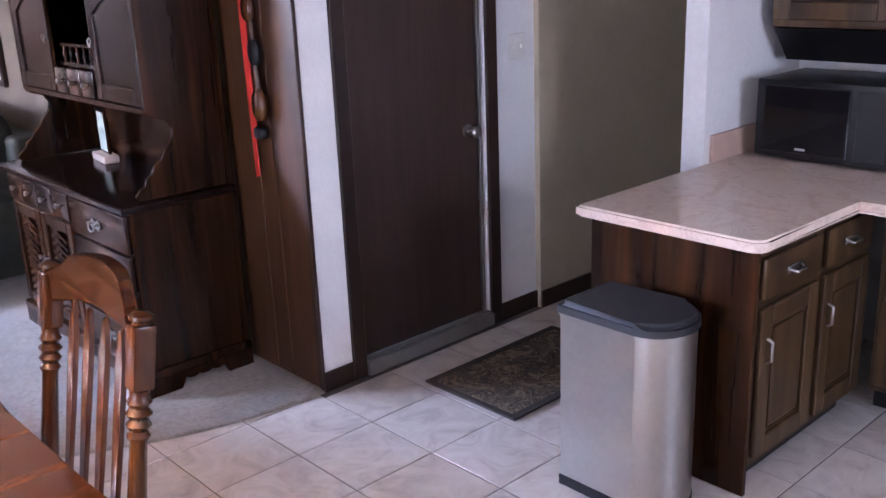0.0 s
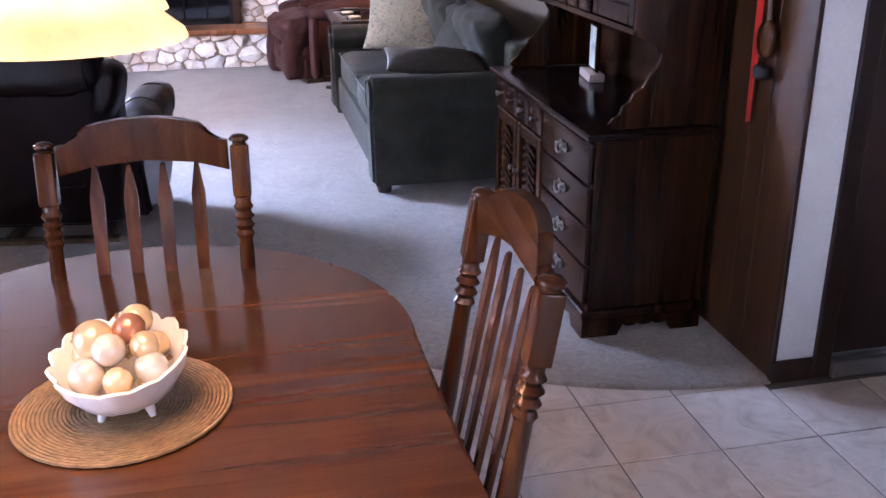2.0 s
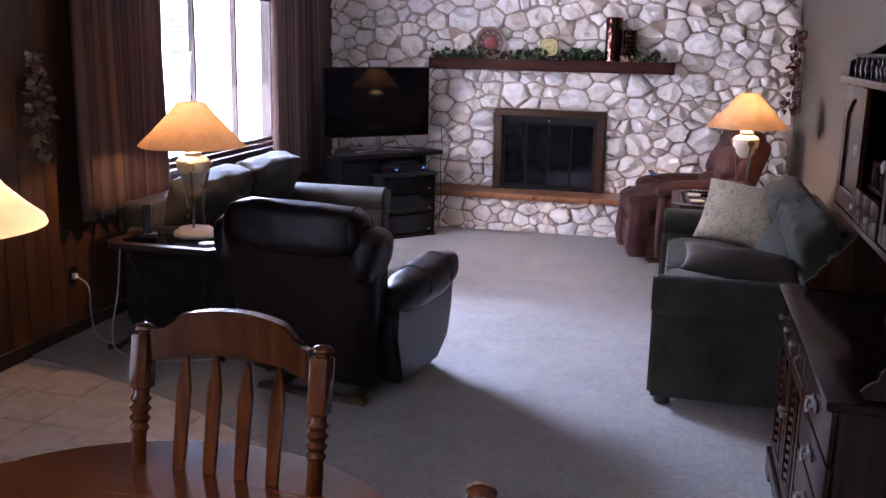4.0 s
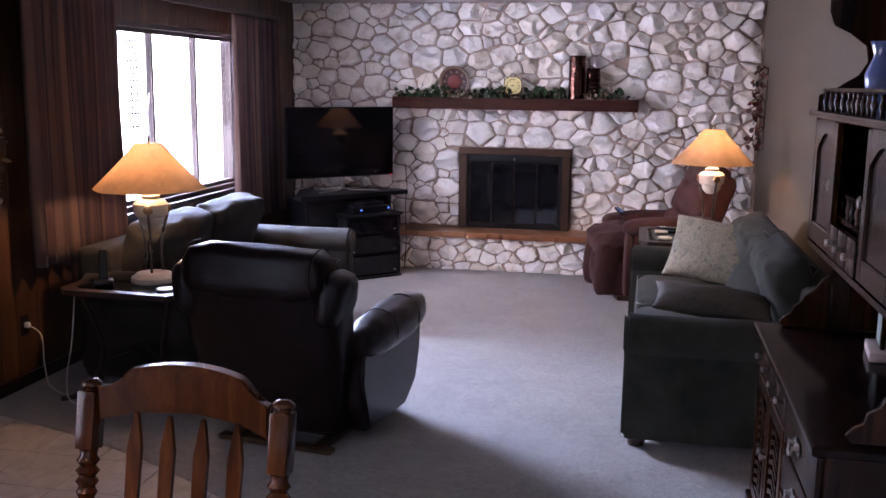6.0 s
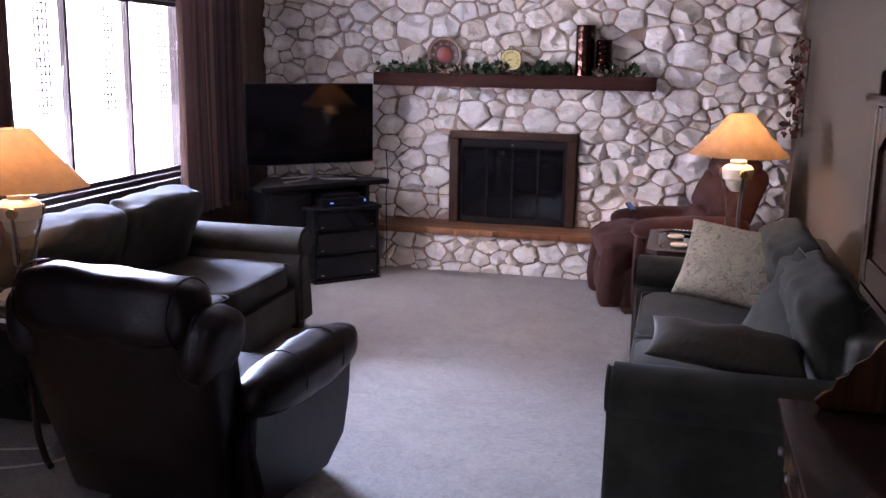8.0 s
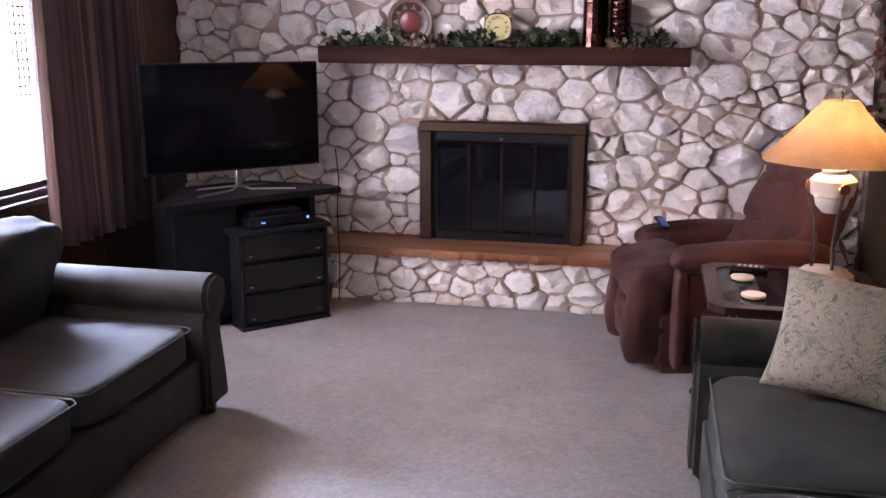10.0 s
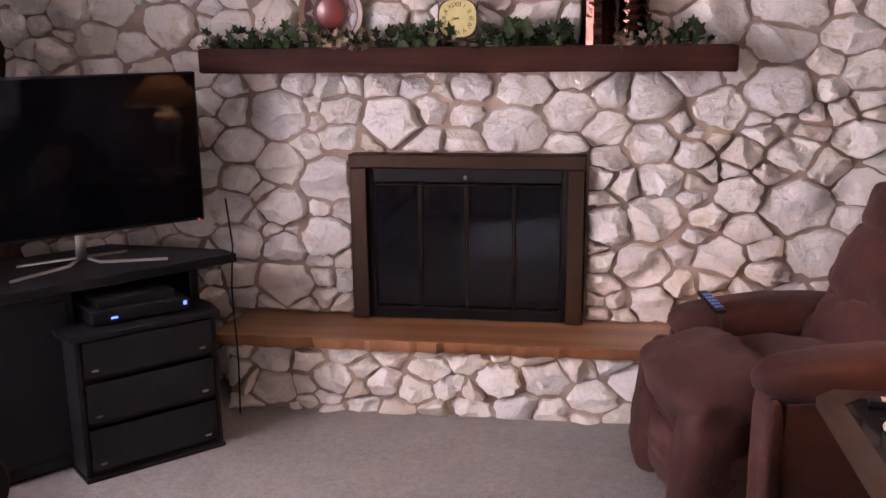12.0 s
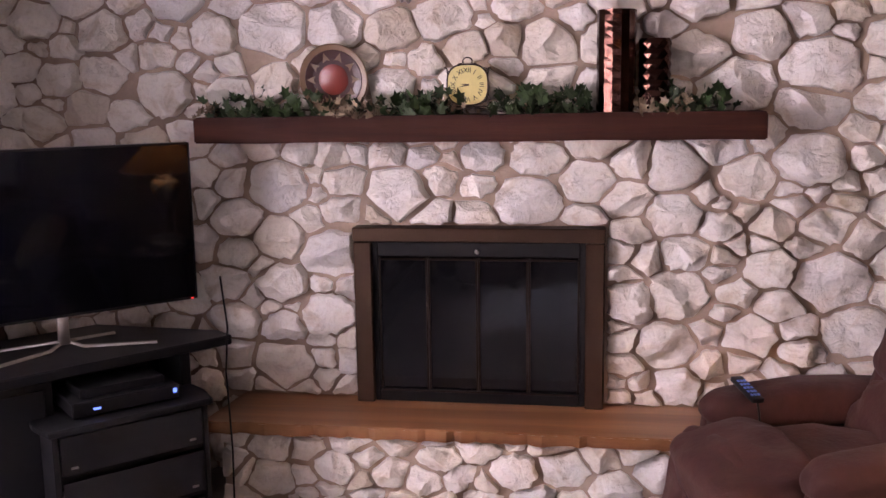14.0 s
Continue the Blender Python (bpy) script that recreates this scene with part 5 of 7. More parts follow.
def table():
    t = thing("dining_table", 0.48, 2.49, 0, 0, "oval dining table in glossy red-brown knotty pine", "table")
    cuts = [-1.0, -0.66, -0.44, -0.20, 0.03, 0.27, 0.50, 0.72, 1.0]
    full = racetrack(0.63, 0.66, 64)
    for y0, y1 in zip(cuts, cuts[1:]):
        pts = []
        for k in range(len(full)):
            p, q = full[k], full[(k + 1) % len(full)]
            if y0 <= p[1] <= y1:
                pts.append(p)
            for c in ((y0, y1) if q[1] > p[1] else (y1, y0)):
                if (p[1] - c) * (q[1] - c) < 0:
                    u = (c - p[1]) / (q[1] - p[1])
                    pts.append((p[0] + u * (q[0] - p[0]), c))
        pts = [(px, min(max(py, y0 + 0.0004), y1 - 0.0004)) for px, py in pts]
        bm = bm_new()
        add_prism(bm, pts, 0.678, 0.711, "z")
        rim = [e for e in bm.edges if abs(e.verts[0].co.z - e.verts[1].co.z) < 0.001 and not all(abs(v.co.y - c) < 0.001 for v in e.verts for c in (y0,)) and not all(abs(v.co.y - y1) < 0.001 for v in e.verts)]
        bmesh.ops.bevel(bm, geom=rim, offset=0.010, segments=3, affect="EDGES")
        part("plank", bm, M_TABLE, t, "", 35)
    bm = bm_new()
    outer, inner = racetrack(0.53, 0.62), racetrack(0.505, 0.62)
    for k in range(len(outer)):
        j = (k + 1) % len(outer)
        q = [bm.verts.new((*p, z)) for p, z in ((outer[k], 0.60), (outer[j], 0.60), (outer[j], 0.677), (outer[k], 0.677))]
        bm.faces.new(q)
        q2 = [bm.verts.new((*p, z)) for p, z in ((inner[k], 0.60), (inner[j], 0.60), (inner[j], 0.677), (inner[k], 0.677))]
        bm.faces.new(q2[::-1])
        bm.faces.new((q[1], q[0], q2[0], q2[1]))
    bmesh.ops.remove_doubles(bm, verts=bm.verts, dist=0.0005)
    part("apron", bm, M_TABLE, t)
    for sy in (-1, 1):
        bm = bm_new()
        add_lathe(bm, [(0, 0.12), (0.05, 0.12), (0.055, 0.2), (0.035, 0.24), (0.06, 0.34), (0.06, 0.44), (0.035, 0.52), (0.05, 0.56), (0.05, 0.599), (0, 0.599)], 18, pose(0, sy * 0.38, 0))
        part("pedestal", bm, M_CHAIR, t, "turned pedestal", 40)
        for sx in (-1, 1):
            bm = bm_new()
            add_tube(bm, [(sx * 0.045, sy * 0.38, 0.16), (sx * 0.2, sy * 0.38, 0.12), (sx * 0.34, sy * 0.38, 0.035)], [0.035, 0.03, 0.022], 10, 1.2)
            part("leg", bm, M_CHAIR, t, "", 50)


table()


def placemat():
    m = thing("placemat", 0.500, 2.575, 0.712, 0, "round woven seagrass placemat on the dining table", "placemat")
    for k in range(26):
        bm = bm_new()
        r = 0.006 + k * 0.0078
        n = max(10, int(r * 420))
        pts = [(r * math.cos(a), r * math.sin(a), 0.0045 + 0.0012 * (i % 2)) for i, a in enumerate([math.tau * i / n for i in range(n + 1)])]
        add_tube(bm, pts, 0.0047, 5, 0.8)
        part("coil", bm, M_RATTAN, m, "", 60)


placemat()


def bowl():
    b = thing("centrepiece_bowl", 0.512, 2.56, 0.725, 0, "white milk-glass footed bowl full of gold and copper baubles", "bowl")
    bm = bm_new()
    seg = 56

    def ring(r, z, wave):
        out = []
        for i in range(seg):
            a = math.tau * i / seg
            lobe = abs(math.sin(a * 7))
            out.append(bm.verts.new((r * (1 + wave * lobe) * math.cos(a), r * (1 + wave * lobe) * math.sin(a), z + wave * 0.14 * lobe)))
        return out
    prof = [(0.02, 0.022, 0), (0.060, 0.026, 0.02), (0.092, 0.046, 0.04), (0.112, 0.080, 0.06), (0.120, 0.112, 0.08), (0.115, 0.115, 0.08), (0.106, 0.082, 0.05), (0.088, 0.054, 0.04), (0.055, 0.036, 0.0), (0.01, 0.032, 0)]
    rings = [ring(*p) for p in prof]
    for a, c in zip(rings, rings[1:]):
        for i in range(seg):
            bm.faces.new((a[i], a[(i + 1) % seg], c[(i + 1) % seg], c[i]))
    bm.faces.new(rings[0][::-1])
    bm.faces.new(rings[-1])
    lean = Matrix.Translation((0, 0, 0.06)) @ Matrix.Rotation(radians(11), 4, Vector((0.93, -0.36, 0))) @ Matrix.Translation((0, 0, -0.06))
    bmesh.ops.transform(bm, matrix=lean, verts=list(bm.verts))
    part("vessel", bm, M_MILK, b, "", 50)
    for k in range(4):
        bm = bm_new()
        a = math.radians(45 + 90 * k)
        add_tube(bm, [(0.05 * math.cos(a), 0.05 * math.sin(a), 0.03), (0.062 * math.cos(a), 0.062 * math.sin(a), 0.012), (0.066 * math.cos(a), 0.066 * math.sin(a), -0.001)], [0.012, 0.009, 0.006], 8)
        part("foot", bm, M_MILK, b, "", 50)
    rnd = random.Random(5)
    spots = [(-0.055, -0.03, 0.078, 1), (0.0, -0.06, 0.08, 0), (0.055, -0.035, 0.078, 1), (0.06, 0.03, 0.078, 0), (0.0, 0.062, 0.078, 0), (-0.06, 0.03, 0.08, 0), (-0.012, -0.012, 0.115, 1),
             (0.022, 0.03, 0.122, 2), (-0.04, 0.02, 0.118, 0), (0.048, -0.01, 0.112, 0), (0.03, 0.068, 0.112, 0)]
    for x, y, z, k in spots:
        x, y, z = lean @ Vector((x * 1.05, y * 1.1, z + 0.02))
        g = thing("bauble", 0.512 + x, 2.56 + y, 0.728 + z, 0, ("gold", "pearl", "copper")[k] + " glass bauble in the white bowl", "bauble", "baubles in the bowl")
        bm = bm_new()
        bmesh.ops.create_uvsphere(bm, u_segments=24, v_segments=16, radius=rnd.choice((0.027, 0.031, 0.034, 0.038)))
        part("ball", bm, M_BAUBLES[k], g, "", 60)
        bm = bm_new()
        add_lathe(bm, [(0, 0.033), (0.006, 0.033), (0.006, 0.040), (0, 0.040)], 8, pose(0, 0, 0, rnd.uniform(120, 200), rnd.uniform(0, 360)))
        part("cap", bm, M_BRASS, g, "", 40)


bowl()


def chandelier():
    c = thing("chandelier", 0.463, 2.278, 0, 0, "lit chandelier with three alabaster glass bell shades over the table", "chandelier")
    bm = bm_new()
    add_lathe(bm, [(0, 1.50), (0.010, 1.502), (0.017, 1.515), (0.009, 1.53), (0.020, 1.55), (0.014, 1.575), (0.022, 1.60), (0.016, 1.63), (0.03, 1.66), (0.036, 1.70), (0.03, 1.74), (0.016, 1.76), (0.026, 1.79), (0.018, 1.84), (0.018, 1.95), (0.03, 1.98), (0.0, 2.0)], 18)
    part("column", bm, M_CHAIR, c, "turned wooden column", 40)
    bm = bm_new()
    add_tube(bm, [(0, 0, 2.0), (0, 0, HIGH - 0.02)], 0.006, 8)
    add_lathe(bm, [(0.0, HIGH - 0.03), (0.05, HIGH - 0.028), (0.06, HIGH - 0.001), (0, HIGH - 0.001)], 18)
    part("rod", bm, M_BRASS, c, "brass rod and ceiling cup", 40)
    for k in range(3):
        a = math.radians((-53, 68, 188)[k])
        x, y = 0.168 * math.cos(a), 0.168 * math.sin(a)
        bm = bm_new()
        add_tube(bm, [(0, 0, 1.69), (x * .4, y * .4, 1.65), (x * .8, y * .8, 1.70), (x, y, 1.75), (x, y, 1.71)], 0.007, 8)
        add_lathe(bm, [(0, 1.67), (0.026, 1.67), (0.028, 1.70), (0.012, 1.725), (0, 1.725)], 14, pose(x, y, 0))
        arm = part("arm", bm, M_BRASS, c, "brass arm", 50)
        bm = bm_new()
        prof = [(0.028, 1.678), (0.037, 1.665), (0.050, 1.64), (0.061, 1.605), (0.073, 1.565), (0.092, 1.53), (0.121, 1.502), (0.143, 1.484), (0.147, 1.475)]
        n = 40
        rings = [[bm.verts.new((x + r * math.cos(t), y + r * math.sin(t), z)) for t in [math.tau * i / n for i in range(n)]] for r, z in prof]
        for p, q in zip(rings, rings[1:]):
            for i in range(n):
                bm.faces.new((p[i], p[(i + 1) % n], q[(i + 1) % n], q[i]))
        part("shade", bm, M_BELL, arm, "glowing alabaster glass bell shade", 60)
        bm = bm_new()
        bmesh.ops.create_uvsphere(bm, u_segments=14, v_segments=10, radius=0.022, matrix=Matrix.Translation((x, y, 1.595)))
        part("bulb", bm, M_BULB, arm, "lit bulb", 60).visible_shadow = False


chandelier()


# ---- hutch ----
def hutch():
    h = thing("hutch", 2.45, 4.60, 0, 90, "tall dark maple hutch with drawers, carved doors and open shelf", "hutch")
    # own frame: x runs south to north as seen from the front, -y is the wall side; front faces +y
    W, D, H = 0.66, 0.49, 0.815

    def fx(v):
        return -v
    bm = bm_new()
    add_box(bm, -W + 0.02, W - 0.02, 0.0, D - 0.03, 0.10, H - 0.028, 0.003)
    part("body", bm, M_HUTCH, h)
    bm = bm_new()
    add_box(bm, -W - 0.012, W + 0.012, -0.0, D + 0.012, H - 0.028, H, 0.009, 3)
    part("worktop", bm, M_HUTCH_TOP, h, "dark polished top", 35)
    bm = bm_new()
    add_box(bm, -W, W, 0.0, D, 0.085, 0.125, 0.012, 3)
    part("plinth_moulding", bm, M_HUTCH, h, "", 35)
    # bracket feet with a scalloped apron
    def scallop(length, depth0):
        pts = [(-length, 0.0), (-length + 0.11, 0.0), (-length + 0.125, 0.03)]
        n = 36
        for k in range(n + 1):
            x = -length + 0.14 + (2 * length - 0.28) * k / n
            pts.append((x, 0.058 - 0.010 * abs(math.sin(k * math.pi / 12)) ** 0.5))
        pts += [(length - 0.125, 0.03), (length - 0.11, 0.0), (length, 0.0), (length, 0.086), (-length, 0.086)]
        return pts
    bm = bm_new()
    add_prism(bm, scallop(W - 0.004, 0), D - 0.028, D - 0.004, "y")
    part("apron", bm, M_HUTCH, h, "scalloped apron with bracket feet")
    for s in (-1, 1):
        bm = bm_new()
        pts = [(x + D / 2 - 0.015, z) for x, z in scallop(D / 2 - 0.016, 0)]
        add_prism(bm, pts, s * (W - 0.026), s * (W - 0.004), "x")
        part("apron", bm, M_HUTCH, h, "scalloped apron with bracket feet")

    def pull(parent, x, z):
        bm = bm_new()
        y = D - 0.008
        for s in (-1, 1):
            add_lathe(bm, [(0, 0), (0.011, 0), (0.009, 0.006), (0.005, 0.014), (0.007, 0.02), (0, 0.022)], 10, pose(x + s * 0.032, y, z + 0.008, -90))
        add_prism(bm, [(x - 0.05, z), (x - 0.03, z + 0.024), (x, z + 0.014), (x + 0.03, z + 0.024), (x + 0.05, z), (x + 0.026, z - 0.02), (x, z - 0.012), (x - 0.026, z - 0.02)], y, y + 0.003, "y")
        add_tube(bm, [(x - 0.032, y + 0.018, z + 0.008), (x - 0.026, y + 0.022, z - 0.014), (x, y + 0.024, z - 0.022), (x + 0.026, y + 0.022, z - 0.014), (x + 0.032, y + 0.018, z + 0.008)], 0.0035, 6)
        part("bail_pull", bm, M_PEWTER, parent, "pewter bail pull", 50)

    def knob(parent, x, y, z):
        bm = bm_new()
        add_lathe(bm, [(0, 0), (0.006, 0), (0.006, 0.01), (0.012, 0.016), (0.011, 0.024), (0, 0.027)], 12, pose(x, y, z, -90))
        part("knob", bm, M_PEWTER, parent, "small round pewter knob", 50)
    # the southern end is at +x after the turn (own +x points north when turned by 90, so drawers sit at -x)
    dx0, dx1 = -W + 0.035, -0.09
    zs = [0.135, 0.295, 0.455, 0.61, 0.775]
    for i in range(4):
        bm = bm_new()
        add_box(bm, dx0, dx1, D - 0.032, D - 0.012, zs[i] + 0.006, zs[i + 1] - 0.006, 0.006, 2)
        d = part("drawer", bm, M_HUTCH, h, "drawer with a moulded edge", 35)
        pull(d, (dx0 + dx1) / 2, (zs[i] + zs[i + 1]) / 2)
    n = 4
    sx0, sx1 = -0.075, W - 0.03
    for i in range(n):
        a = sx0 + (sx1 - sx0) * i / n
        b = sx0 + (sx1 - sx0) * (i + 1) / n
        bm = bm_new()
        add_box(bm, a + 0.005, b - 0.005, D - 0.032, D - 0.012, 0.655, 0.772, 0.006, 2)
        d = part("small_drawer", bm, M_HUTCH, h, "small drawer front", 35)
        knob(d, (a + b) / 2, D - 0.013, 0.712)
    for i in range(2):
        a = sx0 + (sx1 - sx0) * i / 2 + 0.006
        b = sx0 + (sx1 - sx0) * (i + 1) / 2 - 0.006
        bm = bm_new()
        add_box(bm, a, a + 0.05, D - 0.032, D - 0.012, 0.14, 0.64, 0.005)
        add_box(bm, b - 0.05, b, D - 0.032, D - 0.012, 0.14, 0.64, 0.005)
        add_box(bm, a + 0.05, b - 0.05, D - 0.032, D - 0.012, 0.14, 0.19, 0.005)
        add_box(bm, a + 0.05, b - 0.05, D - 0.032, D - 0.012, 0.585, 0.64, 0.005)
        d = part("cupboard_door", bm, M_HUTCH, h, "carved cupboard door")
        for k in range(11):
            z = 0.20 + k * 0.036
            bm = bm_new()
            cx = (a + b) / 2
            lift = 0.03
            pts = [(cx - 0.085, z - lift), (cx, z), (cx + 0.085, z - lift), (cx + 0.085, z - lift + 0.018), (cx, z + 0.018), (cx - 0.085, z - lift + 0.018)]
            pts = [(x, min(max(q, 0.191), 0.584)) for x, q in pts]
            if len({round(q, 4) for _, q in pts}) > 2:
                add_prism(bm, pts, D - 0.026, D - 0.014, "y")
                part("carving", bm, M_HUTCH, d)
            else:
                bm.free()
        knob(d, b - 0.025 if i == 0 else a + 0.025, D - 0.013, 0.42)
    # upper part
    U = 0.63
    UD = 0.335
    bm = bm_new()
    add_box(bm, -U, U, 0.0, 0.018, H, 2.10)
    part("back_panel", bm, M_HUTCH, h)
    for s in (-1, 1):
        pts = [(0.019, H + 0.001), (0.40, H + 0.001), (0.415, H + 0.02), (0.395, H + 0.045), (0.37, H + 0.055), (0.365, H + 0.085), (0.335, H + 0.10), (0.325, H + 0.13), (0.29, H + 0.15), (0.27, H + 0.19), (0.235, H + 0.22),
               (0.225, H + 0.26), (0.25, H + 0.30), (0.30, H + 0.31), (0.325, H + 0.325), (UD, H + 0.345), (UD, 1.62), (UD, 1.70), (0.27, 1.73), (0.20, 1.77), (0.17, 1.82), (0.18, 1.88), (0.24, 1.92), (0.30, 1.95), (0.32, 2.00), (0.32, 2.07), (0.019, 2.07)]
        bm = bm_new()
        add_prism(bm, pts, s * (U - 0.02), s * U, "x")
        bmesh.ops.bevel(bm, geom=list(bm.edges), offset=0.003, segments=1, affect="EDGES")
        part("scroll_side", bm, M_HUTCH, h, "scroll-cut side panel")
    bm = bm_new()
    add_box(bm, -U + 0.021, U - 0.021, 0.019, UD, 1.145, 1.165)
    add_box(bm, -U - 0.02, U + 0.02, 0.019, UD + 0.025, 1.62, 1.645, 0.007, 2)
    add_box(bm, -U + 0.021, U - 0.021, 0.019, UD - 0.03, 1.285, 1.30)
    part("shelf", bm, M_HUTCH, h)
    bm = bm_new()
    add_box(bm, -U - 0.03, U + 0.03, 0.0, 0.36, 2.10, 2.14, 0.012, 2)
    part("cornice", bm, M_HUTCH, h, "", 35)
    for i in range(3):
        a = -0.20 + 0.1333 * i
        bm = bm_new()
        add_box(bm, a + 0.004, a + 0.129, UD - 0.018, UD + 0.004, 1.170, 1.280, 0.005, 2)
        d = part("spice_drawer", bm, M_HUTCH, h, "small spice drawer", 35)
        knob(d, a + 0.066, UD + 0.003, 1.225)
    for s in (-1, 1):
        a, b = (s * 0.215, s * (U - 0.022))
        a, b = min(a, b), max(a, b)
        bm = bm_new()
        add_box(bm, a, a + 0.05, UD - 0.02, UD, 1.17, 1.615, 0.004)
        add_box(bm, b - 0.05, b, UD - 0.02, UD, 1.17, 1.615, 0.004)
        add_box(bm, a + 0.05, b - 0.05, UD - 0.02, UD, 1.17, 1.24, 0.004)
        arch = [(a + 0.05, 1.615), (a + 0.05, 1.51)] + [(a + 0.05 + (b - a - 0.1) * k / 10, 1.51 + 0.06 * math.sin(math.pi * k / 10)) for k in range(1, 10)] + [(b - 0.05, 1.51), (b - 0.05, 1.615)]
        add_prism(bm, arch, UD - 0.02, UD, "y")
        d = part("upper_door", bm, M_HUTCH, h, "arched cupboard door")
        bm = bm_new()
        add_box(bm, a + 0.05, b - 0.05, UD - 0.012, UD - 0.009, 1.24, 1.58)
        part("panel", bm, M_HUTCH, d, "flat arched panel")
        bm = bm_new()
        e = a + 0.025 if s > 0 else b - 0.025
        add_tube(bm, [(e, UD + 0.012, 1.42), (e + 0.016, UD + 0.014, 1.408), (e, UD + 0.014, 1.386), (e - 0.016, UD + 0.014, 1.408), (e, UD + 0.012, 1.42)], 0.003, 6)
        part("ring_pull", bm, M_PEWTER, d, "ring pull", 50)
    for k in range(6):
        for z, y in ((1.301, UD - 0.045), (1.646, UD - 0.02)):
            x = -0.17 + 0.068 * k
            bm = bm_new()
            add_lathe(bm, [(0, 0), (0.008, 0), (0.005, 0.01), (0.011, 0.03), (0.005, 0.05), (0.009, 0.065), (0, 0.065)], 10, pose(x, y, z))
            part("spindle", bm, M_HUTCH, h, "short turned spindle", 40)
    for s in (-1, 1):
        for k in range(4):
            bm = bm_new()
            add_lathe(bm, [(0, 0), (0.008, 0), (0.005, 0.01), (0.011, 0.03), (0.005, 0.05), (0.009, 0.065), (0, 0.065)], 10, pose(s * (0.27 + 0.1 * k), UD - 0.02, 1.646))
            part("spindle", bm, M_HUTCH, h, "short turned spindle", 40)
    bm = bm_new()
    add_box(bm, -0.19, 0.19, UD - 0.055, UD - 0.035, 1.367, 1.38, 0.003)
    add_box(bm, -U + 0.03, U - 0.03, UD - 0.03, UD - 0.01, 1.712, 1.726, 0.003)
    part("gallery_rail", bm, M_HUTCH, h)
    return h


hutch()


def on_hutch():
    p = thing("photo_frame", 2.33, 4.87, 0.816, 82, "small standing picture in a pale frame on the hutch", "picture frame")
    bm = bm_new()
    add_box(bm, -0.10, 0.10, -0.02, 0.05, 0, 0.035, 0.006, 2)
    part("base", bm, plain("pale_pink_stone", (0.5, 0.38, 0.33), 0.4), p, "pale pink base", 40)
    bm = bm_new()
    add_box(bm, -0.065, 0.065, 0.0, 0.015, 0.036, 0.245, 0.004)
    part("frame", bm, M_HUTCH, p)
    bm = bm_new()
    add_box(bm, -0.05, 0.05, 0.0155, 0.018, 0.05, 0.23)
    part("picture", bm, plain("pale_print", (0.55, 0.66, 0.58), 0.2, vary=0.3, scale=20), p, "pale green and white print")
    g = thing("glass_vase", 2.28, 5.02, 1.646, 0, "blue cut-glass vase on the top shelf of the hutch", "vase")
    bm = bm_new()
    add_lathe(bm, [(0, 0), (0.04, 0), (0.03, 0.02), (0.05, 0.07), (0.055, 0.13), (0.03, 0.19), (0.045, 0.24), (0.042, 0.24), (0.026, 0.19), (0, 0.03)], 20)
    part("vessel", bm, plain("blue_glass", (0.10, 0.14, 0.30), 0.08, relief=0.0, coat=0.5), g, "", 40)


on_hutch()


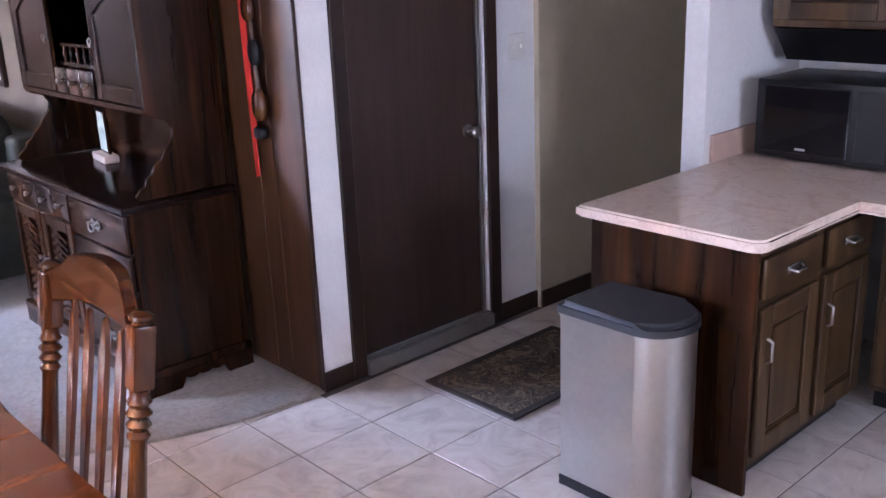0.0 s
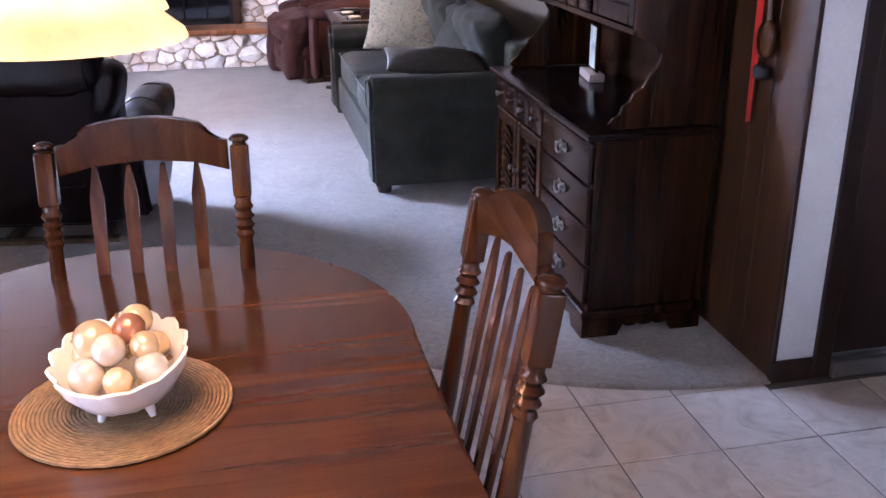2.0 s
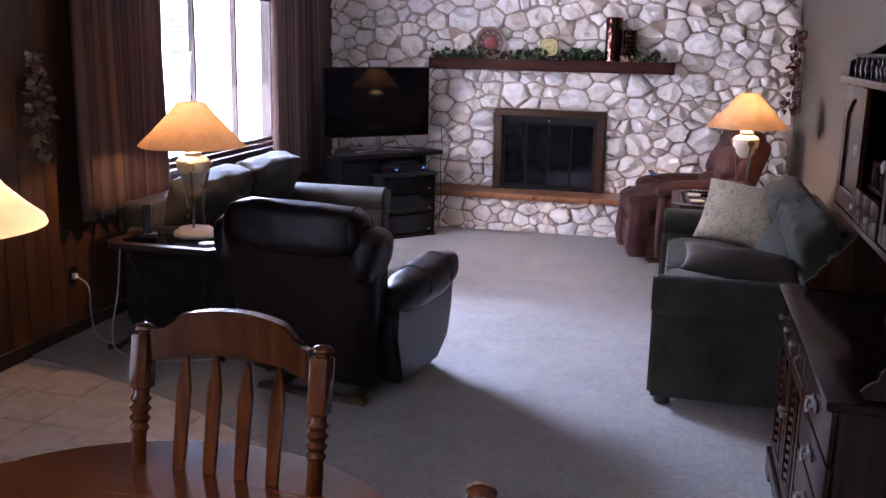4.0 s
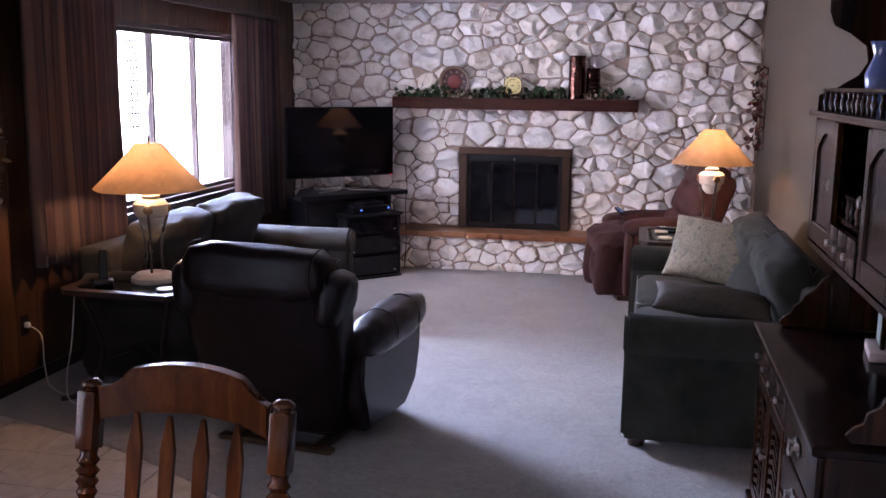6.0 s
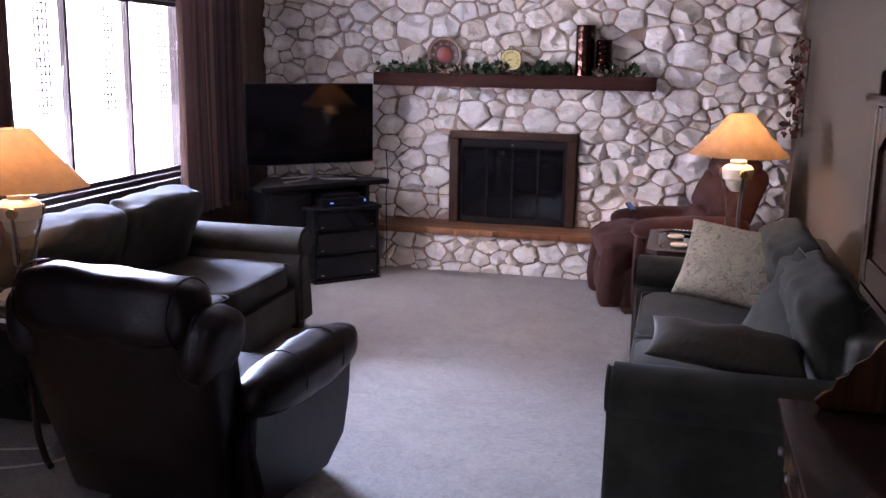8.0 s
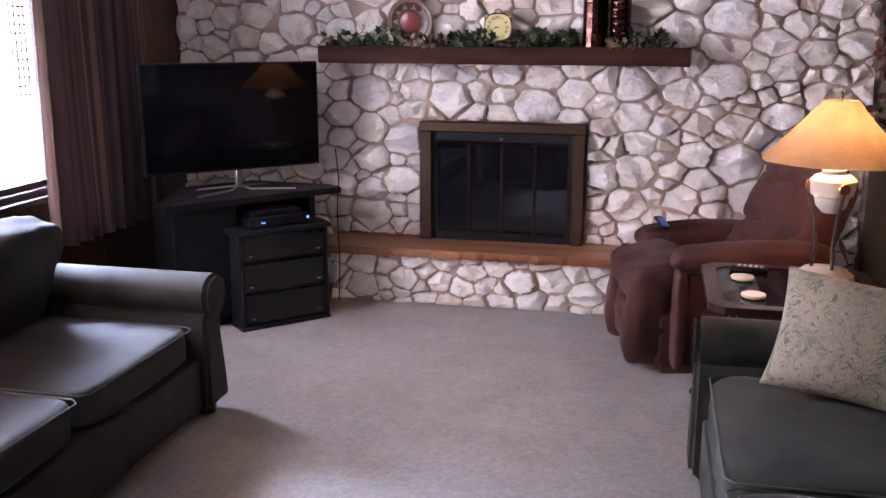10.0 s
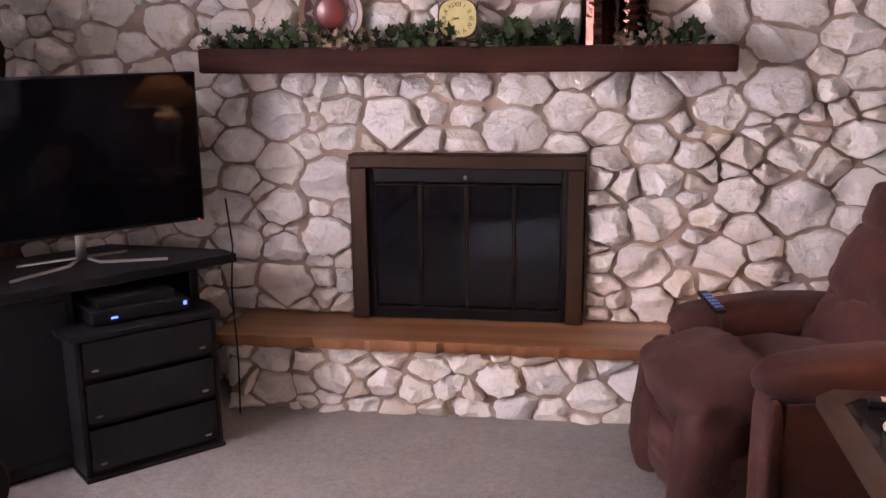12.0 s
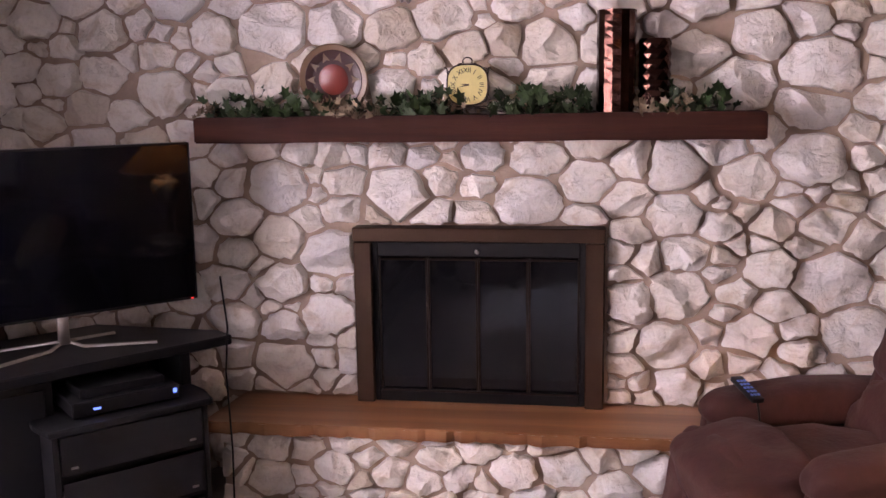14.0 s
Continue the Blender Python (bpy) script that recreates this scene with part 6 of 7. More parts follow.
# ---- lamps and small tables ----
def table_lamp(x, y, z, label, power):
    l = thing("table_lamp", x, y, z, 20, label, "lamp", "matching table lamps")
    bm = bm_new()
    add_lathe(bm, [(0, 0), (0.115, 0), (0.122, 0.012), (0.118, 0.03), (0.10, 0.04), (0.09, 0.052), (0.05, 0.06), (0, 0.06)], 28)
    part("base", bm, M_CREAM, l, "round cream stone base", 40)
    bm = bm_new()
    for k in range(3):
        a = math.tau * k / 3 + 0.5
        c, s = math.cos(a), math.sin(a)
        add_tube(bm, [(0.055 * c, 0.055 * s, 0.055), (0.045 * c, 0.045 * s, 0.15), (0.06 * c, 0.06 * s, 0.27), (0.088 * c, 0.088 * s, 0.37), (0.094 * c, 0.094 * s, 0.40)], 0.0078, 8)
    part("leg_rod", bm, M_ROD, l, "slender bowed metal rods", 50)
    bm = bm_new()
    add_lathe(bm, [(0, 0.29), (0.035, 0.295), (0.062, 0.325), (0.07, 0.36), (0.085, 0.37), (0.09, 0.40), (0.092, 0.43), (0.075, 0.45), (0.045, 0.46), (0.05, 0.475), (0.03, 0.49), (0, 0.49)], 28)
    part("urn", bm, M_CREAM, l, "cream ceramic urn", 40)
    for k in range(3):
        a = math.tau * k / 3 + 0.5
        bm = bm_new()
        add_lathe(bm, [(0, 0), (0.022, 0), (0.026, 0.008), (0.022, 0.018), (0, 0.022)], 14, pose(0.085 * math.cos(a), 0.085 * math.sin(a), 0.405, 0, 90, math.degrees(a)))
        part("boss", bm, M_BRASS, l, "round boss", 40)
    bm = bm_new()
    add_tube(bm, [(0, 0, 0.49), (0, 0, 0.765)], 0.004, 8)
    add_lathe(bm, [(0, 0.762), (0.01, 0.765), (0.006, 0.775), (0.009, 0.785), (0, 0.80)], 10)
    part("harp", bm, M_BRASS, l, "", 50)
    bm = bm_new()
    n = 8
    prof = [(0.072, 0.757), (0.145, 0.672), (0.215, 0.598), (0.302, 0.512)]
    rings = [[bm.verts.new((r * math.cos(t), r * math.sin(t), zz)) for t in [math.tau * i / n for i in range(n)]] for r, zz in prof]
    for p, q in zip(rings, rings[1:]):
        for i in range(n):
            bm.faces.new((p[i], p[(i + 1) % n], q[(i + 1) % n], q[i]))
    bmesh.ops.subdivide_edges(bm, edges=[e for e in bm.edges], cuts=2, use_grid_fill=True)
    for v in bm.verts:
        r = math.hypot(v.co.x, v.co.y)
        ideal = np.interp(-v.co.z, [-p[1] for p in prof], [p[0] for p in prof])
        if r > 0:
            k = (ideal * 0.45 + r * 0.55) / r
            v.co.x *= k
            v.co.y *= k
    part("shade", bm, M_SHADE, l, "amber parchment shade, lit from within", 50)
    bm = bm_new()
    bmesh.ops.create_uvsphere(bm, u_segments=14, v_segments=10, radius=0.028, matrix=Matrix.Translation((0, 0, 0.60)))
    part("bulb", bm, M_BULB, l, "lit bulb", 60).visible_shadow = False
    return l


LAMP_L, LAMP_R = (-1.10, 6.12, 0.632), (1.995, 8.55, 0.665)
table_lamp(*LAMP_L, "lit lamp with parchment shade and cream urn by the window", 1)
table_lamp(*LAMP_R, "lit lamp with parchment shade and cream urn beside the sofa", 1)


def end_table(name, x0, x1, y0, y1, z, label):
    cx, cy = (x0 + x1) / 2, (y0 + y1) / 2
    t = thing(name, cx, cy, 0, 0, label, "end table", "matching end tables")
    hx, hy, c = (x1 - x0) / 2, (y1 - y0) / 2, 0.06
    oct_ = [(-hx + c, -hy), (hx - c, -hy), (hx, -hy + c), (hx, hy - c), (hx - c, hy), (-hx + c, hy), (-hx, hy - c), (-hx, -hy + c)]
    bm = bm_new()
    inner = [(px * (1 - 0.06 / hx), py * (1 - 0.06 / hy)) for px, py in oct_]
    for k in range(8):
        j = (k + 1) % 8
        add_prism(bm, [oct_[k], oct_[j], inner[j], inner[k]], z - 0.03, z, "z")
    part("rim", bm, M_TRIM, t, "dark wooden rim with clipped corners")
    bm = bm_new()
    add_prism(bm, [(px * 0.999, py * 0.999) for px, py in inner], z - 0.012, z - 0.004, "z")
    part("glass_top", bm, M_DARKGLASS, t, "dark glass inset")
    for sx in (-1, 1):
        for sy in (-1, 1):
            bm = bm_new()
            kx, ky = sx * (hx - 0.09), sy * (hy - 0.09)
            add_tube(bm, [(kx, ky, z - 0.031), (kx * 0.86, ky * 0.86, z - 0.14), (kx * 0.66, ky * 0.66, z * 0.46), (kx * 0.70, ky * 0.70, 0.20), (kx * 0.88, ky * 0.88, 0.09), (kx * 1.16, ky * 1.16, 0.030), (kx * 1.36, ky * 1.36, 0.028)], 0.015, 8)
            curl = [(kx * 0.62 + sx * (0.035 + 0.03 * math.cos(a)), ky * 0.62, z * 0.46 + 0.03 * math.sin(a)) for a in [0.5 * i for i in range(11)]]
            add_tube(bm, curl, 0.006, 6)
            part("leg", bm, M_IRON, t, "scrolled wrought-iron leg", 50)
    bm = bm_new()
    add_tube(bm, [(-hx * 0.5, -hy * 0.5, 0.22), (0, 0, 0.27), (hx * 0.5, hy * 0.5, 0.22)], 0.007, 8)
    add_tube(bm, [(-hx * 0.5, hy * 0.5, 0.22), (0, 0, 0.27), (hx * 0.5, -hy * 0.5, 0.22)], 0.007, 8)
    part("stretcher", bm, M_IRON, t, "", 50)


end_table("end_table", -1.50, -0.80, 5.80, 6.40, 0.632, "dark glass-topped end table with scrolled iron legs beside the loveseat")
end_table("end_table", 1.50, 2.20, 8.04, 8.78, 0.665, "end table with a dark glass top between sofa and recliner")


def coaster(x, y, z):
    c = thing("coaster", x, y, z, 0, "round cream coaster on the end table", "coaster", "coasters")
    bm = bm_new()
    add_lathe(bm, [(0, 0), (0.046, 0), (0.049, 0.005), (0.047, 0.012), (0, 0.012)], 24)
    part("disc", bm, M_CREAM, c, "", 40)


coaster(1.66, 8.50, 0.666)
coaster(1.68, 8.22, 0.666)
coaster(-0.93, 5.93, 0.633)


def remote(x, y, z, rz, name, blue, tilt=0):
    r = thing(name, x, y, z, rz, "remote control with lit blue buttons" if blue else "black remote control on the end table", "remote control")
    bm = bm_new()
    m = pose(0, 0, 0, tilt)
    add_box(bm, -0.022, 0.022, -0.08, 0.08, 0.0, 0.018, 0.006, 2, m)
    part("case", bm, M_BLACK, r, "", 40)
    bm = bm_new()
    for i in range(5):
        for j in (-1, 0, 1):
            add_box(bm, j * 0.012 - 0.004, j * 0.012 + 0.004, -0.06 + i * 0.024, -0.048 + i * 0.024, 0.0183, 0.0205, m=m)
    part("keys", bm, plain("blue_keys", (0.12, 0.25, 0.75), 0.4) if blue else M_PLASTIC, r, "rows of keys")
    if blue:
        bm = bm_new()
        add_tube(bm, [(0.0, 0.08, 0.02), (0.02, 0.02, -0.002), (0.02, -0.03, -0.010), (0.015, -0.06, -0.055), (0.02, -0.062, -0.125), (0.05, -0.085, -0.155)], 0.0045, 6)
        part("cord", bm, M_BLACK, r, "thin black cord hanging over the arm", 60)


remote(1.70, 8.66, 0.666, 80, "remote_control", False)
remote(1.33, 9.64, 0.657, 20, "massage_remote", True, 12)



def phone():
    p = thing("cordless_phone", -1.30, 5.95, 0.633, 30, "black cordless telephone upright in its charging base on the end table", "telephone")
    bm = bm_new()
    add_box(bm, -0.05, 0.05, -0.045, 0.045, 0, 0.035, 0.012, 3)
    part("base", bm, M_BLACK, p, "", 40)
    bm = bm_new()
    add_box(bm, -0.024, 0.024, -0.014, 0.014, -0.0, 0.165, 0.009, 3, pose(0, 0.005, 0.03, -14))
    part("handset", bm, M_BLACK, p, "", 40)


phone()


# ---- walls and their things ----
def drape(name, y0, y1, z0, z1, x, folds, seed, label):
    d = thing(name, x, 0, 0, 0, label, "curtain", "window curtains")
    rnd = random.Random(seed)
    n, rows = folds * 8, 14
    bm = bm_new()
    uv = bm.loops.layers.uv.new("UVMap")
    ph = [rnd.uniform(-0.4, 0.4) for _ in range(folds + 1)]
    grid = []
    for j in range(rows + 1):
        v = j / rows
        row = []
        for i in range(n + 1):
            u = i / n
            k = u * folds
            p = math.tau * k + ph[int(min(k, folds - 1))] * math.sin(3 * v)
            amp = 0.040 + 0.014 * math.sin(k * 2.1 + seed) + 0.012 * v
            yy = y0 + (y1 - y0) * u + 0.012 * math.sin(p * 2) + 0.01 * math.sin(k * 1.3 + 4 * v)
            row.append(bm.verts.new((amp * math.sin(p) * (0.7 + 0.3 * v), yy, z1 + (z0 - z1) * v + (0.006 * math.sin(k * 3) if j == rows else 0))))
        grid.append(row)
    for j in range(rows):
        for i in range(n):
            f = bm.faces.new((grid[j][i], grid[j][i + 1], grid[j + 1][i + 1], grid[j + 1][i]))
            for lp, (a, b) in zip(f.loops, ((i, j), (i + 1, j), (i + 1, j + 1), (i, j + 1))):
                lp[uv].uv = (a / n * (y1 - y0) * 1.6, b / rows)
    ob = part("cloth", bm, M_DRAPE, d, "", 80)
    sol = ob.modifiers.new("thickness", "SOLIDIFY")
    sol.thickness = 0.003


drape("curtain", 5.98, 6.93, 0.70, 2.24, WEST + 0.13, 9, 1, "long pleated mauve and gold striped curtain drawn back beside the lamp")
drape("curtain", 8.60, 9.62, 0.58, 2.24, WEST + 0.13, 9, 4, "long pleated mauve and gold striped curtain drawn back beside the television")
rod = thing("curtain_rod", WEST + 0.13, 0, 2.25, 0, "dark curtain rail above the window", "curtain rail")
bm = bm_new()
add_box(bm, -0.012, 0.012, 5.92, 9.68, 0.0, 0.03, 0.004)
part("rail", bm, M_TRIM, rod)
bm = bm_new()
for yy in (5.96, 7.8, 9.64):
    add_box(bm, -0.13 + 0.002, -0.012, yy - 0.01, yy + 0.01, 0.004, 0.026)
part("bracket", bm, M_IRON, rod)


def lattice(y0, y1, z0, z1):
    l = thing("lattice_screen", WEST - 0.115, 0, 0, 0, "dark wooden lattice strip behind the window pane", "lattice", "lattice strips at the window")
    bm = bm_new()
    for k in range(int((z1 - z0) / 0.045)):
        add_box(bm, -0.004, 0.002, y0, y1, z0 + k * 0.045, z0 + k * 0.045 + 0.009)
    for k in range(4):
        yy = y0 + (y1 - y0 - 0.01) * k / 3
        add_box(bm, -0.010, -0.005, yy, yy + 0.010, z0, z1)
    part("slats", bm, M_CAB, l)


for i in range(3):
    e = WIN[0] + 0.035 + (i + 1) * (WIN[1] - WIN[0] - 0.07) / 3
    lattice(e - 0.16, e - 0.035, 1.35, WIN[3] - 0.07)


def spray(name, x, y, z, h, w, side, label, mats, seed):
    s = thing(name, x, y, z, 0, label, "wall decoration")
    rnd = random.Random(seed)
    bm = bm_new()
    add_tube(bm, [(side * 0.02, 0.02 * math.sin(k), -h / 2 + h * k / 6) for k in range(7)], 0.006, 6)
    part("stem", bm, M_IRON, s, "", 50)
    for n, (mat, lab) in enumerate(mats):
        bm = bm_new()
        for _ in range(60):
            t = rnd.uniform(-0.5, 0.5)
            r = w * (0.5 - 0.35 * abs(t + 0.1)) * rnd.uniform(0.2, 1)
            a = rnd.uniform(0, math.tau)
            m = pose(side * (0.03 + abs(math.cos(a)) * r * 0.6), math.sin(a) * r, t * h, rnd.uniform(0, 360), rnd.uniform(0, 360), rnd.uniform(0, 360))
            q = rnd.uniform(0.02, 0.036)
            ring = [bm.verts.new(m @ Vector((q * px, q * py, 0.25 * q * abs(px)))) for px, py in ((0, -1), (0.5, -0.4), (0.6, 0.3), (0, 1), (-0.6, 0.3), (-0.5, -0.4))]
            bm.faces.new(ring)
        part("petals", bm, mat, s, lab, kind="stuff")


M_DRYROSE = plain("dried_petals", (0.13, 0.08, 0.06), 0.8, vary=0.5)
M_RUST = plain("rust_petals", (0.14, 0.035, 0.018), 0.8, vary=0.5)
spray("flower_swag", WEST + 0.02, 5.74, 1.36, 0.58, 0.24, 1, "dried flower swag hanging on the dark panelled wall", ((M_DRYROSE, "dusty dried petals"), (M_LEAFDRY, "pale dried leaves")), 2)
spray("flower_swag", EAST - 0.02, 9.62, 1.55, 0.66, 0.48, -1, "dried red-brown flower swag hanging on the tan wall", ((M_DRYROSE, "dried petals"), (M_RUST, "rust-red petals")), 6)


def picture():
    p = thing("framed_picture", EAST - 0.002, 6.87, 1.24, 0, "dark-framed print with a white mat on the tan wall", "picture")
    bm = bm_new()
    for b in ((-0.30, -0.26, -0.23, 0.28), (0.26, 0.30, -0.23, 0.28)):
        add_box(bm, -0.03, 0, b[0], b[1], b[2], b[3], 0.005)
    for z0, z1 in ((-0.23, -0.19), (0.24, 0.28)):
        add_box(bm, -0.03, 0, -0.26, 0.26, z0, z1, 0.005)
    part("frame", bm, M_TRIM, p)
    bm = bm_new()
    add_box(bm, -0.012, -0.004, -0.26, 0.26, -0.19, 0.24)
    part("mat_board", bm, M_WHITEWALL, p, "white mat board")
    bm = bm_new()
    add_box(bm, -0.0145, -0.0125, -0.17, 0.17, -0.10, 0.15)
    part("print", bm, plain("landscape_print", (0.35, 0.42, 0.45), 0.5, vary=0.5, scale=9), p, "muted blue-green print")


picture()


def hanging_scoop():
    s = thing("hanging_utensils", EAST - 0.012, 3.75, 1.0, 0, "dark wooden utensils with a red ribbon hanging on the panelled wall", "wall decoration")
    bm = bm_new()
    add_prism(bm, [(0.040, 0.55), (0.072, 0.55), (0.068, 0.2), (0.060, -0.14), (0.036, -0.13), (0.042, 0.2)], -0.014, -0.010, "x")
    add_prism(bm, [(0.015, 0.50), (0.038, 0.52), (0.040, 0.2), (0.035, 0.02), (0.012, 0.04), (0.018, 0.2)], -0.020, -0.017, "x")
    part("ribbon", bm, M_RED, s, "long red ribbon", 60)
    bm = bm_new()
    add_tube(bm, [(-0.02, -0.02, 0.60), (-0.022, -0.02, 0.35), (-0.022, -0.03, 0.22)], [0.018, 0.012, 0.02], 10, 0.8)
    add_pad(bm, -0.028, -0.035, 0.16, 0.045, 0.085, 0.13, power=2.2, seg=10)
    add_pad(bm, -0.026, -0.015, 0.52, 0.045, 0.07, 0.10, power=2.2, seg=10)
    part("spoon", bm, M_CHAIR, s, "carved wooden spoon", 60)
    bm = bm_new()
    add_pad(bm, -0.024, -0.03, 0.36, 0.04, 0.06, 0.10, power=3, seg=8)
    part("handle", bm, M_BLACK, s, "black wooden handle", 60)
    bm = bm_new()
    add_pad(bm, -0.024, -0.02, 0.05, 0.04, 0.07, 0.05, power=3, seg=8)
    part("bell", bm, M_BLACK, s, "black bell", 60)


hanging_scoop()


def switch_plate():
    s = thing("light_switch", 3.68, 3.499, 1.275, 0, "white double light switch plate on the white wall", "switch")
    bm = bm_new()
    add_box(bm, -0.055, 0.055, -0.006, 0, -0.06, 0.06, 0.003)
    part("plate", bm, M_PLASTIC, s)
    for x in (-0.023, 0.023):
        bm = bm_new()
        add_box(bm, x - 0.005, x + 0.005, -0.016, -0.007, -0.004, 0.012, 0.001)
        part("toggle", bm, M_PLASTIC, s)


switch_plate()


def outlet_and_cords():
    o = thing("wall_outlet", WEST + 0.001, 6.02, 0.36, 0, "dark wall outlet with white plugs on the panelled wall", "outlet")
    bm = bm_new()
    add_box(bm, 0, 0.006, -0.035, 0.035, -0.057, 0.057, 0.003)
    part("plate", bm, M_BLACK, o)
    bm = bm_new()
    add_box(bm, 0.007, 0.035, -0.015, 0.015, -0.012, 0.02, 0.004)
    part("plug", bm, M_PLASTIC, o)
    for k, pts in enumerate(([(WEST + 0.035, 6.02, 0.36), (WEST + 0.10, 6.03, 0.30), (WEST + 0.13, 6.0, 0.12), (WEST + 0.22, 5.95, 0.022), (-1.30, 5.88, 0.02), (-0.9, 6.0, 0.02), (-0.72, 6.1, 0.02)],
                             [(-1.42, 5.86, 0.59), (-1.43, 5.83, 0.35), (-1.47, 5.82, 0.12), (-1.40, 5.78, 0.02), (-1.1, 5.72, 0.02), (-0.85, 5.85, 0.02), (-0.76, 6.0, 0.02)])):
        sm = []
        for a, b, c, d in zip([pts[0]] + pts[:-2], pts[:-1], pts[1:], pts[2:] + [pts[-1]]):
            for q in range(6):
                u = q / 6
                sm.append(tuple(0.5 * (2 * b[i] + (c[i] - a[i]) * u + (2 * a[i] - 5 * b[i] + 4 * c[i] - d[i]) * u * u + (3 * b[i] - a[i] - 3 * c[i] + d[i]) * u ** 3) for i in range(3)))
        sm.append(pts[-1])
        bm = bm_new()
        add_tube(bm, sm, 0.0045, 6)
        part("cable", bm, M_CORD, thing("extension_lead", 0, 0, 0, 0, "white power cord trailing from the end table to the carpet", "cord", "cords"), "", 60)
    p = thing("power_strip", -0.72, 6.06, 0.014, 30, "cluttered power strip with adapters on the carpet behind the recliner", "power strip")
    bm = bm_new()
    add_box(bm, -0.14, 0.14, -0.028, 0.028, 0, 0.035, 0.008, 2)
    part("body", bm, M_PLASTIC, p, "", 40)
    for x in (-0.08, 0.0, 0.07):
        bm = bm_new()
        add_box(bm, x - 0.025, x + 0.025, -0.022, 0.03, 0.036, 0.085, 0.006, 2)
        part("adapter", bm, M_BLACK, p, "black adapter", 40)
    for x, y, w, h, a in ((-0.60, 5.98, 0.05, 0.06, 20), (-0.86, 5.96, 0.045, 0.075, -35)):
        g = thing("power_adapter", x, y, 0.014, a, "loose grey power adapter on the carpet", "adapter", "loose adapters")
        bm = bm_new()
        add_box(bm, -w, w, -0.03, 0.03, 0, h, 0.008, 2)
        part("case", bm, M_BACKGREY, g, "", 40)
        bm = bm_new()
        add_tube(bm, [(w, 0, 0.02), (w + 0.05, 0.03, 0.012), (w + 0.07, 0.10, 0.006), (0.0, 0.14, 0.006)], 0.0035, 6)
        part("lead", bm, M_BLACK, g, "thin black lead", 60)
    pts = [(-0.60, 9.79, 1.0), (-0.585, 9.80, 0.8), (-0.60, 9.80, 0.62), (-0.59, 9.80, 0.3), (-0.62, 9.86, 0.03)]
    bm = bm_new()
    add_tube(bm, pts, 0.004, 6)
    part("cable", bm, M_BLACK, thing("extension_lead", 0, 0, 0, 0, "black cord hanging down beside the television stand", "cord", "cords"), "", 60)


outlet_and_cords()


# ---- kitchen ----
def counter():
    z = 0.86
    bm = bm_new()
    pts = [(2.94, 2.548), (2.94, 1.91)] + [(2.99 - 0.05 * math.cos(a), 1.91 - 0.05 * math.sin(a)) for a in (0.4, 0.8, 1.2)] + [(2.99, 1.86), (3.56, 1.86), (3.56, -0.6), (4.448, -0.6), (4.448, 2.548)]
    add_prism(bm, pts, z - 0.04, z, "z")
    bmesh.ops.bevel(bm, geom=[e for e in bm.edges if abs(e.verts[0].co.z - e.verts[1].co.z) < 0.001], offset=0.008, segments=2, affect="EDGES")
    tagged(part("countertop", bm, M_LAMINATE, None, "mottled pink-beige laminate peninsula countertop with rounded edges", 35), category="countertop")
    bm = bm_new()
    add_box(bm, 3.76, 4.43, 2.532, 2.548, z + 0.001, z + 0.11, 0.003)
    add_box(bm, 4.432, 4.448, -0.6, 2.53, z + 0.001, z + 0.11, 0.003)
    tagged(part("backsplash", bm, M_BACKSPLASH, None, "pinkish backsplash strip"), category="backsplash", kind="structure")

    def unit(x, y, rz, w, label, panel=False):
        c = thing("base_cabinet", x, y, 0, rz, label, "cabinet", "kitchen base cabinets")
        bm = bm_new()
        add_box(bm, 0, w, 0.0, 0.58, 0.09, z - 0.041, 0.002)
        part("body", bm, M_CAB, c)
        bm = bm_new()
        add_box(bm, 0.0, w, 0.06, 0.57, 0.0, 0.089)
        part("toe_kick", bm, M_BLACK, c, "dark recessed toe kick")
        bm = bm_new()
        add_box(bm, 0.02, w - 0.02, -0.02, -0.001, 0.66, 0.79, 0.006, 2)
        d = part("drawer", bm, M_CAB, c, "", 35)
        bm = bm_new()
        add_tube(bm, [(w / 2 - 0.04, -0.022, 0.725), (w / 2 - 0.03, -0.042, 0.72), (w / 2 + 0.03, -0.042, 0.72), (w / 2 + 0.04, -0.022, 0.725)], 0.006, 8)
        add_box(bm, w / 2 - 0.05, w / 2 + 0.05, -0.024, -0.021, 0.712, 0.738, 0.001)
        part("handle", bm, M_PEWTER, d, "pewter bail handle", 50)
        bm = bm_new()
        add_box(bm, 0.08, w - 0.08, -0.008, -0.001, 0.18, 0.57)
        d = part("door", bm, M_CAB, c, "raised-panel door")
        for n, b in (("stile", (0.02, 0.085, 0.12, 0.63)), ("stile", (w - 0.085, w - 0.02, 0.12, 0.63)), ("rail", (0.0855, w - 0.0855, 0.12, 0.185)), ("rail", (0.0855, w - 0.0855, 0.565, 0.63))):
            bm = bm_new()
            add_box(bm, b[0], b[1], -0.02, -0.0005, b[2], b[3], 0.004)
            part(n, bm, M_CAB, d)
        bm = bm_new()
        add_box(bm, 0.10, w - 0.10, -0.016, -0.003, 0.20, 0.55, 0.012, 2)
        part("panel", bm, M_CAB, d)
        bm = bm_new()
        add_tube(bm, [(0.05, -0.022, 0.53), (0.05, -0.04, 0.52), (0.05, -0.04, 0.46), (0.05, -0.022, 0.45)], 0.006, 8)
        part("handle", bm, M_PEWTER, d, "", 50)
    unit(2.983, 1.895, 0, 0.397, "oak base cabinet with drawer and raised-panel door at the peninsula's end")
    unit(3.382, 1.895, 0, 0.375, "oak base cabinet with drawer and raised-panel door")
    for k in range(3):
        unit(3.80, 1.86 - 0.6 * k, -90, 0.6, "oak kitchen base cabinet along the kitchen wall")
    bm = bm_new()
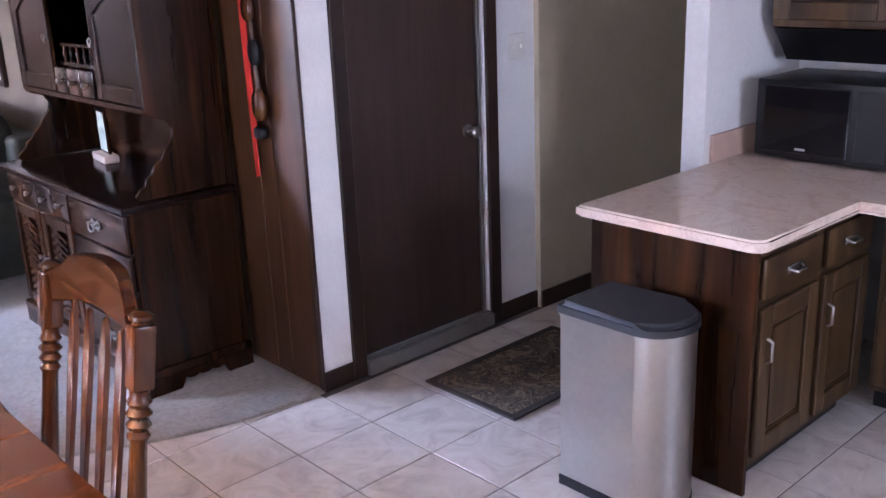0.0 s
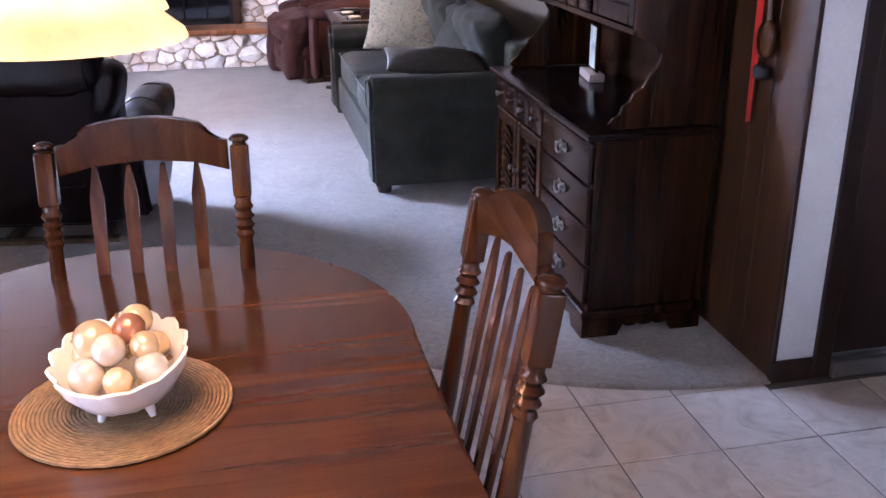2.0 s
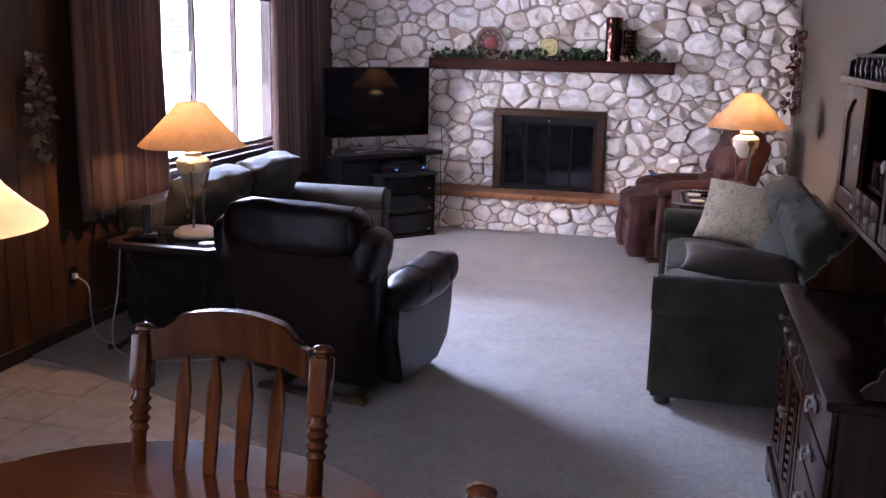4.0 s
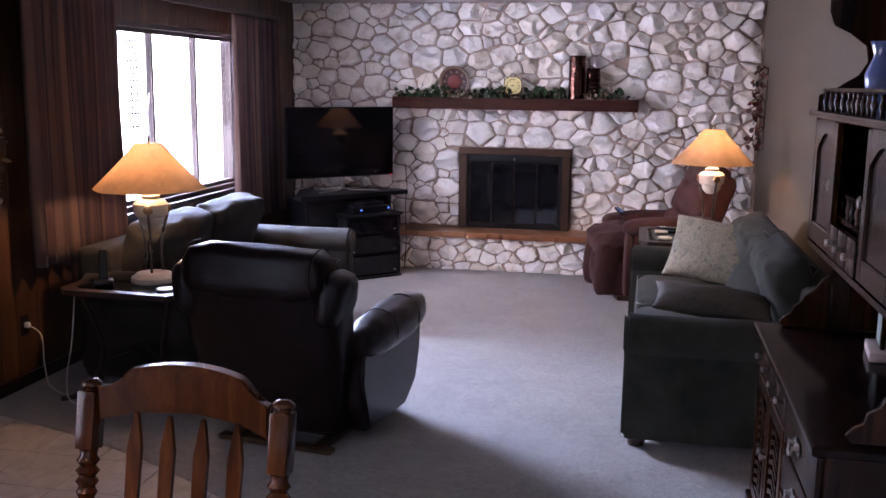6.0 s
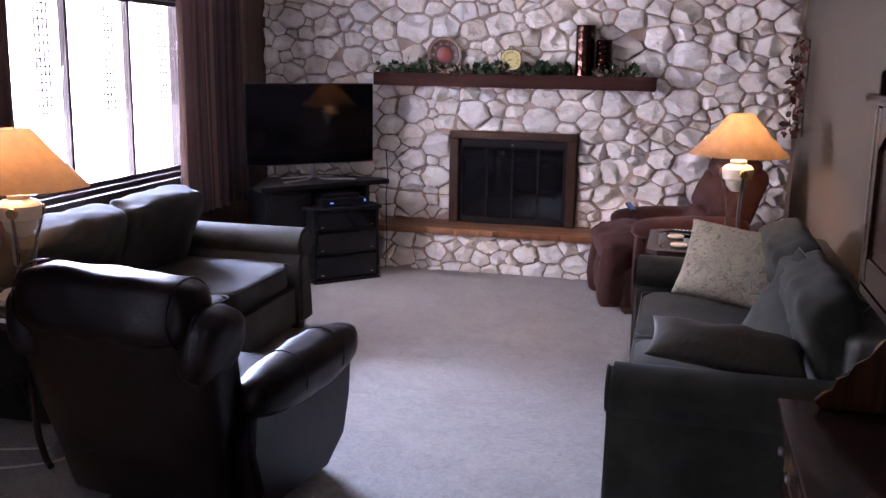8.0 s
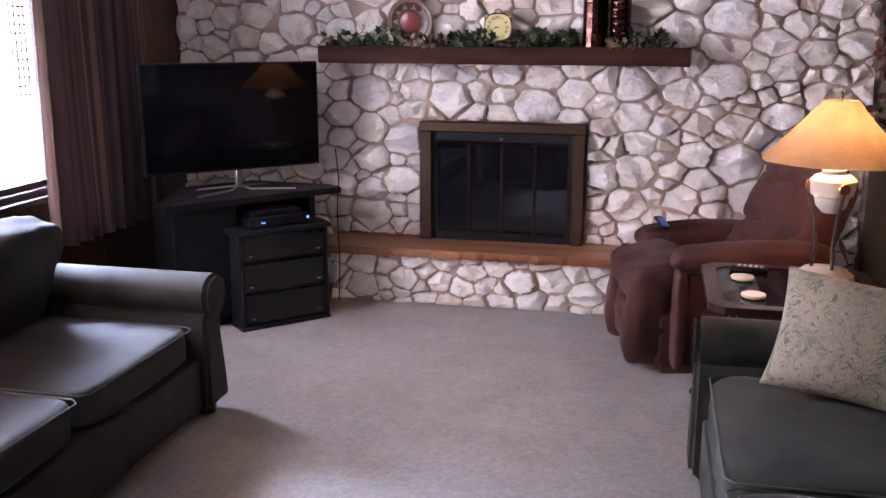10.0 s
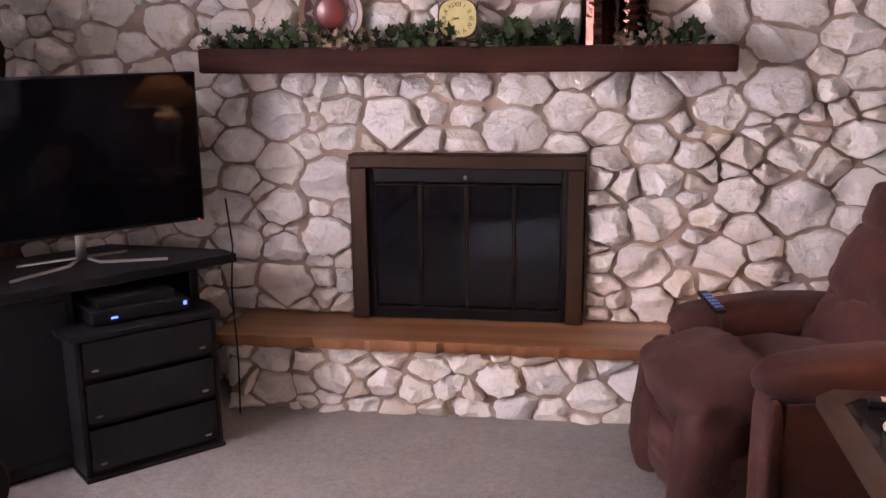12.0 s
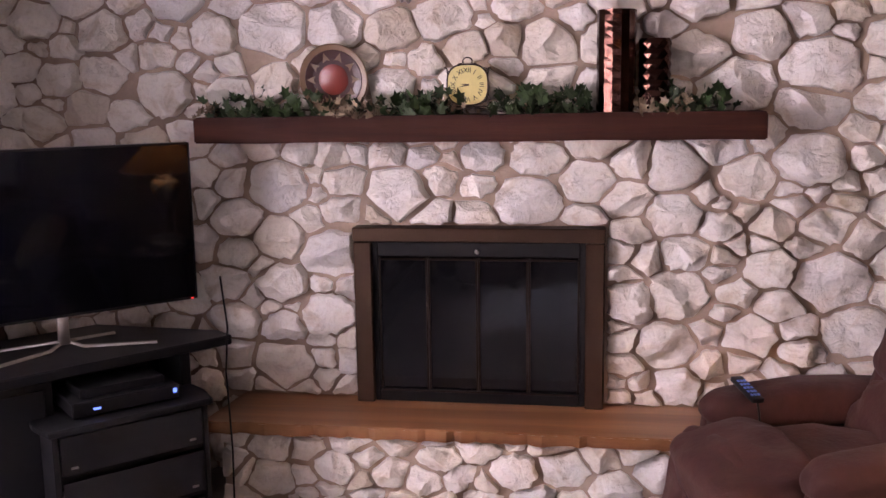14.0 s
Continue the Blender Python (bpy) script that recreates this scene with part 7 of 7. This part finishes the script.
    add_box(bm, 2.963, 2.981, 1.885, 2.50, 0.0, z - 0.041, 0.002)
    tagged(part("end_panel", bm, M_HUTCH, None, "dark wooden end panel of the peninsula"), category="panel", kind="structure")
    bm = bm_new()
    add_box(bm, 2.982, 3.80, 2.477, 2.50, 0.0, z - 0.041)
    tagged(part("back_panel", bm, M_HUTCH, None, "dark wooden back panel of the peninsula"), category="panel", kind="structure")
    m = thing("microwave_oven", 3.96, 2.20, z + 0.001, -90, "black microwave oven on the counter", "microwave")
    bm = bm_new()
    add_box(bm, -0.27, 0.27, 0.0, 0.38, 0.012, 0.315, 0.01, 2)
    part("case", bm, M_BLACK, m, "", 40)
    bm = bm_new()
    add_box(bm, -0.24, 0.11, -0.012, -0.001, 0.035, 0.295, 0.004)
    part("door", bm, M_DARKGLASS, m, "glossy black door")
    bm = bm_new()
    add_box(bm, 0.135, 0.25, -0.006, -0.001, 0.035, 0.295, 0.002)
    part("control_panel", bm, M_BLACKWOOD, m)
    bm = bm_new()
    add_box(bm, -0.09, -0.05, -0.015, -0.0125, 0.05, 0.058)
    part("badge", bm, M_PLASTIC, m, "tiny pale badge")
    u = thing("wall_cabinet", 4.10, 0.9, 1.36, 90, "oak wall cabinet with raised-panel doors above the microwave", "cabinet")
    for k in range(3):
        a = 0.1 + k * 0.5
        bm = bm_new()
        add_box(bm, a + 0.001, a + 0.499, -0.345, 0.0, 0.0, 0.78, 0.003)
        bod = part("body", bm, M_CAB, u)
        bm = bm_new()
        for b in ((0.01, 0.08, 0.03, 0.75), (0.42, 0.49, 0.03, 0.75), (0.08, 0.42, 0.03, 0.10), (0.08, 0.42, 0.68, 0.75)):
            add_box(bm, a + b[0], a + b[1], 0.001, 0.02, b[2], b[3], 0.004)
        add_box(bm, a + 0.1, a + 0.4, 0.002, 0.014, 0.12, 0.66, 0.012, 2)
        part("door", bm, M_CAB, bod, "raised-panel door")
    # plain black wedge filling the dark area right below the wall cabinet
    h = thing("range_hood", 4.10, 1.75, 1.22, 90, "dark sloping wedge below the wall cabinet", "hood")
    bm = bm_new()
    add_prism(bm, [(0.0, 0.135), (-0.345, 0.135), (-0.345, 0.0), (-0.12, 0.0)], -0.42, 0.74, "x")
    part("hood_body", bm, M_BLACK, h)


counter()


def trash_can():
    t = thing("trash_can", 2.765, 2.17, 0, 0, "brushed steel pedal trash can with a black lid beside the peninsula", "trash can")

    def outline(g):
        pts = [(0.120 + g, 0.19 + g), (-0.130 - g, 0.19 + g), (-0.130 - g, -0.09)]
        for k in range(13):
            a = math.pi + math.pi * k / 12
            pts.append((-0.005 + (0.125 + g) * math.cos(a), -0.09 + (0.110 + g) * math.sin(a)))
        pts.append((0.120 + g, -0.09))
        return pts
    bm = bm_new()
    add_prism(bm, outline(0), 0.035, 0.60, "z")
    part("body", bm, M_STEEL, t, "brushed steel body", 30)
    bm = bm_new()
    add_prism(bm, outline(0.004), 0.0, 0.034, "z")
    part("base_ring", bm, M_BLACK, t, "", 30)
    bm = bm_new()
    add_prism(bm, outline(0.003), 0.601, 0.608, "z")
    part("band", bm, M_STEEL, t, "bright rim", 30)
    bm = bm_new()
    add_prism(bm, outline(0.008), 0.609, 0.650, "z")
    bmesh.ops.bevel(bm, geom=[e for e in bm.edges if all(v.co.z > 0.64 for v in e.verts)], offset=0.018, segments=3, affect="EDGES")
    part("lid", bm, plain("matt_black_plastic", (0.012, 0.012, 0.016), 0.55), t, "matt black lid", 35)


trash_can()

rug = thing("door_mat", 3.24, 3.01, 0.001, 0, "dark brown door mat with a tan vine pattern on the tiles", "rug")
bm = bm_new()
add_box(bm, -0.37, 0.37, -0.215, 0.215, 0.0, 0.0095, 0.002)
part("field", bm, M_RUG, rug, "brown and tan woven field")
bm = bm_new()
for b in ((-0.40, 0.40, -0.25, -0.216), (-0.40, 0.40, 0.216, 0.25), (-0.40, -0.371, -0.216, 0.216), (0.371, 0.40, -0.216, 0.216)):
    add_box(bm, b[0], b[1], b[2], b[3], 0.0, 0.010, 0.002)
part("border", bm, M_RUGEDGE, rug, "dark border")


# ---- carpet, tiles and stones ----
EDGE = [(-1.85, 5.62), (-1.4, 5.50), (-1.03, 5.37), (-0.54, 5.15), (0.0, 4.82), (0.9, 4.21), (1.26, 3.93), (1.62, 3.71), (1.98, 3.56), (2.18, 3.51), (2.5, 3.49)]


def carpet_edge(x):
    return float(np.interp(x, [p[0] for p in EDGE], [p[1] for p in EDGE]))


bm = bm_new()
xs = [WEST + (EAST - WEST) * k / 60 for k in range(61)]
near = [(x, sum(carpet_edge(min(max(x + d, WEST), EAST)) for d in (-0.2, -0.1, 0, 0.1, 0.2)) / 5) for x in xs]
far = [(x, NORTH + 0.0) for x in xs[::-1]]
lo = [bm.verts.new((x, y, -0.003)) for x, y in near]
ed = [bm.verts.new((x, y - 0.0, 0.008)) for x, y in near]
up = [bm.verts.new((x, y + 0.008, 0.014)) for x, y in near]
end = [bm.verts.new((x, NORTH, 0.014)) for x in xs]
for k in range(60):
    for a, b in ((lo, ed), (ed, up), (up, end)):
        bm.faces.new((a[k], a[k + 1], b[k + 1], b[k]))
tagged(part("carpet", bm, M_CARPET, None, "worn grey-beige cut-pile carpet with a curved edge against the tiles", 60), category="carpet", kind="structure")


def tiles():
    pitch, gap = 0.338, 0.006
    ox, oy = 2.138, 3.158
    rnd = random.Random(8)
    spots = []
    for i in range(-13, 10):
        for j in range(-15, 9):
            x0, x1 = ox + i * pitch + gap / 2, ox + (i + 1) * pitch - gap / 2
            y0, y1 = oy + j * pitch + gap / 2, oy + (j + 1) * pitch - gap / 2
            x0, x1 = max(x0, WEST + 0.002), min(x1, 5.19)
            top = 3.455 if x0 > EAST - 0.1 else 9.0
            y0, y1 = max(y0, SOUTH + 0.002), min(y1, top)
            if x1 - x0 < 0.03 or y1 - y0 < 0.03:
                continue
            if x0 < EAST and y0 > max(carpet_edge(x0), carpet_edge(x1)) + 0.05:
                continue
            spots.append((math.hypot((x0 + x1) / 2 - 1.3, (y0 + y1) / 2 - 3.2), x0, x1, y0, y1))
    spots.sort()
    shapes = {}
    rest_v, rest_f = [], []
    for k, (_, x0, x1, y0, y1) in enumerate(spots):
        key = (round(x1 - x0, 3), round(y1 - y0, 3))
        if key not in shapes:
            a, b = key[0] / 2, key[1] / 2
            e = 0.003
            v = [(-a, -b, -0.004), (a, -b, -0.004), (a, b, -0.004), (-a, b, -0.004), (-a, -b, -0.001), (a, -b, -0.001), (a, b, -0.001), (-a, b, -0.001),
                 (-a + e, -b + e, 0.0), (a - e, -b + e, 0.0), (a - e, b - e, 0.0), (-a + e, b - e, 0.0)]
            f = [(8, 9, 10, 11)] + [(s + i, s + (i + 1) % 4, s + 4 + (i + 1) % 4, s + 4 + i) for s in (0, 4) for i in range(4)]
            me = bpy.data.meshes.new("tile")
            me.from_pydata(v, [], f)
            me.materials.append(M_TILE)
            shapes[key] = (me, v, f)
        me, v, f = shapes[key]
        cx, cy, dz = (x0 + x1) / 2, (y0 + y1) / 2, rnd.uniform(-0.0006, 0.0004)
        if k < 290:
            ob = new("tile", me)
            ob.location = (cx, cy, dz)
            ob.parent = tile_floor
        else:
            o = len(rest_v)
            rest_v += [(p[0] + cx, p[1] + cy, p[2] + dz) for p in v]
            rest_f += [tuple(q + o for q in r) for r in f]
    if rest_v:
        me = bpy.data.meshes.new("far_tiles")
        me.from_pydata(rest_v, [], rest_f)
        me.materials.append(M_TILE)
        tagged(new("far_tiles", me), kind="stuff").parent = tile_floor


tile_floor = tagged(new("tile_floor"), "pale mottled beige ceramic floor tiles", "floor", "", "structure")
tiles()

stone_wall = tagged(new("stone_wall"), "wall of rough white quartz stones in tan mortar", "wall", "", "structure")
wall_cells = cells(WEST, EAST - 0.02, 0.0, HIGH, 21, 0.0060, [(-0.19, 0.86, 0.36, 1.13), (-0.72, 1.98, -0.2, 0.372)], LARGE_STONES)
wall_cells.sort(key=lambda c: math.hypot(c[0][0] - 0.35, (c[0][1] - 1.2) * 1.2))
lay_stones(stone_wall, NORTH, wall_cells, 3, 300, (0.05, 0.095))
base_cells = cells(HX0 + 0.02, HX1, 0.0, 0.315, 11, 0.0060, sizes=(0.085, 0.075, 0.060, 0.046, 0.036))
lay_stones(hearth, HY + 0.045, base_cells, 5, 60, (0.035, 0.06))
